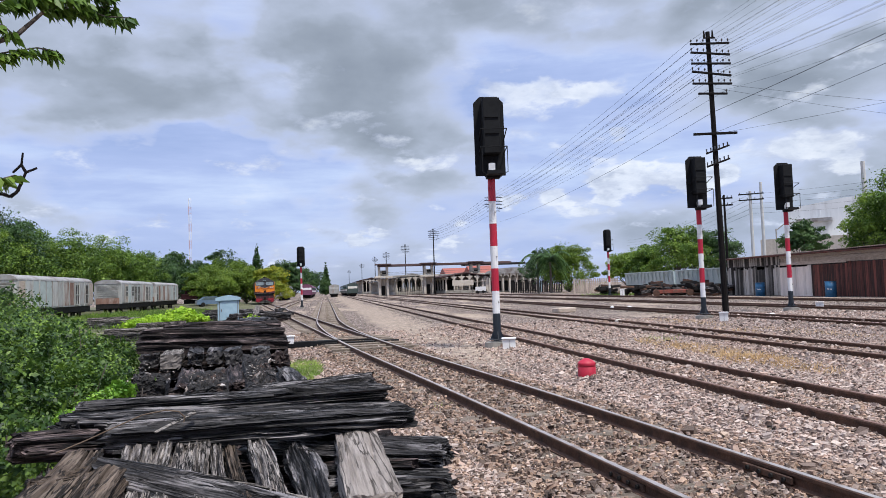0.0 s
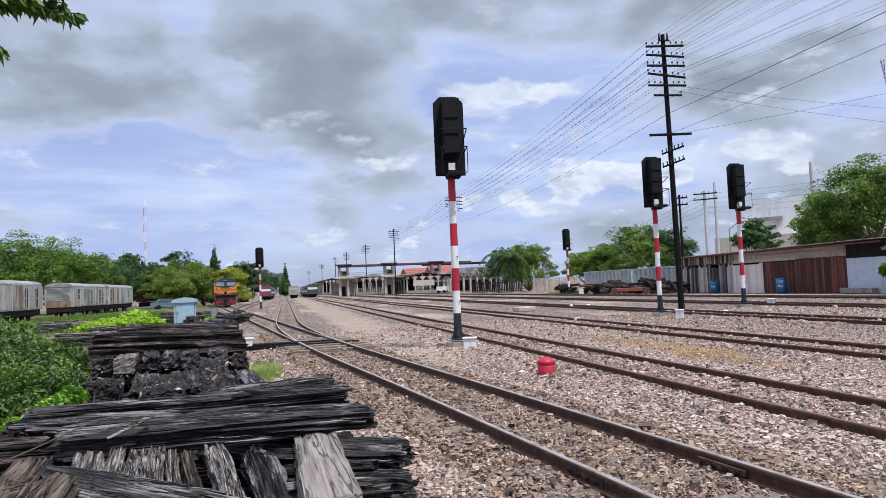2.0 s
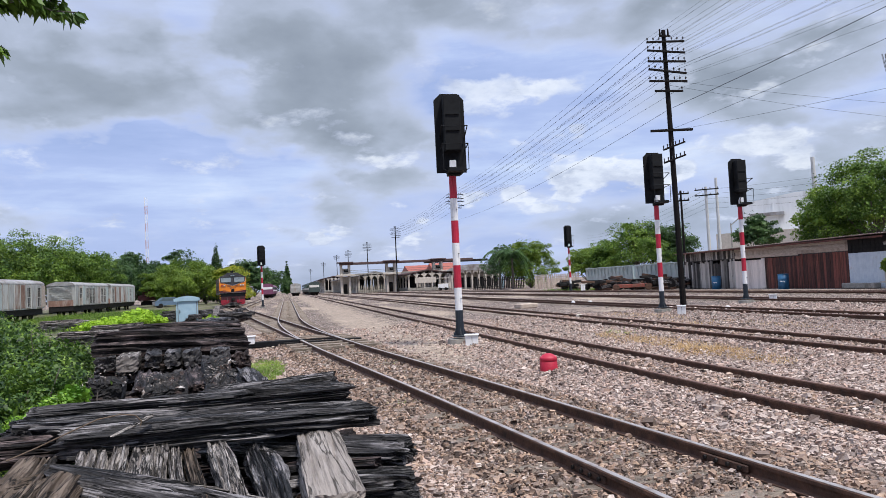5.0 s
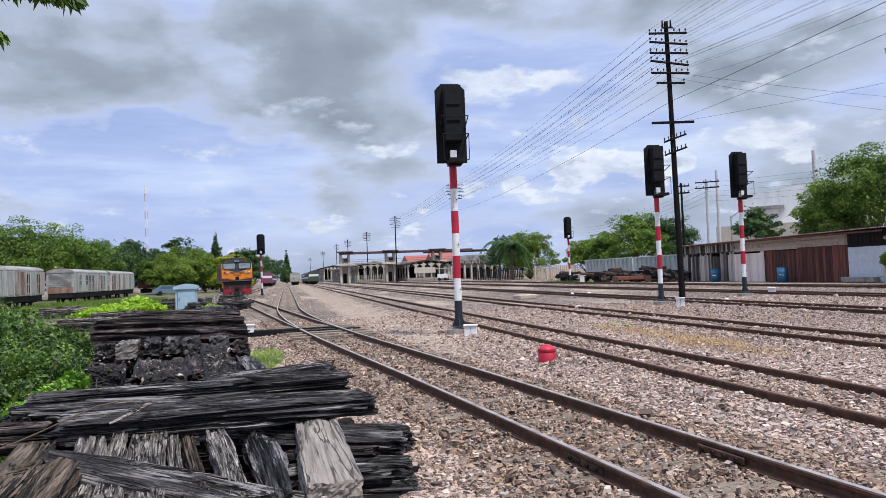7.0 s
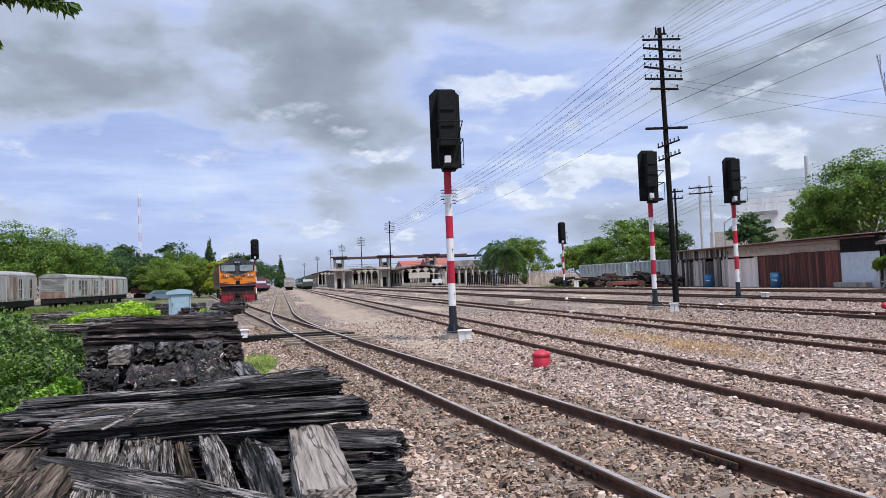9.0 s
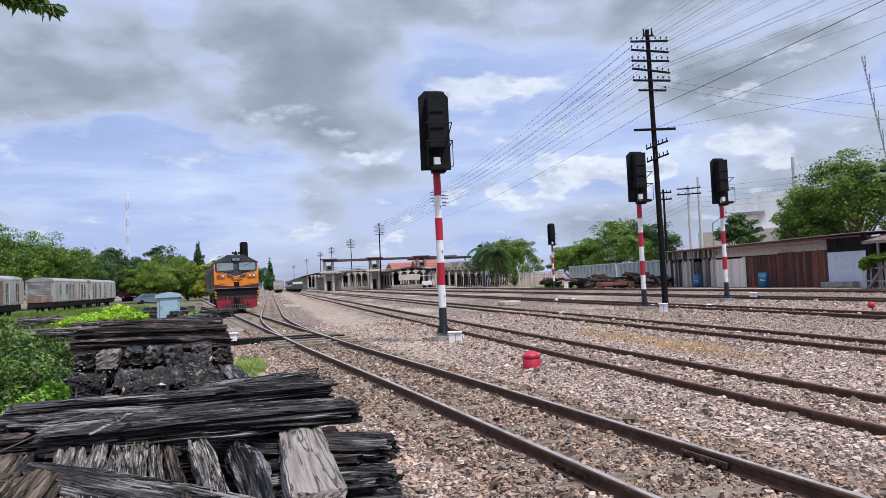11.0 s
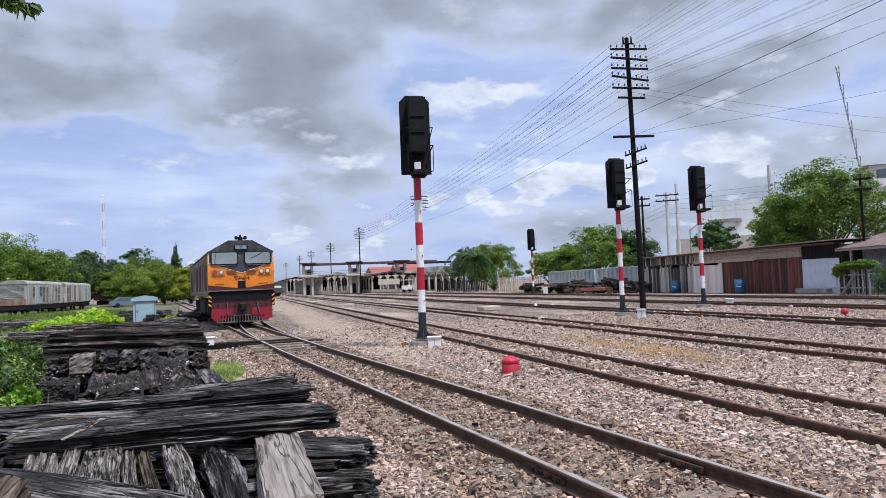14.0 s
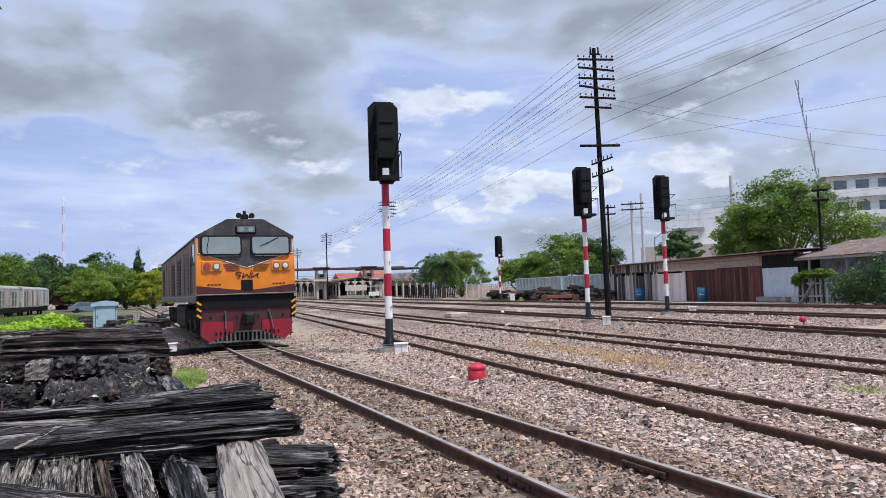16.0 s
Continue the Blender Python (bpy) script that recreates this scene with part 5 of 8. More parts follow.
def shrub(name, blobs, n, size, mat, seed, label, stems=True, long=1.5, sprays=False):
    """A bush: thin stems rising through clouds of small leaves."""
    rng = np.random.default_rng(seed)
    x0, y0 = np.mean([b[0] for b in blobs]), np.mean([b[1] for b in blobs])
    root = thing(name, pose(x0, y0, -0.15), label, name.replace("_", " "))
    local = [(b[0] - x0, b[1] - y0, b[2] + 0.15, *b[3:]) for b in blobs]
    if sprays:
        # leafy shoots that arch outwards and leave dark gaps between them
        k = n // 150
        base = crown_points(local, k, rng, 0.12)
        mid = np.array(local)[:, :3].mean(0)
        out = base - mid
        out /= np.linalg.norm(out, axis=1, keepdims=True) + 1e-6
        way = out + np.stack([rng.normal(0, 0.5, k), rng.normal(0, 0.5, k), rng.normal(0.75, 0.45, k)], -1)
        way *= (rng.uniform(0.15, 0.55, k) / np.linalg.norm(way, axis=1))[:, None]
        u = rng.uniform(0, 1, (k, 130, 1))
        pts = base[:, None] + way[:, None] * u + np.array([0, 0, -0.16]) * u ** 2 * (0.5 + rng.uniform(0, 1, (k, 1, 1))) + rng.normal(0, 0.024, (k, 130, 3))
        pts = np.concatenate([pts.reshape(-1, 3), crown_points(local, n // 22, rng, 0.1)])
    else:
        pts = crown_points(local, n, rng, 0.25)
    pts = pts[pts[:, 2] > 0.0]
    if stems:
        for b in local:
            for _ in range(4):
                bm = B()
                e = np.array(b[:3]) + rng.normal(size=3) * np.array(b[3:]) * 0.5
                rod(bm, (b[0] * 0.8 + rng.normal() * 0.1, b[1] * 0.8 + rng.normal() * 0.1, 0), e, 0.009, 0.004, 5)
                part("stem", bm, M_BARK, root)
    c = new("foliage", quads_mesh("foliage", leaves(pts, size, rng, long), mat))
    c.parent = root
    return root


def blades(name, areas, mat, seed, label, height, kind="stuff"):
    """Tufts of thin grass blades over ellipses (x, y, z, rx, ry, count)."""
    rng = np.random.default_rng(seed)
    out = []
    for x, y, z, rx, ry, n in areas:
        a, r = rng.uniform(0, 6.28, n), np.sqrt(rng.uniform(0, 1, n))
        p = np.stack([x + rx * r * np.cos(a), y + ry * r * np.sin(a), np.full(n, z)], -1)
        h = height * rng.lognormal(0, 0.35, n)
        t = np.stack([rng.normal(0, 0.5, n), rng.normal(0, 0.5, n), np.ones(n)], -1) * h[:, None]
        w = np.stack([rng.normal(size=n), rng.normal(size=n), np.zeros(n)], -1)
        w *= 0.004 / np.linalg.norm(w, axis=1, keepdims=True) * (1 + 0.05 * y)
        out.append(np.stack([p - w, p + w, p + t + w * 0.2, p + t - w * 0.2], 1))
    tagged(new(name, quads_mesh(name, np.concatenate(out), mat)), label, "grass", kind=kind)


LEAF_GRASS = leaf_material("young_grass", [(0.2, (0.16, 0.26, 0.05)), (0.5, (0.28, 0.40, 0.08)), (0.85, (0.42, 0.50, 0.14))])
M_STRAW = leaf_material("dry_straw", [(0.2, (0.42, 0.27, 0.12)), (0.5, (0.62, 0.42, 0.21)), (0.85, (0.72, 0.55, 0.32))])


def build_plants():
    palm(*polar(17.0, 114), -0.1, 7.6, 5)
    palm(*polar(18.0, 112), -0.1, 6.9, 6)
    near = [(-1.98, 4.6, 0.84, 0.34, 0.45, 0.40), (-2.2, 5.6, 0.74, 0.34, 0.5, 0.34), (-1.98, 6.4, 0.50, 0.36, 0.5, 0.28), (-1.62, 4.5, 0.60, 0.26, 0.36, 0.20), (-2.42, 5.1, 1.14, 0.30, 0.4, 0.40), (-2.7, 6.3, 0.62, 0.5, 0.7, 0.36), (-2.1, 5.2, 0.3, 0.6, 0.9, 0.5), (-1.72, 5.6, 0.42, 0.4, 0.7, 0.22), (-2.5, 5.0, 1.35, 0.22, 0.3, 0.22), (-1.5, 3.35, 0.32, 0.26, 0.5, 0.28), (-1.62, 3.9, 0.55, 0.2, 0.4, 0.22)]
    shrub("shrub", near, 72000, 0.0185, LEAF_SHRUB, 7, "dense green small-leaved shrub growing over the timber", long=1.7, sprays=True)
    shrub("shrub", [(-1.25, 4.50, 0.83, 0.09, 0.10, 0.06), (-1.33, 4.35, 0.78, 0.09, 0.10, 0.06), (-1.40, 4.20, 0.75, 0.09, 0.10, 0.06), (-1.23, 4.60, 0.85, 0.09, 0.10, 0.06), (-1.29, 4.40, 0.81, 0.09, 0.10, 0.06)], 1500, 0.019, LEAF_FRESH, 8, "fresh lime-green creeper on the timber stack")
    shrub("shrub", [(-3.4, 8.6, 0.35, 0.8, 0.9, 0.4), (-2.9, 9.8, 0.3, 0.6, 0.7, 0.35), (-4.6, 10.5, 0.4, 1.0, 1.0, 0.5), (-3.9, 13.0, 0.3, 1.0, 1.0, 0.45), (-2.7, 8.4, 0.45, 0.3, 0.6, 0.3), (-3.3, 11.2, 0.5, 0.6, 0.8, 0.3)], 20000, 0.035, LEAF_SHRUB, 9, "green scrub beside the timber stacks")
    shrub("shrub", [(-7.5, 34, 0.30, 0.9, 1.0, 0.30), (-6.5, 34.4, 0.44, 0.8, 1.0, 0.40), (-8.3, 34.5, 0.14, 0.7, 1.0, 0.22), (-5.9, 35, 0.26, 0.5, 0.8, 0.30)], 11000, 0.075, LEAF_LIME, 10, "bright lime-green creeping plant on the ground", False)
    shrub("shrub", [(-3.6, 36.5, 0.1, 0.4, 0.4, 0.3), (-9.6, 40, 0.0, 1.2, 1.2, 0.3)], 2500, 0.07, LEAF_LIME, 12, "low bright green weed beside the metal cabinet", False)
    shrub("shrub", [(-9.5, 24, 0.5, 1.8, 2.0, 0.75), (-7.0, 19, 0.4, 1.2, 1.5, 0.6), (-12.5, 28, 0.8, 2.2, 2.0, 1.0), (-5.4, 16.0, 0.4, 0.9, 1.2, 0.55), (-16, 36, 0.8, 3, 3, 1.2)], 30000, 0.06, LEAF_SHRUB, 13, "rough green scrub before the old wagons")
    # by the huts
    shrub("shrub", [(30.2, 27.4, 0.8, 0.9, 1.2, 0.9), (30.4, 25.6, 1.0, 1.5, 1.6, 1.2), (29.8, 23.4, 0.9, 1.5, 1.6, 1.1), (31.0, 22.0, 1.4, 1.4, 1.5, 1.5)], 24000, 0.07, LEAF_DARK, 14, "thick green bush before the huts")
    shrub("climber", [(31.5, 31.6, 1.5, 0.4, 0.6, 0.22), (31.4, 30.4, 1.55, 0.4, 0.8, 0.22), (31.4, 32.2, 1.2, 0.25, 0.3, 0.35)], 5000, 0.065, LEAF_OLIVE, 15, "leafy climber spilling over a low fence")
    blades("dry_grass", [(8.1, 16.0, -0.11, 0.7, 1.3, 1300), (7.9, 13.4, -0.11, 0.55, 1.9, 3000), (7.6, 11.9, -0.11, 0.6, 1.0, 1700), (7.55, 10.4, -0.11, 0.4, 0.8, 500), (7.9, 14.6, -0.11, 0.9, 0.6, 400), (10.9, 18.2, -0.1, 0.8, 1.2, 400), (12.3, 23.2, -0.1, 0.6, 3.0, 400), (12.5, 17, -0.1, 0.5, 2.5, 250)], M_STRAW, 21, "dry straw-coloured grass between the tracks", 0.048)
    blades("green_grass", [(-0.5, 14.6, -0.19, 0.4, 2.0, 4200), (7.9, 7.1, -0.11, 0.35, 0.4, 350), (10.3, 11.0, -0.11, 0.3, 0.25, 160), (2.72, 6.15, -0.17, 0.035, 0.035, 26), (1.35, 9.1, -0.18, 0.12, 0.25, 40), (2.0, 14.3, -0.18, 0.2, 0.8, 60), (8.3, 16.8, -0.11, 0.4, 0.6, 300)], LEAF_GRASS, 22, "small tufts of bright green grass in the ballast", 0.06)
    blades("scrub_grass", [(-9.0, 45, -0.2, 4.0, 9.0, 1800), (-15, 58, -0.2, 7, 14, 4500), (-13, 44, -0.2, 6, 8, 2200), (-5.5, 25, -0.2, 2.5, 6, 1000), (30, 72, -0.1, 3.0, 4.0, 900), (-17, 72, -0.2, 6, 12, 9000), (-24, 50, -0.2, 5, 10, 5000)], LEAF, 23, "rough green grass at the yard's edge", 0.22)


build_plants()


def overhang():
    """A leafy twig that hangs into the view from above, and a bare one below it."""
    rng = np.random.default_rng(31)
    root = thing("tree", pose(-1.6, 2.75, 2.5), "tree with a leafy branch hanging overhead by the timber", "tree")
    bm = B()
    rod(bm, (-2.6, -1.6, -2.8), (-2.4, -1.5, 2.6), 0.16, 0.11, 12)
    part("trunk", bm, M_BARK, root)
    bm = B()
    rod(bm, (-2.42, -1.5, 2.0), (-0.35, -0.1, 1.6), 0.06, 0.022, 8)
    part("limb", bm, M_BARK, root)
    bm = B()
    at = lambda q: Vector(q) - Vector((-1.6, 2.75, 2.5))
    for a, b, r0, r1 in (((-1.95, 2.65, 4.1), (-1.42, 2.68, 2.2), 0.022, 0.016), ((-1.42, 2.68, 2.2), (-1.1, 2.79, 2.38), 0.016, 0.010), ((-1.1, 2.79, 2.38), (-1.01, 2.82, 2.49), 0.009, 0.006)):
        rod(bm, at(a), at(b), r0, r1, 6)
    fronds = (((-1.01, 2.82, 2.49), (-0.89, 2.86, 2.515), (-0.82, 2.89, 2.495), (-0.74, 2.91, 2.50)), ((-1.03, 2.82, 2.50), (-0.93, 2.9, 2.535), (-0.80, 2.92, 2.545)), ((-1.42, 2.68, 2.22), (-1.14, 2.77, 2.305), (-1.04, 2.81, 2.34), (-0.975, 2.84, 2.335)), ((-1.2, 2.7, 2.44), (-1.10, 2.80, 2.52), (-0.99, 2.84, 2.55)), ((-1.2, 2.7, 2.42), (-1.13, 2.75, 2.40), (-1.10, 2.76, 2.37)), ((-1.1, 2.79, 2.54), (-0.95, 2.84, 2.57), (-0.79, 2.9, 2.585)), ((-1.25, 2.7, 2.47), (-1.14, 2.77, 2.50), (-1.08, 2.80, 2.50)), ((-1.05, 2.75, 2.52), (-0.92, 2.80, 2.53), (-0.85, 2.82, 2.51)), ((-1.22, 2.72, 1.83), (-1.14, 2.77, 1.845), (-1.11, 2.79, 1.86)))
    v = []
    for line in fronds:
        for a, b in zip(line, line[1:]):
            a, b = at(a), at(b)
            rod(bm, a, b, 0.0032, 0.0026, 5)
            along = np.array((b - a).normalized())
            side = np.cross(along, (0, 0, 1))
            for k in range(max(4, int((b - a).length / 0.0030))):
                p = np.array(a.lerp(b, rng.uniform(0, 1.03))) + rng.normal(0, 0.004, 3)
                d = along * rng.uniform(0.1, 0.7) + side * rng.choice((-1, 1)) * rng.uniform(0.1, 0.9) + np.array([0, 0, -0.75]) + rng.normal(0, 0.2, 3)
                d /= np.linalg.norm(d)
                w = np.cross(d, rng.normal(size=3))
                w /= np.linalg.norm(w)
                n, h = rng.uniform(0.04, 0.075), rng.uniform(0.009, 0.014)
                v.append([p, p + d * n * 0.4 + w * h, p + d * n, p + d * n * 0.4 - w * h])
    part("twigs", bm, M_BARK, root)
    f = new("foliage", quads_mesh("foliage", np.array(v), LEAF))
    f.parent = root
    twig = thing("dead_twig", pose(-1.1, 2.79, 1.8), "bare dark forked twig", "twig")
    bm = B()
    tip = lambda q: Vector(q) - Vector((-1.1, 2.79, 1.8))
    for a, b, r in (((-1.4, 2.69, -0.2), (-1.4, 2.69, 1.78), 0.013), ((-1.4, 2.69, 1.78), (-1.14, 2.77, 1.79), 0.008), ((-1.14, 2.77, 1.79), (-1.12, 2.78, 1.78), 0.007), ((-1.12, 2.78, 1.78), (-1.10, 2.79, 1.80), 0.007), ((-1.10, 2.79, 1.80), (-1.075, 2.80, 1.872), 0.006), ((-1.075, 2.80, 1.872), (-1.09, 2.80, 1.90), 0.006), ((-1.09, 2.80, 1.90), (-1.115, 2.79, 1.87), 0.005), ((-1.09, 2.80, 1.90), (-1.085, 2.80, 1.945), 0.0045), ((-1.075, 2.80, 1.872), (-1.04, 2.81, 1.89), 0.005)):
        rod(bm, tip(a), tip(b), r, r * 0.8, 6)
    part("stem", bm, M_POLE, twig)


overhang()

# ---------------------------------------------------------------- the diesel locomotive
M_ORANGE = material("sun_faded_orange_paint", [(0.3, (0.60, 0.165, 0.006)), (0.7, (0.76, 0.235, 0.010))], 3, 0.42, stain=(0.45, 0.15, 0.03), stain_scale=1.6, stain_at=(0.58, 0.8), bump=0.08, coat=0.2)
M_GREYCAB = material("dark_grey_cab_paint", two((0.02, 0.02, 0.026), (0.042, 0.041, 0.048)), 3, 0.5, bump=0.1, stain=(0.09, 0.085, 0.085), stain_scale=2)
M_MAROON = material("dark_maroon_paint", two((0.045, 0.007, 0.011), (0.085, 0.012, 0.018)), 4, 0.55, bump=0.15, stain=(0.05, 0.02, 0.02), stain_scale=3)
M_CRIMSON = material("crimson_buffer_paint", two((0.20, 0.005, 0.017), (0.31, 0.008, 0.026)), 4, 0.5, bump=0.1, stain=(0.16, 0.015, 0.025), stain_scale=3)
M_LOCOSIDE = material("weathered_brown_side_paint", [(0.3, (0.10, 0.06, 0.05)), (0.55, (0.19, 0.125, 0.10)), (0.75, (0.29, 0.20, 0.16))], 3, 0.55, stretch=(1, 1, 0.35), bump=0.15, stain=(0.07, 0.045, 0.04), stain_scale=1.4)
M_LAMP = material("lamp_glass", two((0.55, 0.53, 0.48), (0.72, 0.70, 0.64)), 4, 0.15, bump=0, coat=0.5)
M_REDLAMP = material("red_lamp_glass", two((0.36, 0.01, 0.015), (0.5, 0.02, 0.02)), 4, 0.15, bump=0, coat=0.5)
M_YELLOWBAR = material("amber_stripe_paint", two((0.62, 0.26, 0.02), (0.75, 0.34, 0.03)), 4, 0.5, bump=0.1)
M_STEEL = material("dirty_grey_steel", two((0.09, 0.085, 0.08), (0.2, 0.19, 0.18)), 5, 0.55, 0.4, bump=0.3)
M_PALE = material("off_white_line_paint", two((0.6, 0.58, 0.54), (0.74, 0.72, 0.68)), 4, 0.5, bump=0.1)


M_SCREEN = material("grey_tinted_windscreen", two((0.16, 0.20, 0.215), (0.24, 0.285, 0.30)), 1.4, 0.1, bump=0.0, coat=0.5)


def rounded(w, h, r):
    """A rectangle with rounded corners, as an outline (x, z)."""
    out = []
    for cx, cz, a0 in ((1, 1, 0), (-1, 1, 90), (-1, -1, 180), (1, -1, 270)):
        for k in range(4):
            a = radians(a0 + 30 * k)
            out.append((cx * (w / 2 - r) + r * math.cos(a), cz * (h / 2 - r) + r * math.sin(a)))
    return out


def locomotive():
    """Faces -y; the origin lies on the rails under its front."""
    root = thing("locomotive", pose(0, 0, 0), "orange, grey and maroon diesel locomotive coming along the track", "locomotive")

    def p(name, bm, mat, parent=None, label="", smooth=False):
        return part(name, bm, mat, parent or root, label, smooth)

    n = 17.6
    wall, eave, top, flat = 1.37, 3.06, 3.60, 0.52
    # carbody behind the cab face
    bm = B()
    prism(bm, [(-wall, 1.42), (wall, 1.42), (wall, eave), (-wall, eave)], 0.30, n)
    body = p("body", bm, M_LOCOSIDE, None, "weathered brown panelled side")
    bm = B()
    prism(bm, [(-wall - 0.04, eave), (wall + 0.04, eave), (wall + 0.04, eave + 0.05), (flat, top), (-flat, top), (-wall - 0.04, eave + 0.05)], 0.12, n)
    p("roof", bm, M_GREYCAB, None, "dark grey sloping roof")
    # the cab face, a little raked above the lamps
    bm = B()
    prism(bm, [(0.04, 1.46), (0.04, 2.25), (0.12, eave), (0.32, eave), (0.32, 1.46)], -1.40, 1.40, "x")
    cab = p("cab_face", bm, M_ORANGE, None, "orange cab front")
    bm = B()
    rake = math.degrees(math.atan(0.08 / 0.81))
    # grey mask with a pointed lower edge
    pts = [(-1.33, 3.055), (-1.33, 2.62), (-1.12, 2.56), (0.0, 2.20), (1.12, 2.56), (1.33, 2.62), (1.33, 3.055)]
    def on_face(x, z, out=0.0):
        y = 0.04 + max(0.0, (z - 2.25)) * 0.08 / 0.81
        return (x, y - out, z)
    f = [bm.verts.new(on_face(x, z, 0.012)) for x, z in pts]
    b = [bm.verts.new(on_face(x, z, -0.02)) for x, z in pts]
    bm.faces.new(f)
    bm.faces.new(b[::-1])
    for k in range(len(pts)):
        bm.faces.new((f[k], b[k], b[(k + 1) % len(pts)], f[(k + 1) % len(pts)]))
    p("window_mask", bm, M_GREYCAB, cab, "dark grey pointed mask round the windows")
    bm = B()
    for s in (-1, 1):
        for (xa, za), (xb, zb) in (((1.36, 2.62), (1.10, 2.545)), ((1.10, 2.545), (0.0, 2.19))):
            a, c = Vector(on_face(s * xa, za, 0.016)), Vector(on_face(s * xb, zb, 0.016))
            rod(bm, a, c, 0.010, seg=5)
        rod(bm, on_face(s * 1.36, 2.62, 0.014), on_face(s * 1.36, 3.05, 0.014), 0.009, seg=5)
    p("white_line", bm, M_PALE, cab, "thin off-white line along the mask")
    # roof front wall
    bm = B()
    prism(bm, [(-wall - 0.03, eave), (wall + 0.03, eave), (flat, top - 0.01), (-flat, top - 0.01)], 0.09, 0.16)
    front = p("roof_front", bm, M_GREYCAB, None, "dark grey roof front")
    bm = B()
    box(bm, (0, 0.07, 3.29), (0.60, 0.1, 0.25), bevel=0.045)
    lampbox = p("headlight_box", bm, M_BLACK, front)
    for s in (-1, 1):
        bm = B()
        rod(bm, (s * 0.13, 0.03, 3.29), (s * 0.13, 0.004, 3.29), 0.075, seg=14)
        p("headlight", bm, M_SCREEN, lampbox, "clear headlight lens")
    bm = B()
    box(bm, (0, 0.016, 3.29), (0.50, 0.012, 0.17), bevel=0.004)
    p("headlight_glass", bm, M_GLASS, lampbox)
    # windscreens with rubber frames and wipers
    for s in (-1, 1):
        x0 = s * 0.70
        bm = B()
        prism(bm, rounded(1.18, 0.58, 0.10), -0.025, 0.025)
        fr = p("windscreen_frame", bm, M_BLACK, cab)
        fr.matrix_basis = pose(x0, 0.05, 2.755, -5.6) @ Matrix.Diagonal((0.97, 1, 0.94, 1))
        bm = B()
        prism(bm, rounded(1.09, 0.49, 0.07), -0.034, -0.012)
        p("windscreen", bm, M_SCREEN, fr, "tinted windscreen")
        bm = B()
        box(bm, (0, -0.03, -0.31), (0.98, 0.02, 0.016), bevel=0.003)
        p("windscreen_trim", bm, M_STEEL, fr)
        bm = B()
        a = (-0.35, -0.045, 0.24) if s < 0 else (0.25, -0.045, 0.24)
        b2 = (-0.42, -0.045, -0.1) if s < 0 else (-0.15, -0.045, 0.04)
        rod(bm, a, b2, 0.01, seg=5)
        rod(bm, b2, (b2[0] + 0.03, b2[1], b2[2] - 0.14) if s < 0 else (b2[0] - 0.16, b2[1], b2[2] - 0.05), 0.008, seg=5)
        p("wiper", bm, M_BLACK, fr)
        # lamp clusters
        bm = B()
        box(bm, (s * 0.98, 0.03, 2.24), (0.56, 0.06, 0.30), bevel=0.015)
        plate = p("lamp_plate", bm, M_ORANGE, cab)
        for k, dx in enumerate((0.13, -0.13)):
            x = s * (0.98 + dx)
            bm = B()
            rod(bm, (x, 0.01, 2.24), (x, -0.03, 2.24), 0.105, 0.105, 18)
            rim = p("lamp_rim", bm, M_STEEL, plate)
            bm = B()
            rod(bm, (x, -0.02, 2.24), (x, -0.038, 2.24), 0.082, 0.07, 18)
            p("marker_lamp" if k == 0 else "white_lamp", bm, M_REDLAMP if (k == 0 and s < 0) else M_LAMP, rim, "red lamp" if (k == 0 and s < 0) else "pale lamp")
        # louvres between lamp plates and the point
        for k in range(4):
            bm = B()
            box(bm, (s * (0.44 - 0.02 * k), 0.03, 2.29 - 0.055 * k), (0.44 - 0.02 * k, 0.03, 0.013), bevel=0.004)
            p("louvre_slat", bm, M_MAROON, cab)
        # running number as plain bars
        bm = B()
        for k in range(4):
            box(bm, (s * 0.92 - 0.15 + 0.10 * k, 0.036, 1.72), (0.07, 0.010, 0.04))
        p("number_bars", bm, M_MAROON, cab, "short dark bars where the number stands")
        # hazard stripes on the flanks of the front
        bm = B()
        box(bm, (s * 1.34, 0.03, 1.06), (0.13, 0.04, 0.56), 0, 0, s * 3, bevel=0.01)
        board = p("hazard_board", bm, M_BLACK, root)
        for k in range(3):
            bm = B()
            box(bm, (s * 1.34, 0.004, 0.88 + 0.17 * k), (0.15, 0.016, 0.055), 0, 0, -s * 35)
            p("hazard_stripe", bm, M_YELLOWBAR, board)
    bm = B()
    for x0, w, pts in ((-0.36, 0.17, ((1, 1), (0.1, 1), (0.1, 0.62), (0.9, 0.5), (0.9, 0), (0.5, 0))), (-0.13, 0.20, ((0, 0.9), (0, 0), (0.5, 0.7), (1, 0), (1, 1.35))), (0.12, 0.17, ((0, 0.95), (0, 0), (1, 0.8), (1, 0))), (0.33, 0.02, ((0, 0), (1, 0)))):
        for (ua, va), (ub, vb) in zip(pts, pts[1:]):
            rod(bm, (x0 + w * ua + 0.05 * va, 0.034, 1.90 + 0.15 * va), (x0 + w * ub + 0.05 * vb, 0.034, 1.90 + 0.15 * vb), 0.017, seg=5)
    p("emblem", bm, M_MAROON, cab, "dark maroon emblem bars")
    bm = B()
    box(bm, (0, 0.035, 1.69), (0.33, 0.05, 0.31), bevel=0.01)
    p("socket_box", bm, M_BLACK, cab, "black connector box")
    bm = B()
    g = [(-1.40, 1.46), (1.40, 1.46), (1.40, 1.70), (0.25, 1.56), (-0.25, 1.56), (-1.40, 1.70)]
    prism(bm, g, 0.022, 0.045)
    p("maroon_band", bm, M_MAROON, cab)
    # frame, buffer beam and plough
    bm = B()
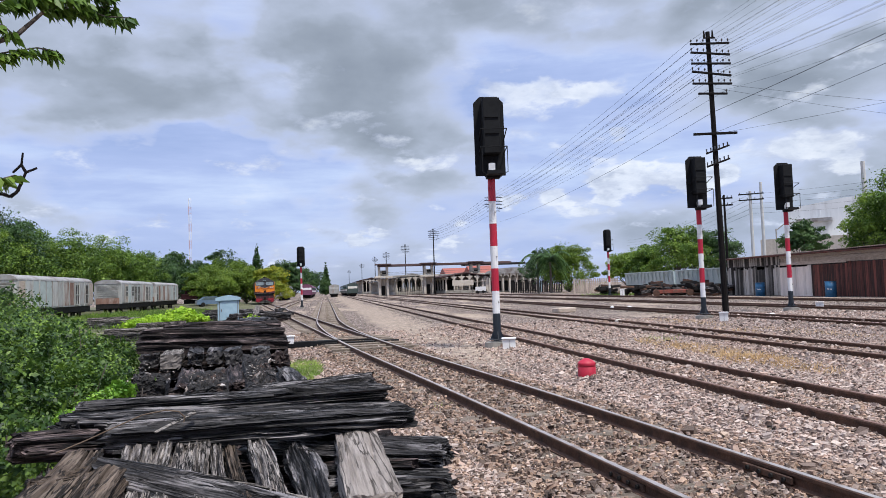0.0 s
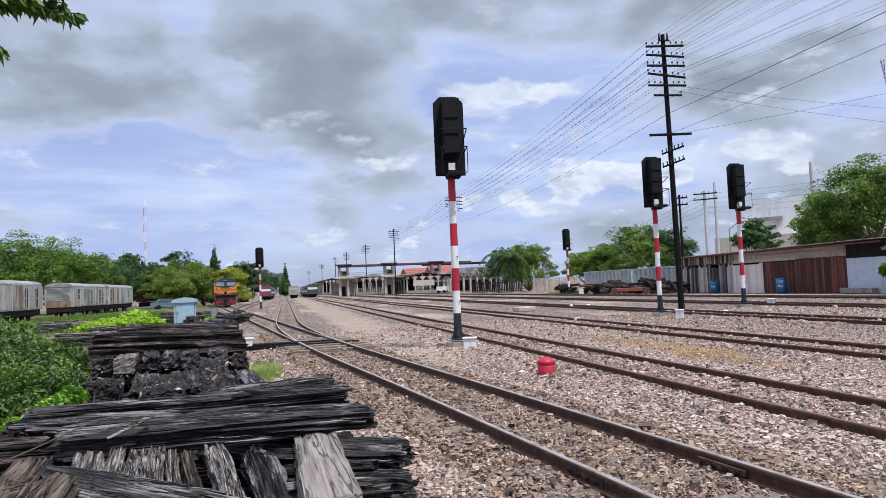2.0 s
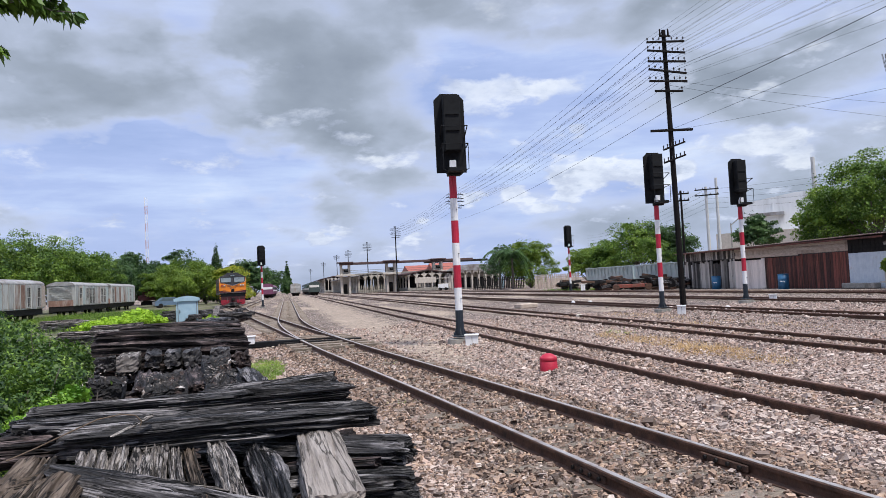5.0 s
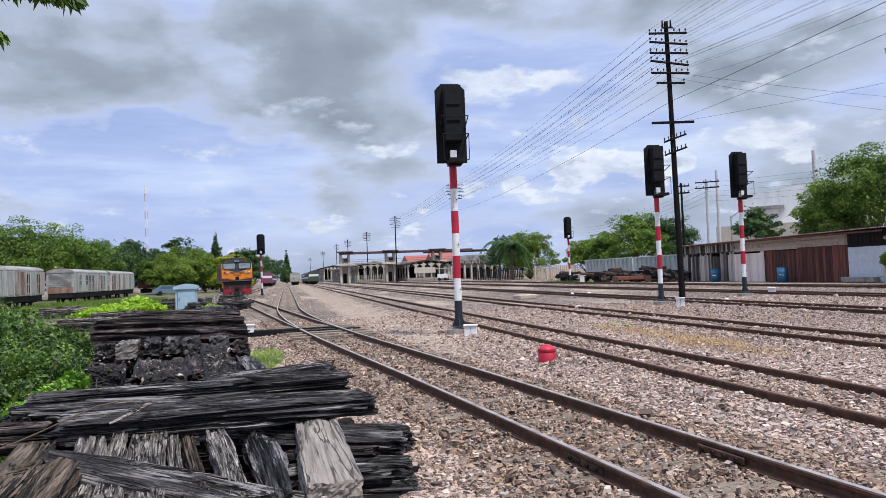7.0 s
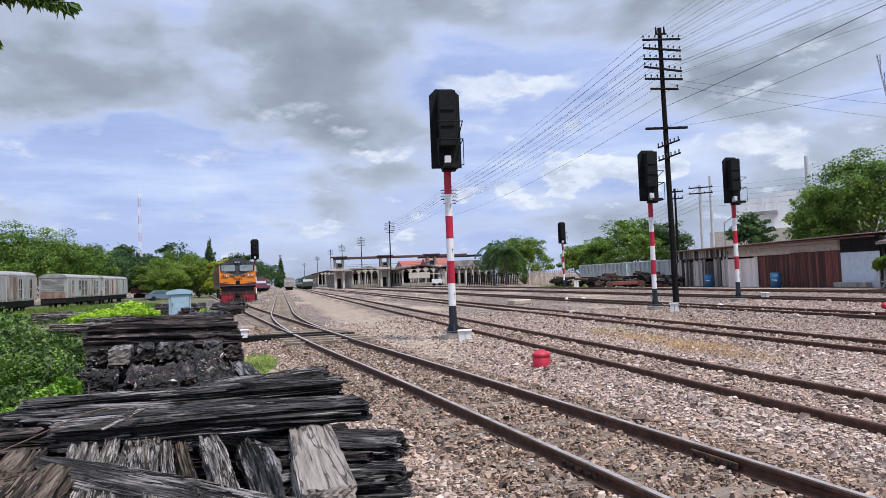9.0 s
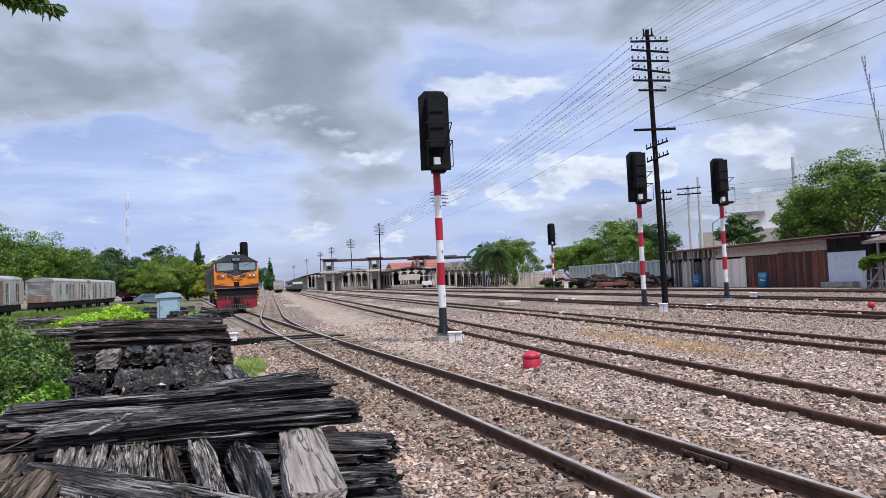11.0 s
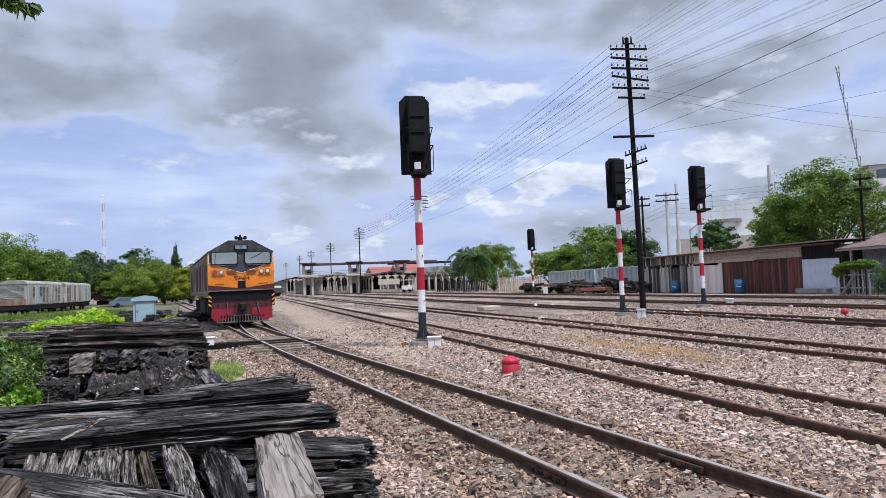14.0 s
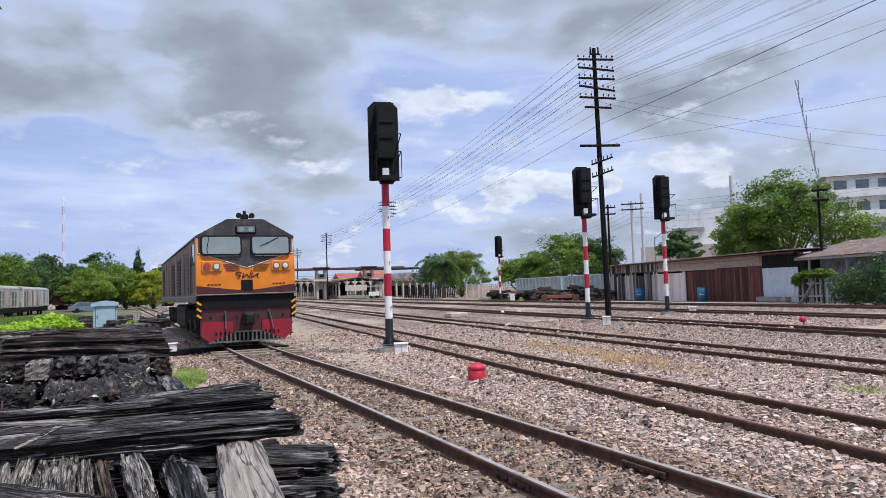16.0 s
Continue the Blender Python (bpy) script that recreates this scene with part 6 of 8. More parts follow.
    box(bm, (0, n / 2 + 0.2, 1.33), (2.78, n - 0.4, 0.18), bevel=0.02)
    p("frame", bm, M_STEEL, None, "grey steel frame")
    bm = B()
    box(bm, (0, -0.02, 1.44), (2.86, 0.1, 0.035), bevel=0.01)
    p("footplate_edge", bm, M_STEEL)
    # solid black block; its colour gives the shade of the recess above the beam
    bm = B()
    prism(bm, [(-1.37, 1.425), (1.37, 1.425), (1.30, 1.08), (-1.30, 1.08)], 0.01, 0.9)
    p("buffer_recess_shade", bm, M_BLACK)
    bm = B()
    prism(bm, [(-1.29, 1.08), (1.29, 1.08), (1.29, 0.36), (-1.29, 0.36)], 0.06, 0.30)
    beam = p("buffer_beam", bm, M_MAROON, None, "dark maroon buffer beam")
    for s in (-1, 1):
        bm = B()
        o = [(s * 0.40, 0.72), (s * 1.27, 0.72), (s * 1.29, 0.36), (s * 1.05, 0.18), (s * 0.66, 0.20), (s * 0.42, 0.42)]
        prism(bm, o, 0.03, 0.10)
        p("crimson_plate", bm, M_CRIMSON, beam, "bright crimson corner plate")
        bm = B()
        rod(bm, (s * 0.62, 0.0, 0.95), (s * (0.72 if s > 0 else 0.62), -0.03, 0.52), 0.022, seg=7)
        rod(bm, (s * 0.62, 0.06, 0.97), (s * 0.62, -0.01, 0.95), 0.03, seg=7)
        p("brake_hose", bm, M_STEEL, beam)
        for k in range(4):
            bm = B()
            box(bm, (s * (0.52 + 0.12 * k), 0.022, 0.40), (0.05, 0.012, 0.12 - 0.012 * k))
            p("plate_slot", bm, M_BLACK, beam)
        for k in range(3):
            bm = B()
            rod(bm, (s * (0.3 + 0.36 * k), 0.06, 0.84), (s * (0.3 + 0.36 * k), 0.035, 0.84), 0.035, seg=8)
            p("rivet", bm, M_DARK, beam)
    bm = B()
    box(bm, (0, -0.12, 0.78), (0.34, 0.36, 0.34), bevel=0.05)
    box(bm, (0, -0.30, 0.78), (0.22, 0.10, 0.26), bevel=0.03)
    p("coupler", bm, M_DARK, None, "black knuckle coupler")
    bm = B()
    for z0, z1, w0, w1 in ((0.16, 0.20, 1.12, 1.04), (0.42, 0.46, 0.38, 0.30)):
        prism(bm, [(-w0, z0), (w0, z0), (w1, z1), (-w1, z1)], -0.04, 0.02)
    p("plough_rail", bm, M_STEEL)
    for k in range(17):
        x = -0.96 + 0.12 * k
        h = min(0.26, 0.26 - max(0, abs(x) - 0.34) * 0.36)
        bm = B()
        box(bm, (x, -0.012, 0.18 + h / 2), (0.05, 0.03, max(h, 0.04)), bevel=0.006)
        p("plough_bar", bm, M_STEEL)
    bm = B()
    prism(bm, [(-1.0, 0.2), (1.0, 0.2), (0.36, 0.44), (-0.36, 0.44)], 0.02, 0.05)
    p("plough_back", bm, M_BLACK)
    # horns and roof gear
    bm = B()
    box(bm, (0.03, 0.5, top + 0.08), (0.2, 0.24, 0.2), bevel=0.03)
    rod(bm, (0.03, 0.45, top + 0.12), (0.03, 0.45, top + 0.27), 0.045, seg=8)
    p("horn_mount", bm, M_BLACK)
    for s in (-1, 1):
        bm = B()
        rod(bm, (0.03 + s * 0.15, 0.5, top + 0.1), (0.03 + s * 0.19, 0.28, top + 0.12), 0.035, 0.085, 12)
        p("horn", bm, M_BLACK, None, "black trumpet horn")
    bm = B()
    for k in range(4):
        box(bm, (0, 4.0 + 3.4 * k, top + 0.03), (0.9, 2.2, 0.12), bevel=0.03)
    p("roof_fan_box", bm, M_GREYCAB)
    # flank doors, louvres, windows, rails, on both sides
    for s in (-1, 1):
        for k, (y0, w, kind) in enumerate(((0.62, 0.62, "w"), (1.5, 0.75, "d"), (2.6, 1.1, "l"), (4.1, 1.2, "d"), (5.6, 1.2, "v"), (7.1, 1.2, "d"), (8.6, 1.3, "v"), (10.2, 1.2, "d"), (11.7, 1.3, "l"), (13.3, 1.2, "d"), (14.8, 1.3, "v"), (16.3, 1.0, "d"))):
            bm = B()
            if kind == "w":
                box(bm, (s * 1.372, y0 + 0.3, 2.62), (0.03, 0.6, 0.62), bevel=0.01)
                p("cab_window", bm, M_GLASS, body)
                continue
            h, zc = (1.45, 2.2) if kind != "v" else (1.3, 2.1)
            box(bm, (s * 1.375, y0 + w / 2, zc), (0.03, w * 0.9, h), bevel=0.008)
            door = p("side_door", bm, M_MAROON if kind == "v" else M_LOCOSIDE, body)
            if kind in "lv":
                for j in range(10):
                    bm = B()
                    box(bm, (s * 1.395, y0 + w / 2, zc - 0.55 + 0.12 * j), (0.03, w * 0.78, 0.035), 0, 0, s * 25)
                    p("louvre_slat", bm, M_DARK if kind == "v" else M_LOCOSIDE, door)
        bm = B()
        for j in range(3):
            rod(bm, (s * 1.42, 1.46 + 0.0 * j, 1.5), (s * 1.42, 1.46, 2.6), 0.016, seg=5)
        p("hand_rail", bm, M_STEEL, body)
        bm = B()
        for j in range(4):
            box(bm, (s * 1.33, 0.55, 0.32 + 0.28 * j), (0.12, 0.46, 0.03))
        box(bm, (s * 1.3, 0.34, 0.75), (0.03, 0.05, 1.0))
        box(bm, (s * 1.3, 0.78, 0.75), (0.03, 0.05, 1.0))
        p("cab_step", bm, M_DARK)
    bm = B()
    box(bm, (0, n / 2, 0.72), (2.3, 4.4, 0.8), bevel=0.08)
    p("fuel_tank", bm, M_DARK)
    wheels = []
    for y0 in (3.6, n - 3.6):
        for s in (-1, 1):
            bm = B()
            box(bm, (s * 0.98, y0, 0.66), (0.14, 4.4, 0.34), bevel=0.05)
            for k in (-1, 0, 1):
                box(bm, (s * 1.04, y0 + 1.6 * k, 0.52), (0.16, 0.4, 0.36), bevel=0.03)
                for j in (-1, 1):
                    rod(bm, (s * 1.05, y0 + 1.6 * k + 0.36 * j, 0.55), (s * 1.05, y0 + 1.6 * k + 0.36 * j, 0.98), 0.09, seg=8)
            p("bogie_frame", bm, M_DARK, None, "soot-dark bogie frame with springs")
        for k in (-1, 0, 1):
            ws = new("wheelset")
            ws.empty_display_size = 0.1
            ws.parent = root
            ws.matrix_basis = pose(0, y0 + 1.6 * k, 0.455)
            for s in (-1, 1):
                bm = B()
                rod(bm, (s * 0.50, 0, 0), (s * 0.62, 0, 0), 0.455, 0.455, 28)
                rod(bm, (s * 0.46, 0, 0), (s * 0.50, 0, 0), 0.485, 0.47, 28)
                p("wheel", bm, M_STEEL, ws)
            bm = B()
            rod(bm, (-0.5, 0, 0), (0.5, 0, 0), 0.08, seg=10)
            p("axle", bm, M_DARK, ws)
            wheels.append((ws, y0 + 1.6 * k))
    # the cab stands a little lower over its frame
    for o in root.children_recursive:
        if o.type == "MESH" and o.name.split(".")[0] not in ("windscreen", "windscreen_trim", "windscreen_frame", "wiper"):
            for v in o.data.vertices:
                if v.co.z > 1.46:
                    v.co.z = 1.46 + (v.co.z - 1.46) * 0.945
    # metre-gauge stock is narrow
    for o in root.children_recursive:
        if o.type == "MESH" and o.name.split(".")[0] not in ("wheel", "axle"):
            for v in o.data.vertices:
                v.co.x *= 0.93
            o.location.x *= 0.93
    return root, wheels


LOCO, WHEELS = locomotive()

# ---------------------------------------------------------------- sheds and huts beyond the tracks
M_PLANKGREY = material("grey_weathered_planks", two((0.04, 0.036, 0.034), (0.50, 0.46, 0.43)), 4, 0.9, stretch=(8, 8, 0.8), bump=0.6, vary=0.65)
M_PLANKPALE = material("pale_pinkish_planks", two((0.64, 0.55, 0.51), (0.82, 0.73, 0.68)), 4, 0.85, stretch=(8, 8, 0.8), bump=0.5, vary=0.08)
M_PLANKRED = material("red_brown_door_planks", two((0.02, 0.009, 0.008), (0.27, 0.078, 0.055)), 4, 0.8, stretch=(8, 8, 0.5), bump=0.5, vary=0.32, stain=(0.028, 0.016, 0.013), stain_scale=1.4, stain_at=(0.47, 0.62))
M_PLANKTAN = material("tan_board", two((0.32, 0.255, 0.21), (0.54, 0.45, 0.38)), 4, 0.9, stretch=(1, 1, 6), bump=0.5, vary=0.1)
M_TIN = material("pale_blue_corrugated_tin", two((0.52, 0.58, 0.66), (0.68, 0.73, 0.79)), 3, 0.5, 0.2, bump=0.2, stain=(0.30, 0.26, 0.24), stain_scale=1.5, stain_at=(0.6, 0.8))
M_ROOF = material("rusty_corrugated_roof", [(0.3, (0.08, 0.05, 0.045)), (0.55, (0.15, 0.105, 0.095)), (0.75, (0.26, 0.22, 0.21))], 2.2, 0.8, 0.0, bump=0.3, stain=(0.28, 0.24, 0.225), stain_scale=0.9, stain_at=(0.55, 0.75))
M_BLUE = material("faded_blue_drum_paint", two((0.015, 0.095, 0.20), (0.03, 0.14, 0.28)), 5, 0.5, bump=0.15, stain=(0.12, 0.09, 0.08), stain_scale=3, stain_at=(0.6, 0.75))


def corrugated(a, b, up, pitch, depth, thick=0.01):
    """A wavy sheet between the edge a-b and the same edge moved by up."""
    a, b, up = Vector(a), Vector(b), Vector(up)
    n = max(2, int((b - a).length / pitch * 4))
    out = (b - a).cross(up).normalized()
    bm = B()
    rows = []
    for k in range(n + 1):
        o = out * depth * math.sin(k * math.pi / 2)
        q = a.lerp(b, k / n) + o
        rows.append([bm.verts.new(v) for v in (q, q + up, q + up + out * thick, q + out * thick)])
    for p, q in zip(rows, rows[1:]):
        for k in range(4):
            bm.faces.new((p[k], p[(k + 1) % 4], q[(k + 1) % 4], q[k]))
    bm.faces.new(rows[0])
    bm.faces.new(rows[-1][::-1])
    return bm


def planks(root, x, y0, y1, z0, z1, w, mat, seed, gap=0.012, uneven=0.0, name="plank"):
    rng = random.Random(seed)
    n = max(1, round((y1 - y0) / w))
    w = (y1 - y0) / n
    bm = B()
    box(bm, (0, 0, 0.5), (0.03, w - gap, 1.0))
    me = mesh_of(bm, name, mat)
    for k in range(n):
        h = z1 - z0 - rng.uniform(0, uneven)
        o = new(name, me)
        o.parent = root
        o.matrix_basis = pose(x + rng.uniform(-0.012, 0.012), y0 + (k + 0.5) * w, z0 + rng.uniform(0, 0.04) * (uneven > 0), 0, rng.uniform(-0.4, 0.4) * (uneven > 0), 0) @ Matrix.Diagonal((1, 1, h, 1))


def build_shed():
    x, top = 33.3, 3.05
    root = thing("long_shed", pose(0, 0, -0.07), "long low timber shed with brown plank doors and rusty tin roof", "shed")
    bm = B()
    for y in (33.9, 55.2):
        box(bm, (x + 2.6, y, 1.4), (5.0, 0.1, 2.9))
    box(bm, (x + 5.1, 44.5, 1.4), (0.1, 21.3, 2.9))
    box(bm, (x + 0.06, 44.5, 2.6), (0.04, 21.2, 0.8))
    part("wall", bm, M_PLANKGREY, root)
    planks(root, x, 48.1, 55.1, -0.03, 2.25, 0.2, M_PLANKGREY, 1, 0.03, 0.35)
    planks(root, x + 0.03, 48.1, 55.1, 2.25, 2.95, 0.28, M_PLANKGREY, 2, 0.09, 0.1)
    planks(root, x, 45.0, 48.1, -0.03, 2.05, 0.26, M_PLANKPALE, 3)
    planks(root, x - 0.02, 44.6, 45.0, -0.03, 2.15, 0.2, M_PLANKPALE, 4, 0.02)
    planks(root, x, 41.0, 44.6, -0.03, 2.12, 0.2, M_PLANKRED, 5)
    planks(root, x - 0.015, 36.9, 40.8, -0.03, 2.2, 0.2, M_PLANKRED, 6)
    planks(root, x - 0.03, 40.8, 41.0, -0.03, 2.25, 0.2, M_PLANKRED, 7)
    for k, (y0, y1, z) in enumerate(((41.2, 48.0, 2.20), (37.0, 44.5, 2.45), (41.0, 48.0, 2.72), (37.0, 41.2, 2.74))):
        bm = B()
        box(bm, (x - 0.035 - 0.006 * k, (y0 + y1) / 2, z + 0.1), (0.03, y1 - y0, 0.24), bevel=0.004)
        part("board", bm, M_PLANKTAN, root)
    planks(root, x + 0.02, 36.9, 48.0, 2.25, 2.95, 0.22, M_PLANKTAN, 8, 0.015)
    part("tin_panel", corrugated((x - 0.02, 36.85, -0.03), (x - 0.02, 33.95, -0.03), (0, 0, 2.1), 0.26, 0.055), M_TIN, root, "pale blue corrugated tin panel")
    planks(root, x + 0.02, 33.95, 36.9, 2.08, 2.95, 0.3, M_DARK, 9, 0.03)
    part("roof", corrugated((x - 0.6, 55.6, 2.95), (x - 0.6, 33.6, 3.1), (6.0, 0, 0.12), 0.2, 0.03), M_ROOF, root, "rusty corrugated tin roof")
    bm = B()
    box(bm, (x - 0.56, 44.5, 2.92), (0.06, 21.6, 0.11), bevel=0.01)
    for y in (35, 38.5, 42, 45.5, 49, 52.5):
        box(bm, (x - 0.28, y, 2.92), (0.6, 0.07, 0.08))
    part("eaves_beam", bm, M_PLANKRED, root)
    bm = B()
    box(bm, (x - 0.55, 35.5, 0.08), (0.5, 2.4, 0.3), bevel=0.02)
    slab = part("concrete_block", bm, M_CONC)
    tagged(slab, "grey concrete block before the shed", "concrete block")
    for bx, by in ((32.35, 41.6), (32.6, 49.6)):
        d = thing("oil_drum", pose(bx, by, -0.1, 0, 0, 40), "blue steel oil drum before the shed", "oil drum", "oil drums")
        bm = B()
        rod(bm, (0, 0, 0), (0, 0, 1.02), 0.335, seg=20)
        part("drum_body", bm, M_BLUE, d, "", True)
        for z in (0.02, 0.34, 0.68, 1.0):
            bm = B()
            rod(bm, (0, 0, z - 0.015), (0, 0, z + 0.015), 0.352, seg=20)
            part("hoop", bm, M_BLUE, d)
        bm = B()
        for k in range(4):
            box(bm, (-0.337, -0.12 + 0.08 * k, 0.5 + 0.01 * k), (0.012, 0.05, 0.06))
        part("marking_bars", bm, M_WHITE, d, "pale bars of lettering")


def build_huts():
    root = thing("tin_hut", pose(0, 0, -0.07), "low hut with grey corrugated walls under a brown tin roof", "hut")
    x = 34.2
    part("wall", corrugated((x, 33.2, -0.03), (x, 22.0, -0.03), (0, 0, 2.6), 0.15, 0.02), material("grey_blue_tin", two((0.20, 0.23, 0.27), (0.33, 0.36, 0.40)), 3, 0.55, 0.2, bump=0.2, stain=(0.16, 0.12, 0.1), stain_scale=1.2), root)
    bm = B()
    box(bm, (x + 2.6, 33.2, 1.3), (5.0, 0.1, 2.6))
    box(bm, (x + 5.0, 27.5, 1.3), (0.1, 11.4, 2.6))
    part("back_wall", bm, M_PLANKGREY, root)
    part("roof", corrugated((x - 1.2, 34.0, 2.55), (x - 1.2, 20.0, 2.75), (4.2, 0, 1.0), 0.22, 0.035), M_ROOF, root, "brown corrugated tin roof")
    part("roof_back", corrugated((x + 3.0, 34.0, 3.55), (x + 3.0, 20.0, 3.75), (3.5, 0, -0.9), 0.22, 0.035), M_ROOF, root)
    bm = B()
    box(bm, (x - 1.1, 27.0, 2.5), (0.08, 14.0, 0.14), bevel=0.01)
    part("eaves_beam", bm, M_PLANKGREY, root)
    for k, y in enumerate((33.0, 30.4, 27.6, 24.6)):
        bm = B()
        box(bm, (x - 1.0, y, 1.22), (0.12, 0.12, 2.5), bevel=0.01)
        part("post", bm, M_PLANKGREY, root)
    fence = thing("slat_fence", pose(31.6, 29.2, -0.1), "low leaning fence of grey slats under a climber", "fence")
    for k in range(16):
        bm = B()
        box(bm, (0, 0, 0.7), (0.03, 0.1, 1.4), bevel=0.005)
        o = part("slat", bm, M_PLANKGREY, fence)
        o.matrix_basis = pose(0.02 * (k % 3), 0.24 * k - 0.3, 0, 0, 0, 0)
    bm = B()
    box(bm, (0.05, 1.6, 0.4), (0.05, 4.2, 0.08))
    box(bm, (0.05, 1.6, 1.1), (0.05, 4.2, 0.08))
    part("rail", bm, M_PLANKGREY, fence)
    bm = B()
    rod(bm, (-0.1, 2.9, 0.0), (-0.05, 1.9, 1.2), 0.09, seg=8)
    part("prop", bm, M_PLANKGREY, fence)


build_shed()
build_huts()


# ---------------------------------------------------------------- wagons
M_VAN = material("faded_grey_white_van_paint", [(0.3, (0.28, 0.285, 0.28)), (0.6, (0.42, 0.42, 0.405)), (0.8, (0.58, 0.56, 0.54))], 2.5, 0.7, stretch=(1, 1, 0.3), bump=0.2, stain=(0.26, 0.17, 0.13), stain_scale=1.8, stain_at=(0.52, 0.72), vary=0.12)
M_VANRUST = material("rusty_brown_van_panel", two((0.14, 0.07, 0.05), (0.28, 0.17, 0.13)), 3, 0.8, stretch=(1, 1, 0.4), bump=0.3, stain=(0.40, 0.36, 0.33), stain_scale=1.1)
M_GREYROOF = material("grey_sheet_roof", two((0.24, 0.24, 0.24), (0.36, 0.35, 0.35)), 2, 0.6, bump=0.2, stain=(0.16, 0.13, 0.12), stain_scale=0.6)
M_HOPPER = material("grey_green_hopper_paint", two((0.34, 0.39, 0.38), (0.46, 0.51, 0.50)), 2, 0.65, bump=0.15, stain=(0.22, 0.17, 0.14), stain_scale=1.1, stain_at=(0.58, 0.75))


def box_van(x, y0, n, turn=0.0):
    """An old covered van: ribbed sides with slid-back doors, slatted end, round roof."""
    root = thing("covered_wagon", pose(x, y0, -0.18, 0, 0, turn), "derelict grey-white covered goods wagon with rusty panels", "railway wagon", "old covered wagons")
    w, z0, z1 = 1.3, 1.05, 3.15
    bm = B()
    box(bm, (0, n / 2, (z0 + z1) / 2), (2 * w, n, z1 - z0))
    body = part("body", bm, M_VAN, root)
    bm = B()
    o = [(w * 1.03 * math.cos(radians(a)), z1 + 0.42 * math.sin(radians(a))) for a in range(0, 181, 15)]
    prism(bm, o, -0.08, n + 0.08)
    part("roof", bm, M_GREYROOF, root, "rounded grey weathered roof")
    k, y = 0, 0.15
    pick = random.Random(int(y0))
    while y < n - 0.8:
        wide = 1.25
        bm = B()
        box(bm, (w + 0.02, y + wide / 2, (z0 + z1) / 2), (0.05, wide * 0.86, (z1 - z0) * 0.9), bevel=0.01)
        p = part("side_panel", bm, pick.choice((M_VAN, M_VAN, M_VANRUST, M_VAN, M_PLANKTAN, M_HOPPER)), body)
        if pick.random() < 0.4:
            deep = pick.choice((1.0, 1.6))
            # dark board on the closed side: the shade inside an open door
            bm = B()
            box(bm, (w + 0.05, y + wide * 0.5, 2.85 - deep / 2), (0.03, wide * 0.6, deep), bevel=0.01)
            hole = part("opening_shade", bm, M_DARK, p)
            bm = B()
            for dy in (-0.31, 0.0, 0.31):
                box(bm, (w + 0.075, y + wide * (0.5 + dy), 2.85 - deep / 2), (0.03, 0.07, deep + 0.1))
            for zb in (2.88, 2.82 - deep / 2, 2.82 - deep):
                box(bm, (w + 0.09, y + wide * 0.5, zb), (0.03, wide * 0.68, 0.07))
            part("door_frame", bm, M_VAN, hole, "pale flaking door frame")
        bm = B()
        box(bm, (w + 0.04, y, (z0 + z1) / 2), (0.08, 0.09, z1 - z0), bevel=0.01)
        part("rib", bm, M_VAN, body)
        y += wide
        k += 1
    for j in range(12):
        bm = B()
        box(bm, (0, -0.03, 1.75 + 0.11 * j), (2.1, 0.06, 0.055), 0, 20)
        part("end_slat", bm, M_VAN, body)
    bm = B()
    box(bm, (0, -0.02, 1.35), (2.3, 0.06, 0.6), bevel=0.01)
    part("end_plate", bm, M_VANRUST, body)
    bm = B()
    box(bm, (0, n / 2, 0.80), (2.3, n, 0.5), bevel=0.02)
    part("underframe", bm, M_DARK, root)
    for yb in (2.0, n - 2.0):
        bm = B()
        box(bm, (0, yb, 0.6), (2.0, 2.4, 0.3), bevel=0.04)
        part("bogie", bm, M_DARK, root)
        for dy in (-0.8, 0.8):
            for s in (-1, 1):
                bm = B()
                rod(bm, (s * 0.5, yb + dy, 0.42), (s * 0.62, yb + dy, 0.42), 0.42, seg=18)
                part("wheel", bm, M_DARK, root)
    return root


def hopper(x, y0, n):
    root = thing("hopper_wagon", pose(x, y0, -0.1), "grey-green ribbed open hopper wagon", "railway wagon", "hopper wagons")
    bm = B()
    prism(bm, [(-1.3, 0.95), (1.3, 0.95), (1.35, 2.4), (1.25, 2.4), (1.2, 1.1), (-1.2, 1.1), (-1.25, 2.4), (-1.35, 2.4)], 0, n)
    body = part("body", bm, M_HOPPER, root)
    bm = B()
    box(bm, (-1.36, n / 2, 2.38), (0.16, n, 0.12), bevel=0.02)
    part("top_rail", bm, M_HOPPER, body)
    y = 0.2
    while y < n:
        bm = B()
        prism(bm, [(-1.3, 1.0), (-1.54, 2.31), (-1.35, 2.31)], y, y + 0.1)
        part("rib", bm, M_HOPPER, body)
        y += 0.95
    bm = B()
    box(bm, (0, n / 2, 0.8), (2.2, n, 0.3), bevel=0.03)
    for yb in (2, n - 2):
        box(bm, (0, yb, 0.55), (2.0, 2.6, 0.5), bevel=0.05)
    part("underframe", bm, M_DARK, root)


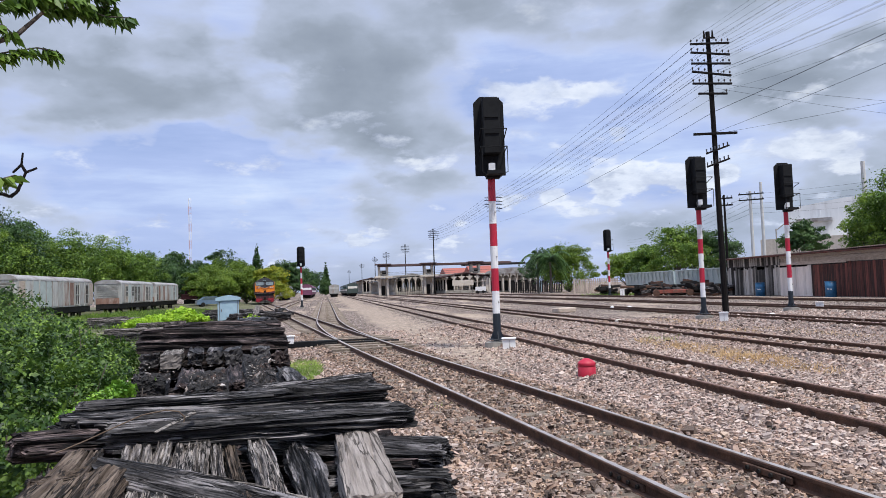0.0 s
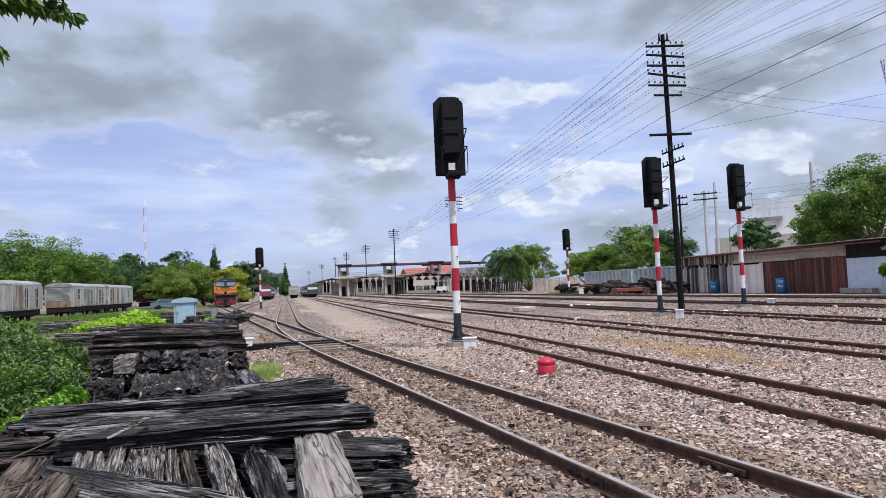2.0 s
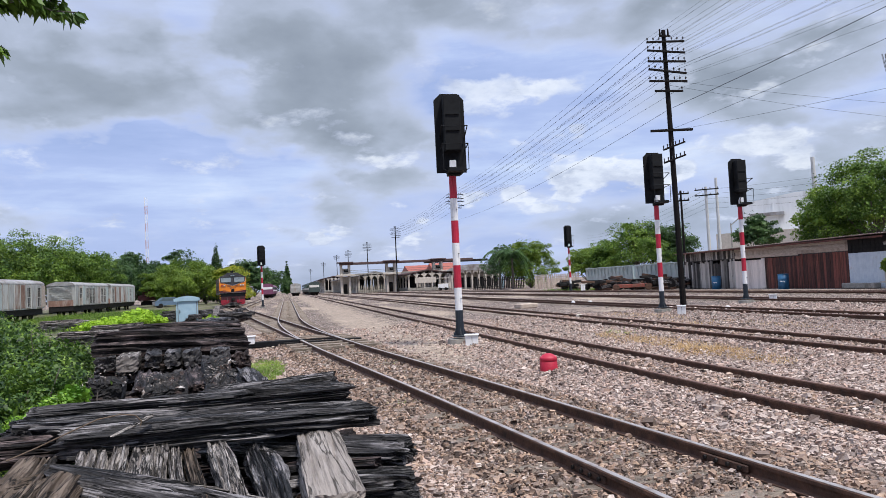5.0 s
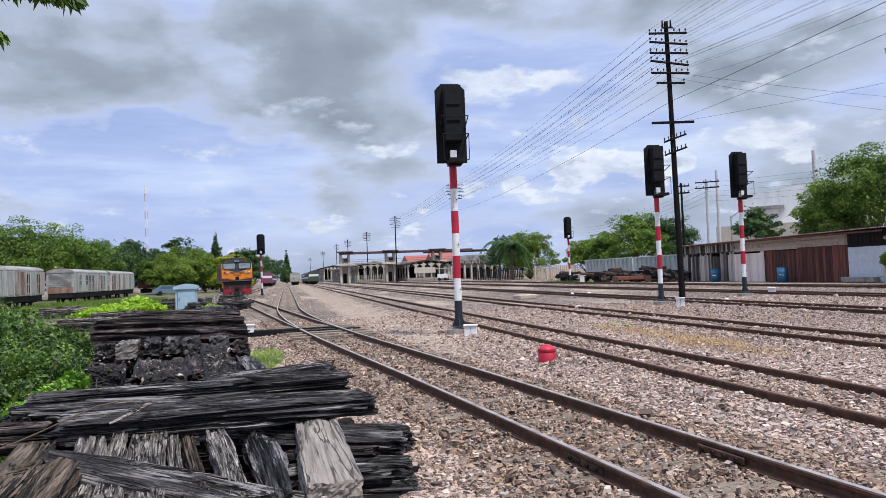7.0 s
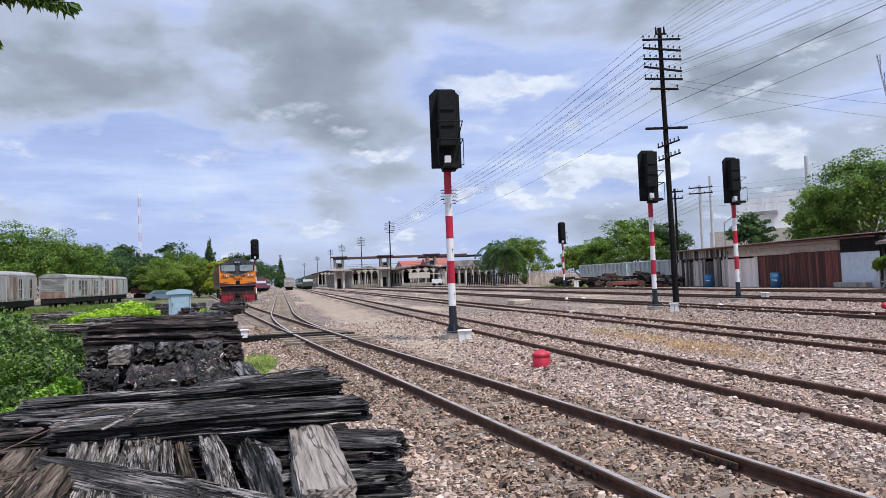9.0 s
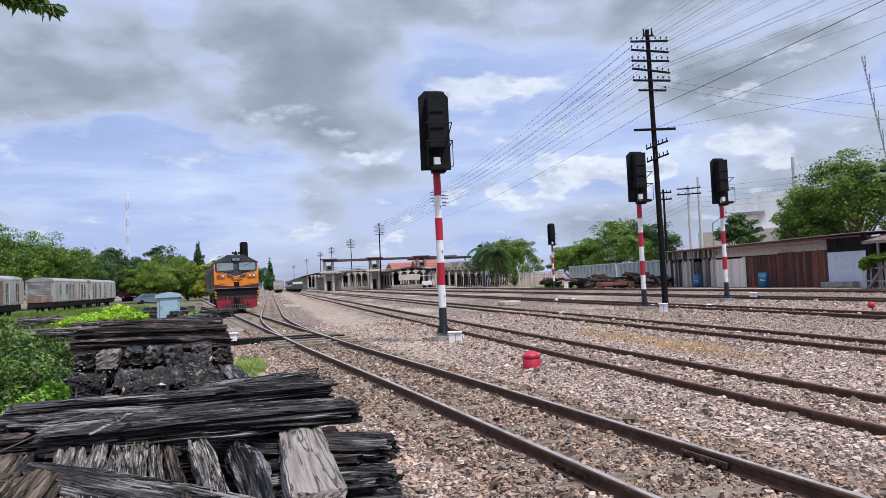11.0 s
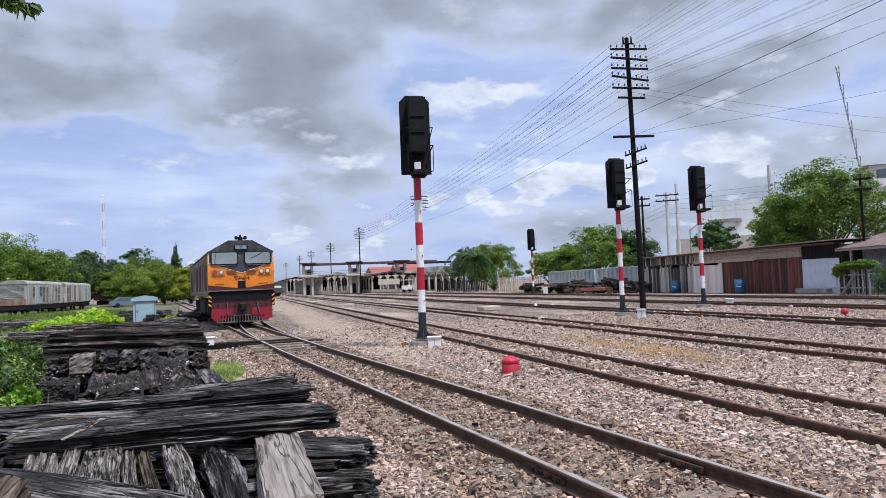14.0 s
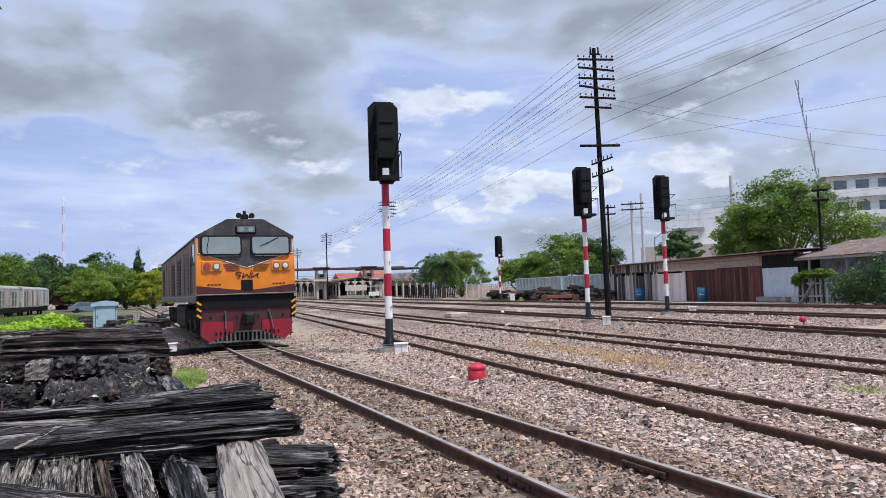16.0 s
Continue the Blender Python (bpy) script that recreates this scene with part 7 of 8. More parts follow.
def build_wagons():
    box_van(-22.3, 53.5, 16.1)
    box_van(-22.3, 79.0, 14.0)
    box_van(-22.3, 94.5, 14.0)
    for k, (y0, n) in enumerate(((58.5, 12.4), (71.4, 12.4))):
        hopper(38.2, y0, n)
    # low maroon wagon at the end of the vans
    root = thing("flat_wagon", pose(-21.0, 118, -0.1), "low maroon open wagon carrying rusty machinery", "railway wagon")
    bm = B()
    box(bm, (0, 3, 1.4), (2.6, 7.0, 0.8), bevel=0.05)
    part("body", bm, M_MAROON, root)
    bm = B()
    rod(bm, (0.3, 0.6, 1.8), (0.3, 0.6, 3.4), 0.5, 0.2, 10)
    box(bm, (-0.3, 1.0, 2.1), (1.2, 1.2, 0.6), bevel=0.05)
    part("machinery", bm, M_MAROON, root)
    bm = B()
    box(bm, (0, 3, 0.6), (2.0, 6.0, 0.6), bevel=0.05)
    part("underframe", bm, M_DARK, root)


build_wagons()

# ---------------------------------------------------------------- station and far things
M_STUCCO = material("stained_cream_stucco", two((0.40, 0.36, 0.315), (0.56, 0.51, 0.455)), 2, 0.85, bump=0.2, stain=(0.34, 0.30, 0.26), stain_scale=0.5, stain_at=(0.55, 0.72))
M_TILE = material("red_tile_roof", two((0.26, 0.07, 0.05), (0.38, 0.12, 0.09)), 3, 0.8, bump=0.4)
M_BROWN = material("dark_brown_timber_roof", two((0.05, 0.028, 0.03), (0.11, 0.065, 0.062)), 3, 0.8, bump=0.3)
M_FACTORY = material("pale_factory_wall", two((0.68, 0.70, 0.72), (0.78, 0.80, 0.82)), 1.2, 0.7, stretch=(1, 1, 0.2), bump=0.1, stain=(0.44, 0.45, 0.46), stain_scale=0.3)
M_CABBLUE = material("pale_blue_metal_cabinet", two((0.27, 0.40, 0.50), (0.36, 0.50, 0.59)), 3, 0.5, bump=0.1, stain=(0.30, 0.33, 0.34), stain_scale=2, stain_at=(0.6, 0.8))
M_PURPLE = material("purple_coach_paint", two((0.13, 0.04, 0.09), (0.2, 0.07, 0.13)), 3, 0.5, bump=0.1)
M_GREENCOACH = material("dark_green_coach_paint", two((0.03, 0.05, 0.045), (0.06, 0.08, 0.075)), 3, 0.5, bump=0.1)


def arcade():
    root = thing("station_hall", pose(35.0, 150, -0.1, 0, 0, -12), "station hall with an arcade of cream arches under a grey roof", "station building")
    n, w, h = 7, 1.45, 4.1
    for k in range(n + 1):
        bm = B()
        box(bm, (k * w, 0, 1.5), (0.34, 0.5, 3.0), bevel=0.03)
        part("pillar", bm, M_STUCCO, root)
    for k in range(n):
        bm = B()
        o = [(k * w + 0.17, h)] + [(k * w + w / 2 - (w / 2 - 0.17) * math.cos(radians(a)), 3.0 + 0.62 * math.sin(radians(a))) for a in range(0, 181, 20)] + [(k * w + w - 0.17, h)]
        prism(bm, o, -0.2, 0.2)
        part("arch", bm, M_STUCCO, root)
        # dark panel on the wall, in place of the shade inside a doorway
        bm = B()
        box(bm, (k * w + w / 2, 2.4, 1.4), (0.8, 0.08, 2.2))
        part("doorway_shade", bm, M_DARK, root)
    bm = B()
    box(bm, (n * w / 2, 2.6, 1.6), (n * w, 0.3, 3.2))
    box(bm, (n * w / 2, 14, 2.0), (n * w - 0.4, 22, 4.0))
    part("back_wall", bm, M_STUCCO, root)
    bm = B()
    o = [(-0.8, h - 0.1)] + [(n * w / 2 + (n * w / 2 + 0.9) * math.cos(radians(a)), h + 1.15 * math.sin(radians(a))) for a in range(180, -1, -15)] + [(n * w + 0.9, h - 0.1)]
    prism(bm, o, -0.35, 26.0)
    part("roof", bm, M_GREYROOF, root, "low curved grey roof")


def canopy(x, y, w, n, h, roof, label, turn=0.0, fence=False):
    root = thing("platform_canopy", pose(x, y, -0.1, 0, 0, turn), label, "platform canopy", "platform canopies")
    bm = B()
    o = [(-w / 2 - 0.6, h), (0, h + 0.9), (w / 2 + 0.6, h), (w / 2 + 0.6, h + 0.22), (0, h + 1.15), (-w / 2 - 0.6, h + 0.22)]
    prism(bm, o, 0, n)
    part("roof", bm, roof, root)
    for k in range(int(n / 4) + 1):
        for s in (-1, 1):
            bm = B()
            box(bm, (s * w * 0.42, 0.3 + 4 * k, h / 2), (0.34, 0.34, h), bevel=0.02)
            for d in (-1, 1):
                prism(bm, [(0.3 + 4 * k + d * 0.15, h - 1.3), (0.3 + 4 * k + d * 0.55, h - 0.6), (0.3 + 4 * k + d * 1.8, h - 0.12), (0.3 + 4 * k + d * 1.8, h + 0.05), (0.3 + 4 * k + d * 0.15, h + 0.05)][::d], s * w * 0.42 - 0.12, s * w * 0.42 + 0.12, "x")
            part("post", bm, M_STUCCO, root, "cream post with curved brackets")
    for k in range(1, 5):
        # the gable end stands on a row of posts of its own
        bm = B()
        x0 = -w * 0.42 + w * 0.168 * k
        box(bm, (x0, 0.3, h / 2 + 0.3), (0.24, 0.3, h + 0.6), bevel=0.02)
        for d in (-1, 1):
            prism(bm, [(x0 + d * 0.12, h - 0.7), (x0 + d * 0.4, h - 0.15), (x0 + d * 0.85, h + 0.12), (x0 + d * 0.12, h + 0.3)][::d], 0.2, 0.4)
        part("end_post", bm, M_STUCCO, root, "cream end post with arched brackets")
    bm = B()
    box(bm, (0, n / 2, 0.3), (w * 0.9, n, 0.8), bevel=0.03)
    part("platform", bm, M_CONC, root)
    # added dark sheet across the canopy, standing in for shade under the roof
    bm = B()
    box(bm, (0.0, n * 0.6, h / 2), (w * 0.7, 0.2, h))
    part("shade_screen", bm, M_DARK, root)
    if fence:
        for k in range(int(w / 0.42)):
            bm = B()
            box(bm, (-w / 2 + 0.42 * k, -0.6, 0.9), (0.12, 0.08, 1.8))
            part("fence_slat", bm, M_STUCCO, root)
    return root


def footbridge():
    root = thing("footbridge", pose(0, 163, -0.1), "covered footbridge over the tracks with concrete stair towers", "footbridge")
    bm = B()
    box(bm, (27.5, 0, 6.85), (31.0, 2.6, 0.5), bevel=0.05)
    part("roof", bm, M_BROWN, root, "dark brown flat roof")
    bm = B()
    box(bm, (27.5, 0, 4.4), (30.0, 2.0, 0.3), bevel=0.03)
    part("deck", bm, M_CONC, root)
    bm = B()
    box(bm, (40.8, 7.0, 6.77), (15.6, 2.4, 0.5), bevel=0.05)
    part("far_roof", bm, M_DARK, root, "dark flat roof of the far span")
    bm = B()
    for z in (4.9, 5.3):
        box(bm, (27.5, -1.0, z), (30.0, 0.06, 0.06))
    part("rail", bm, M_STEEL, root)
    for x in (13.2, 23.6, 34.6):
        bm = B()
        for dx in (-0.9, 0.9):
            box(bm, (x + dx, 0, 3.4), (0.5, 1.6, 6.8), bevel=0.03)
        box(bm, (x, 0.5, 2.0), (1.8, 0.3, 4.0))
        tower = part("stair_tower", bm, M_STUCCO, root)
        # the doorway's inner shade as a flat dark panel
        bm = B()
        box(bm, (x, 0.33, 1.2), (0.8, 0.08, 2.2))
        part("doorway_shade", bm, M_DARK, tower)
        bm = B()
        box(bm, (x, 0.2, 5.2), (2.3, 0.8, 1.2), bevel=0.03)
        room = part("bridge_room", bm, M_STUCCO, tower)
        bm = B()
        box(bm, (x + 0.2, -0.22, 5.3), (0.9, 0.06, 0.6))
        part("window", bm, M_DARK, room)
        bm = B()
        box(bm, (x, -0.2, 7.15), (3.6, 3.2, 0.24), bevel=0.03)
        part("tower_roof", bm, M_BROWN, tower)
        bm = B()
        box(bm, (x, -0.6, 4.25), (4.2, 2.4, 0.4), bevel=0.03)
        part("landing", bm, M_STUCCO, tower)


def coach(x, y0, n, mat, band, label, h=3.5, name="railway_coach"):
    root = thing(name, pose(x, y0, -0.2), label, "railway coach", "standing coaches")
    bm = B()
    o = [(-1.35, 0.9), (1.35, 0.9), (1.38, 2.9)] + [(1.38 * math.cos(radians(a)), 2.9 + (h - 2.9) * math.sin(radians(a))) for a in range(20, 180, 20)] + [(-1.38, 2.9)]
    prism(bm, o, 0, n)
    body = part("body", bm, mat, root)
    bm = B()
    for s in (-1, 1):
        box(bm, (s * 1.375, n / 2, 1.75), (0.04, n * 0.99, 0.35))
    box(bm, (0, -0.01, 2.35), (2.4, 0.06, 0.55), bevel=0.02)
    part("band", bm, band, body)
    for k in range(int(n / 1.6)):
        for s in (-1, 1):
            bm = B()
            box(bm, (s * 1.38, 0.9 + 1.6 * k, 2.4), (0.04, 0.9, 0.6))
            part("window", bm, M_GLASS, body)
    bm = B()
    box(bm, (0, n / 2, 0.75), (2.2, n * 0.98, 0.4))
    for yb in (2.2, n - 2.2):
        box(bm, (0, yb, 0.36), (1.8, 2.6, 0.8))
    part("underframe", bm, M_DARK, root)


def block_of_flats():
    x, y = polar(52.0, 128)
    root = thing("apartment_building", pose(x, y, -0.1, 0, 0, -38), "white apartment building with balconies and a grey hipped roof", "building")
    w, d, floors, fh = 26.0, 12.0, 5, 3.2
    bm = B()
    box(bm, (0, 0, floors * fh / 2), (w, d, floors * fh))
    body = part("wall", bm, M_FACTORY, root)
    bm = B()
    z = floors * fh
    v = [bm.verts.new(q) for q in ((-w / 2 - 1, -d / 2 - 1, z), (w / 2 + 1, -d / 2 - 1, z), (w / 2 + 1, d / 2 + 1, z), (-w / 2 - 1, d / 2 + 1, z), (-w / 2 + 5, 0, z + 1.1), (w / 2 - 5, 0, z + 1.1))]
    for f in ((0, 1, 5, 4), (1, 2, 5), (2, 3, 4, 5), (3, 0, 4), (3, 2, 1, 0)):
        bm.faces.new([v[k] for k in f])
    part("roof", bm, M_GREYROOF, root)
    for f in range(floors):
        bm = B()
        box(bm, (0, -d / 2 - 0.6, f * fh + 0.15), (w, 1.3, 0.3))
        box(bm, (0, -d / 2 - 1.2, f * fh + 0.7), (w, 0.12, 0.9))
        b = part("balcony", bm, M_FACTORY, body)
        for k in range(9):
            bm = B()
            box(bm, (-w / 2 + 1.6 + 2.85 * k, -d / 2 - 0.02, f * fh + 1.7), (1.7, 0.1, 1.7))
            part("window", bm, M_GLASS, body)
        for k in range(4):
            bm = B()
            box(bm, (-w / 2 - 0.02, -d / 2 + 2 + 2.7 * k, f * fh + 1.9), (0.1, 1.3, 1.2))
            part("window", bm, M_GLASS, body)


def factory():
    x, y = polar(37.5, 150)
    root = thing("factory_building", pose(x, y, -0.1, 0, 0, -44), "large pale grey factory hall with ribbed sheet walls", "factory")
    bm = B()
    prism(bm, [(-6, 0), (20, 0), (20, 15.6), (4, 15.4), (-6, 14.0)], 0, 30)
    part("wall", bm, M_FACTORY, root)
    for k in range(5):
        bm = B()
        xx = -5.0 + 5.0 * k
        box(bm, (xx, -0.04, 7.0), (0.2, 0.08, 13.9))
        part("wall_rib", bm, M_FACTORY, root)
    bm = B()
    box(bm, (3, -1.5, 4.2), (26, 3, 8.4))
    part("annex", bm, M_STUCCO, root, "lower cream annex")
    bm = B()
    box(bm, (-1.0, -0.6, 11.6), (6, 1.2, 0.6))
    part("ledge", bm, M_GREYROOF, root)


def mast(x, y, h, w, label, name="radio_mast", lean=(0, 0), mats=None):
    root = thing(name, pose(x, y, -0.1), label, "radio mast")
    n = 12
    for k in range(n):
        bm = B()
        z0, z1 = h * k / n, h * (k + 1) / n
        for a in range(3):
            c, s = w * math.cos(a * 2.094), w * math.sin(a * 2.094)
            c2, s2 = w * math.cos((a + 1) * 2.094), w * math.sin((a + 1) * 2.094)
            l0, l1 = Vector(lean).to_3d() * (z0 / h), Vector(lean).to_3d() * (z1 / h)
            rod(bm, Vector((c, s, z0)) + l0, Vector((c, s, z1)) + l1, 0.08 * w + 0.012, seg=5)
            for j in range(3):
                u, q = z0 + (z1 - z0) * j / 3, z0 + (z1 - z0) * (j + 1) / 3
                rod(bm, Vector((c, s, u)) + l0, Vector((c2, s2, q)) + l0, 0.03 * w + 0.012, seg=4)
        part("mast_section", bm, (mats or (M_FADEDRED, M_WHITE))[k % 2], root)


M_PALECONC = material("pale_concrete", two((0.45, 0.45, 0.45), (0.58, 0.58, 0.58)), 2, 0.8, bump=0.2)
M_FADEDRED = material("faded_mast_red", two((0.45, 0.25, 0.24), (0.55, 0.35, 0.33)), 3, 0.6, bump=0)


def plain_pole(x, y, h, r, mat, label, arm=0.0, lamp=False):
    root = thing("utility_pole", pose(x, y, -0.1), label, "utility pole", "utility poles")
    bm = B()
    rod(bm, (0, 0, -0.2), (0, 0, h), r, r * 0.7, 10)
    part("pole", bm, mat, root)
    if arm:
        for z in (h - 0.3, h - 0.9):
            bm = B()
            box(bm, (0, -0.15, z), (arm, 0.1, 0.12), -35)
            a = part("crossarm", bm, M_POLE, root)
            for k in range(4):
                bm = B()
                px = -arm * 0.45 + arm * 0.3 * k
                rod(bm, (px * 0.82, -0.15 - px * 0.57, z), (px * 0.82, -0.15 - px * 0.57, z + 0.22), 0.035, 0.03, 6)
                part("insulator", bm, M_INSUL, a)
    if lamp:
        bm = B()
        rod(bm, (0, 0, h - 0.2), (0.7, -0.5, h + 0.5), 0.05, seg=6)
        rod(bm, (0.7, -0.5, h + 0.5), (2.0, -1.4, h + 0.6), 0.05, seg=6)
        box(bm, (2.2, -1.55, h + 0.55), (0.7, 0.25, 0.14), -35, bevel=0.04)
        part("lamp_arm", bm, M_CONC, root)


def build_far():
    arcade()
    canopy(31.0, 156, 10.5, 60, 3.6, M_BROWN, "platform canopy with brown roof on cream posts", 0, False)
    canopy(20.5, 168, 9.0, 90, 3.9, M_GREYROOF, "platform canopy with grey sheet roof behind a fence", 0, True)
    canopy(17.5, 270, 8.0, 110, 5.0, M_BROWN, "far platform canopy with brown roof", 0, False)
    footbridge()
    hall = thing("station_house", pose(42.0, 215, -0.1), "station house with red tiled roof", "station building")
    bm = B()
    box(bm, (0, 6, 2.6), (10, 12, 5.2))
    part("wall", bm, M_STUCCO, hall)
    bm = B()
    prism(bm, [(-1.5, 5.2), (13.5, 5.2), (6, 7.4)], -5.5, 5.5, "x")
    part("roof", bm, M_TILE, hall)
    annexe = thing("station_house", pose(46.6, 205, -0.1), "low station annexe with a red tiled roof", "station building")
    bm = B()
    box(bm, (0, 5, 2.6), (7, 9, 5.2))
    part("wall", bm, M_STUCCO, annexe)
    bm = B()
    prism(bm, [(-1.0, 5.2), (11.0, 5.2), (5, 7.6)], -4.5, 4.5, "x")
    part("roof", bm, M_TILE, annexe)
    # kiosk, cart and cabinet before the station
    x, y = polar(12.4, 148)
    cart = thing("white_cart", pose(x, y, -0.1, 0, 0, -20), "small white roofed cart before the station", "cart")
    for z, s in ((0.9, (2.0, 1.4, 0.9)), (2.5, (2.5, 1.8, 0.14))):
        bm = B()
        box(bm, (0, 0, z), s, bevel=0.04)
        part("body" if z < 1 else "roof", bm, M_WHITE if z < 1 else M_STUCCO, cart)
    for dx in (-0.9, 0.9):
        for dy in (-0.6, 0.6):
            bm = B()
            rod(bm, (dx, dy, 1.3), (dx, dy, 2.5), 0.05, seg=6)
            part("post", bm, M_STEEL, cart)
            bm = B()
            rod(bm, (dx * 0.7, dy * 1.1, 0.3), (dx * 0.7, dy * 1.25, 0.3), 0.3, seg=14)
            part("wheel", bm, M_DARK, cart)
    x, y = polar(11.0, 152)
    sign = thing("notice_board", pose(x, y, -0.1), "pale weathered notice board on posts by the station", "notice board")
    bm = B()
    box(bm, (0, 0, 2.3), (4.6, 0.12, 1.2), bevel=0.02)
    part("board", bm, M_STUCCO, sign)
    for dx in (-2, 2):
        bm = B()
        rod(bm, (dx, 0, 0), (dx, 0, 2.9), 0.06, seg=6)
        part("post", bm, M_STEEL, sign)
    x, y = polar(17.1, 128)
    grey = thing("equipment_cabinet", pose(x, y, -0.1, 0, 0, -15), "blue-grey equipment cabinet near the station", "cabinet")
    bm = B()
    box(bm, (0, 0, 0.9), (1.0, 0.7, 1.7), bevel=0.03)
    part("case", bm, M_CABBLUE, grey)
    bm = B()
    box(bm, (0, 0, 1.82), (1.2, 0.9, 0.12), bevel=0.03)
    part("lid", bm, M_CABBLUE, grey)
    coach(-4.45, 178, 18, M_PURPLE, M_WHITE, "purple and white diesel railcar standing far down the line")
    for k in range(3):
        coach(-4.45, 197 + 20.5 * k, 19.5, M_PURPLE, M_WHITE, "purple and white coach standing far down the line")
    coach(2.5, 196, 12, M_VAN, M_VAN, "grey-white covered wagon standing far down the line", 3.4)
    for k in range(4):
        coach(6.9, 182 + 21 * k, 20, M_GREENCOACH, M_PALE, "dark green coach with a pale band at the platform")
    x, y = polar(-3.25, 150)
    coach(x, y, 12, M_GREYROOF, M_STEEL, "low grey wagon standing in a far siding", 2.6)
    block_of_flats()
    for az, d, w, mat, label in ((16.9, 126, 9.0, M_DARK, "dark slatted fence beside the station"), (21.6, 104, 6.5, M_PLANKTAN, "light slatted fence before the trees")):
        x, y = polar(az, d)
        fence = thing("slat_fence", pose(x, y, -0.1, 0, 0, -az), label, "fence", "yard fences")
        for k in range(int(w / 0.3)):
            bm = B()
            box(bm, (-w / 2 + 0.3 * k, 0, 1.0), (0.2, 0.05, 2.0))
            part("slat", bm, mat, fence)
        bm = B()
        box(bm, (0, 0.06, 0.4), (w, 0.06, 0.1))
        box(bm, (0, 0.06, 1.6), (w, 0.06, 0.1))
        part("rail", bm, mat, fence)
    factory()
    mast(*polar(-10.05, 300), 40.5, 0.6, "tall red and white lattice radio mast behind the trees")
    mast(*polar(47.2, 66), 17.6, 0.04, "thin leaning grey aerial mast behind the huts", "aerial_mast", (-2.6, 1.0), (M_STEEL, M_STEEL))
    plain_pole(*polar(33.0, 80), 10.3, 0.2, M_PALECONC, "pale concrete utility pole with crossarms", 2.4)
    plain_pole(*polar(33.75, 82), 11.4, 0.2, M_PALECONC, "pale tall concrete utility pole", 0)
    plain_pole(*polar(34.6, 84), 6.5, 0.09, M_CONC, "pale street lamp with a curved arm", 0, True)
    plain_pole(*polar(40.3, 72), 11.2, 0.25, M_PALECONC, "pale tall concrete pole behind the shed")
    plain_pole(*polar(31.2, 66), 8.6, 0.12, M_POLE, "thin dark pole with a short crossarm", 1.2)
    plain_pole(*polar(46.0, 48), 6.9, 0.09, M_POLE, "dark pole with a short crossarm behind the huts", 0.9)
    for k in range(5):
        a, b = polar(33.0, 80), polar(47.4, 48)
        wire((a[0], a[1], 9.9 - 0.5 * k), (b[0] + 14, b[1] - 12, 9.2 - 0.5 * k), 0.8, 0.014)
        c = polar(24.0, 150)
        wire((a[0], a[1], 9.9 - 0.5 * k), (c[0], c[1], 9.6 - 0.5 * k), 0.9, 0.016)


build_far()


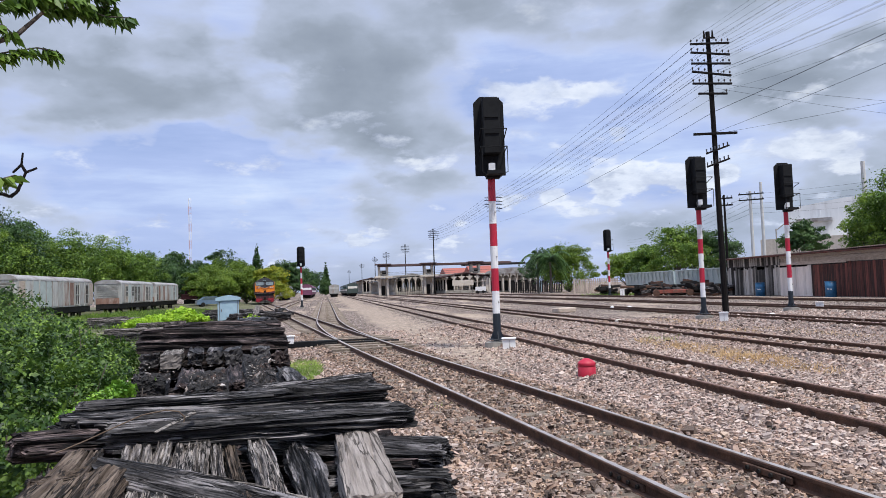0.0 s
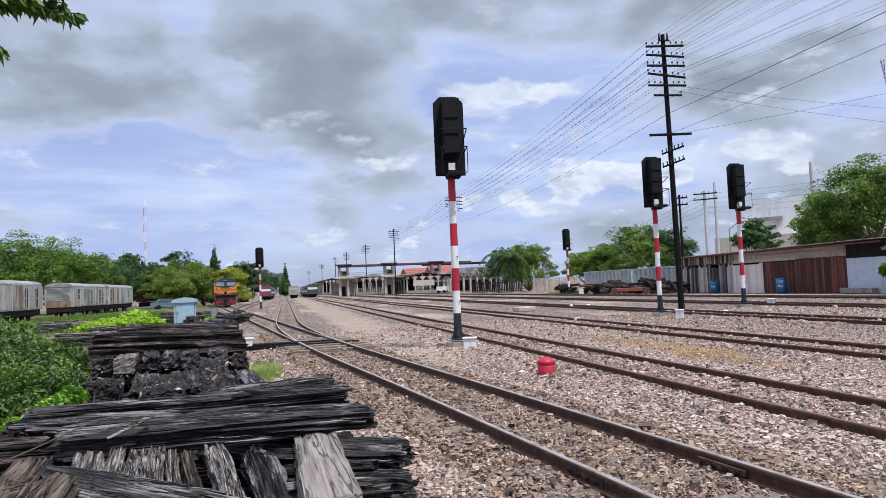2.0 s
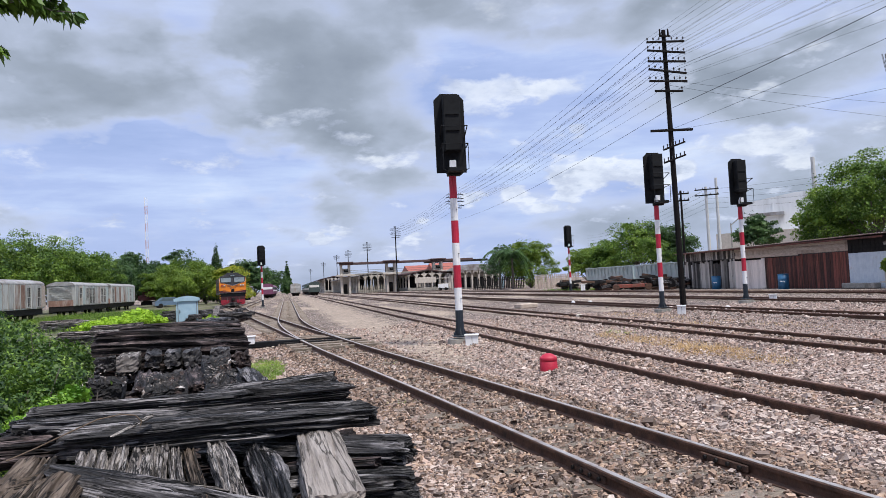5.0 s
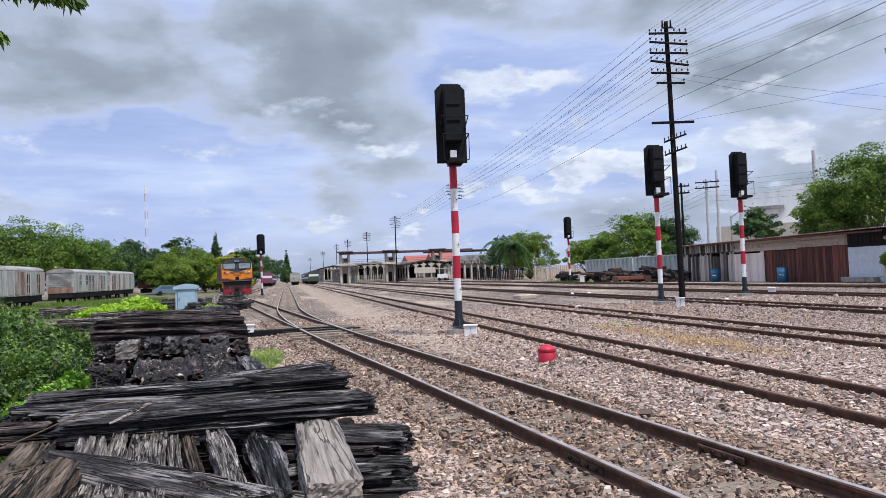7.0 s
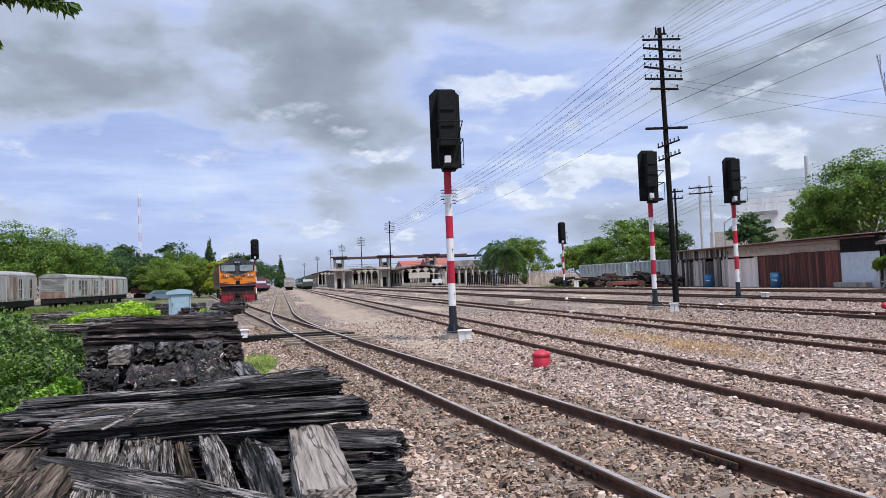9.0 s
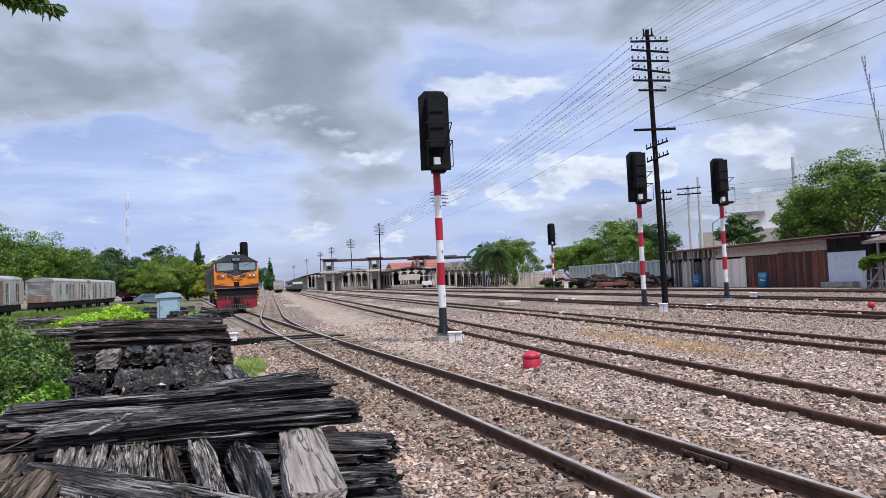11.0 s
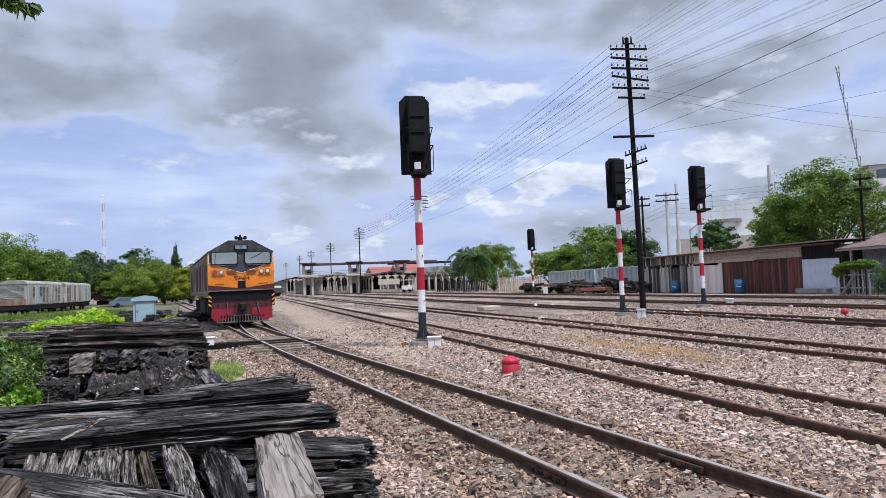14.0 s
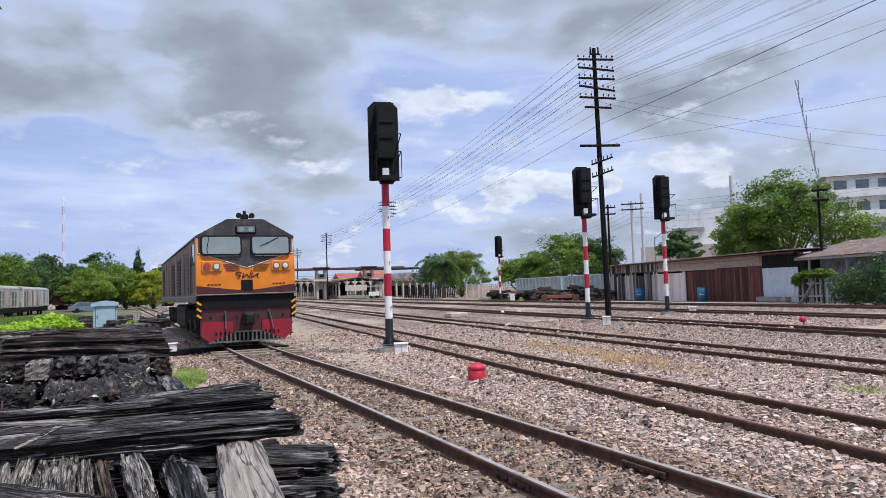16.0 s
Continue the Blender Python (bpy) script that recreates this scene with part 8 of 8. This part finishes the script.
# ---------------------------------------------------------------- things in the yard
def build_yard():
    x, y = -5.3, 41.0
    cab = thing("metal_cabinet", pose(x, y, -0.15, 0, 0, 6), "pale blue metal relay cabinet with a curved lid", "cabinet")
    bm = B()
    box(bm, (0, 0, 0.62), (1.12, 0.8, 1.24), bevel=0.02)
    case = part("case", bm, M_CABBLUE, cab)
    bm = B()
    prism(bm, [(-0.66, 1.24), (0.66, 1.24), (0.66, 1.38), (0.4, 1.47), (0, 1.53), (-0.4, 1.47), (-0.66, 1.38)], -0.5, 0.5)
    part("lid", bm, M_CABBLUE, cab, "curved overhanging lid")
    bm = B()
    box(bm, (0.02, -0.41, 0.62), (0.92, 0.03, 1.1), bevel=0.01)
    door = part("door", bm, M_CABBLUE, case)
    bm = B()
    box(bm, (0.49, -0.41, 0.62), (0.02, 0.045, 1.12))
    box(bm, (-0.45, -0.41, 0.62), (0.02, 0.045, 1.12))
    part("door_edge", bm, M_STEEL, door)
    bm = B()
    box(bm, (-0.36, -0.44, 0.7), (0.04, 0.05, 0.16), bevel=0.01)
    part("handle", bm, M_STEEL, door)

    bm = B()
    prof = [(0.155, 0.0), (0.155, 0.20), (0.150, 0.205), (0.150, 0.215), (0.155, 0.22), (0.155, 0.275), (0.148, 0.285), (0.10, 0.325), (0.05, 0.352), (0.0, 0.358)]
    vs = [bm.verts.new((r, 0, z)) for r, z in prof]
    es = [bm.edges.new((a, b)) for a, b in zip(vs, vs[1:])]
    bmesh.ops.spin(bm, geom=vs + es, cent=(0, 0, 0), axis=(0, 0, 1), angle=2 * math.pi, steps=28)
    bmesh.ops.remove_doubles(bm, verts=bm.verts, dist=0.0005)
    m = part("red_marker", bm, M_RED, None, "", True)
    m.matrix_basis = pose(4.1, 11.0, -0.13) @ Matrix.Diagonal((0.92, 0.92, 0.88, 1))
    tagged(m, "crimson domed plastic trackside marker on the ballast", "track marker")

    ball = thing("round_marker", pose(18.3, 18.6, -0.08), "round red marker ball beside the rail", "track marker")
    bm = B()
    bmesh.ops.create_uvsphere(bm, u_segments=18, v_segments=12, radius=0.11, matrix=pose(0, 0, 0.09))
    part("ball", bm, M_RED, ball, "", True)
    bm = B()
    rod(bm, (0, 0, -0.05), (0, 0, 0.08), 0.07, seg=10)
    part("stub", bm, M_DARK, ball)

    rng = random.Random(4)
    def lump(name, x, y, z, s, mat, label, cat):
        bm = B()
        bmesh.ops.create_icosphere(bm, subdivisions=2, radius=0.5)
        for v in bm.verts:
            v.co *= 1 + 0.3 * noise.noise(v.co * 2.3 + Vector((x, y, 0)))
        o = part(name, bm, mat)
        o.matrix_basis = pose(x, y, z, 0, 0, rng.uniform(0, 360)) @ Matrix.Diagonal((*s, 1))
        tagged(o, label, cat)
    lump("white_stone", 10.1, 23.7, -0.03, (0.42, 0.3, 0.24), M_STUCCO, "pale pinkish-white painted stone between the tracks", "stone")
    lump("white_stone", 16.2, 36.5, -0.05, (0.3, 0.3, 0.2), M_WHITE, "small white stone between the tracks", "stone")
    lump("white_stone", 15.0, 36.0, -0.02, (0.2, 0.2, 0.3), M_WHITE, "small white stone between the tracks", "stone")
    lump("white_stone", 16.4, 24.3, -0.06, (0.3, 0.25, 0.16), M_WHITE, "small white stone between the tracks", "stone")
    bm = B()
    box(bm, (0, 0, 0.12), (1.05, 0.7, 0.26), bevel=0.05)
    s = part("stone_slab", bm, M_PLANKTAN)
    s.matrix_basis = pose(12.1, 35.3, -0.11, 0, 0, 12)
    tagged(s, "tan sandstone slab between the tracks", "stone slab")

    # long timbers and rods of the points
    pts = thing("points_lever", pose(0, 0, 0), "long dark timbers and rods working the points", "points gear")
    bm = B()
    box(bm, (-0.40, 20.55, -0.06), (1.71, 0.22, 0.16), 3, bevel=0.02)
    box(bm, (-0.60, 21.15, -0.09), (1.4, 0.2, 0.12), -4, bevel=0.01)
    part("timber", bm, M_BLACK, pts)
    for k, yy in enumerate((18.2, 19.0, 19.8, 20.6, 21.3, 22.0, 22.7)):
        bm = B()
        box(bm, (3.16 - 0.1119 * yy + 0.1, yy, -0.085), (2.2, 0.2, 0.08), 5, bevel=0.01)
        part("points_timber", bm, M_DARK if k == 3 else M_TIE, pts)
    bm = B()
    rod(bm, (-0.7, 20.8, -0.02), (1.5, 20.95, -0.03), 0.025, seg=6)
    part("rod", bm, M_DARK, pts)
    # bolted joint on the near rail
    for yy in (5.0,):
        for side in (-1, 1):
            x = line_one(yy) + side * GAUGE / 2 - 0.1119 * 0
            joint = thing("fishplate", pose(x, yy - side * 0.06, 0, 0, 0, 6.4), "rusty bolted fishplate joining two rail lengths", "fishplate", "fishplates")
            bm = B()
            box(bm, (-0.026, 0, -0.064), (0.022, 0.52, 0.052), bevel=0.006)
            box(bm, (0.026, 0, -0.064), (0.022, 0.52, 0.052), bevel=0.006)
            part("plate", bm, M_RAIL, joint)
            for k in range(4):
                bm = B()
                rod(bm, (-0.055, -0.19 + 0.127 * k, -0.064), (0.05, -0.19 + 0.127 * k, -0.064), 0.017, seg=6)
                part("bolt", bm, M_DARK, joint)

    # scrap before the hopper wagons
    for k, (az, d, w, h, mat) in enumerate(((24.6, 74, 3.0, 0.8, M_DARK), (25.6, 72, 3.2, 1.0, M_DARK), (26.6, 70, 3.0, 0.7, M_OLD), (27.7, 69, 2.8, 0.6, M_DARK), (29.5, 66, 3.0, 0.9, M_DARK), (30.6, 64, 2.0, 0.8, M_OLD), (26.0, 80, 2.4, 1.2, M_DARK), (29.0, 76, 3.0, 1.3, M_DARK), (29.9, 74, 2.4, 1.2, M_DARK), (22.2, 78, 2.2, 1.0, M_DARK))):
        x, y = polar(az, d)
        root = thing("scrap_heap", pose(x, y, -0.08, 0, 0, rng.uniform(-40, 0)), "heap of black scrap timbers and old bogie frames", "scrap heap", "scrap heaps")
        for j in range(9):
            bm = B()
            box(bm, (0, 0, 0), (rng.uniform(0.8, w), rng.uniform(0.2, 0.5), rng.uniform(0.14, 0.3)), bevel=0.02)
            o = part("scrap_piece", bm, mat if j % 4 else M_RAIL, root)
            o.matrix_basis = pose(rng.uniform(-w / 3, w / 3), rng.uniform(-0.8, 0.8), 0.12 + h * j / 9, rng.uniform(-12, 12), rng.uniform(-10, 10), rng.uniform(-50, 50))
        for j in range(3):
            bm = B()
            rod(bm, (-0.06, 0, 0), (0.06, 0, 0), 0.38, seg=16)
            o = part("old_wheel", bm, M_DARK, root)
            o.matrix_basis = pose(rng.uniform(-w / 2, w / 2), rng.uniform(-1, 0.5), 0.36 + rng.uniform(0, h * 0.5), rng.uniform(-30, 30), rng.uniform(-20, 20), rng.uniform(-60, 60))
    x, y = polar(27.2, 66)
    red = thing("red_chassis", pose(x, y, -0.06, 0, 0, -25), "rusty red discarded wagon chassis", "chassis")
    bm = B()
    for dx in (-0.5, 0.5):
        box(bm, (0, dx, 0.4), (3.2, 0.14, 0.3), bevel=0.02)
    for k in range(5):
        box(bm, (-1.45 + 0.72 * k, 0, 0.42), (0.14, 1.2, 0.26), bevel=0.02)
    part("frame", bm, M_FADEDREDOX, red)
    for dx in (-1.4, 1.4):
        bm = B()
        rod(bm, (dx, -0.7, 0.3), (dx, 0.7, 0.3), 0.3, seg=14)
        part("wheelset", bm, M_RAIL, red)
    # parked car far off by the trees
    x, y = polar(-8.6, 108)
    car = thing("parked_car", pose(x, y, -0.2, 0, 0, 20), "blue-grey parked car under the trees", "car")
    bm = B()
    prism(bm, [(-2.1, 0.35), (2.1, 0.35), (2.1, 0.85), (1.2, 0.95), (0.6, 1.42), (-1.0, 1.45), (-1.7, 0.95), (-2.1, 0.9)], -0.85, 0.85)
    part("body", bm, M_CARBLUE, car)
    bm = B()
    prism(bm, [(1.05, 0.97), (0.55, 1.36), (-0.95, 1.38), (-1.5, 0.97)], -0.87, 0.87)
    part("windows", bm, M_GLASS, car)
    for dx in (-1.3, 1.3):
        for dy in (-0.8, 0.8):
            bm = B()
            rod(bm, (dx, dy - 0.08, 0.32), (dx, dy + 0.08, 0.32), 0.32, seg=14)
            part("wheel", bm, M_DARK, car)


M_FADEDREDOX = material("faded_red_oxide", two((0.20, 0.045, 0.032), (0.32, 0.085, 0.06)), 4, 0.8, bump=0.3, stain=(0.14, 0.08, 0.06), stain_scale=2)
M_CARBLUE = material("blue_grey_car_paint", two((0.10, 0.16, 0.24), (0.14, 0.20, 0.28)), 4, 0.3, bump=0, coat=0.6)
build_yard()


# ---------------------------------------------------------------- what moves
def bird():
    root = thing("bird", pose(-60, 40, 20), "small dark bird in flight", "bird", "birds in flight")
    bm = B()
    rod(bm, (-0.16, 0, 0), (0.16, 0, 0), 0.03, 0.05, 8)
    part("body", bm, M_BLACK, root)
    for s in (-1, 1):
        bm = B()
        prism(bm, [(-0.05, 0), (0.09, 0), (0.0, s * 0.32), (-0.06, s * 0.3)], 0.0, 0.012, "z")
        w = part("wing", bm, M_BLACK, root)
        w.matrix_basis = pose(0, 0, 0.02, s * 22, 0, 0)
    return root


BIRD = bird()
SECOND_BIRD = bird()


def motions():
    def front(t):
        y = 20.0 + 5.07 * (16.0 - t)
        return y

    rows = []
    for k in range(33):
        t = 0.5 * k
        y = front(t)
        rows.append((t, pose(3.16 - 0.1119 * y, y, 0.0, 0, 0, 6.385)))
    walk(LOCO, rows)
    for ws, y0 in WHEELS:
        # 5.1 m/s on wheels of 0.455 m
        walk(ws, [(0.1 * k, pose(0, y0, 0.455, math.degrees(5.1 * 0.1 * k / 0.455), 0, 0)) for k in range(161)])
    walk(BIRD, [(0.0, pose(-160, 60, 12)), (10.4, pose(-80, 50, 8)), (11.3, pose(-15.1, 52.9, 6.7, -25, 0, -30)), (11.5, pose(-7.0, 49.5, 6.7, 12, 0, -1)), (11.7, pose(6.1, 45.6, 8.3, -1, 0, 28)), (11.9, pose(3.9, 32.8, 8.8, -14, 0, -3)), (12.0, pose(-2.3, 26.9, 8.4, 23, 0, 26)), (12.1, pose(-6.0, 21.2, 7.7, 10, 0, -5)), (12.3, pose(-9.3, 15.4, 6.3, -3, 0, 24)), (16.0, pose(-120, -60, 14))])
    walk(SECOND_BIRD, [(0.0, pose(150, 240, 3)), (13.2, pose(60, 190, 2)), (14.3, pose(18.3, 93.2, 9.5, -25, 0, -30)), (14.5, pose(12.9, 68.8, 9.7, 12, 0, -1)), (14.7, pose(8.0, 45.3, 11.8, -1, 0, 28)), (14.9, pose(2.5, 34.9, 13.3, -14, 0, -3)), (15.0, pose(-1.0, 35.0, 13.1, 23, 0, 26)), (15.2, pose(-7.8, 37.2, 13.2, 10, 0, -5)), (15.5, pose(-18.8, 40.9, 13.2, -3, 0, 24)), (16.0, pose(-60, 30, 9))])


motions()
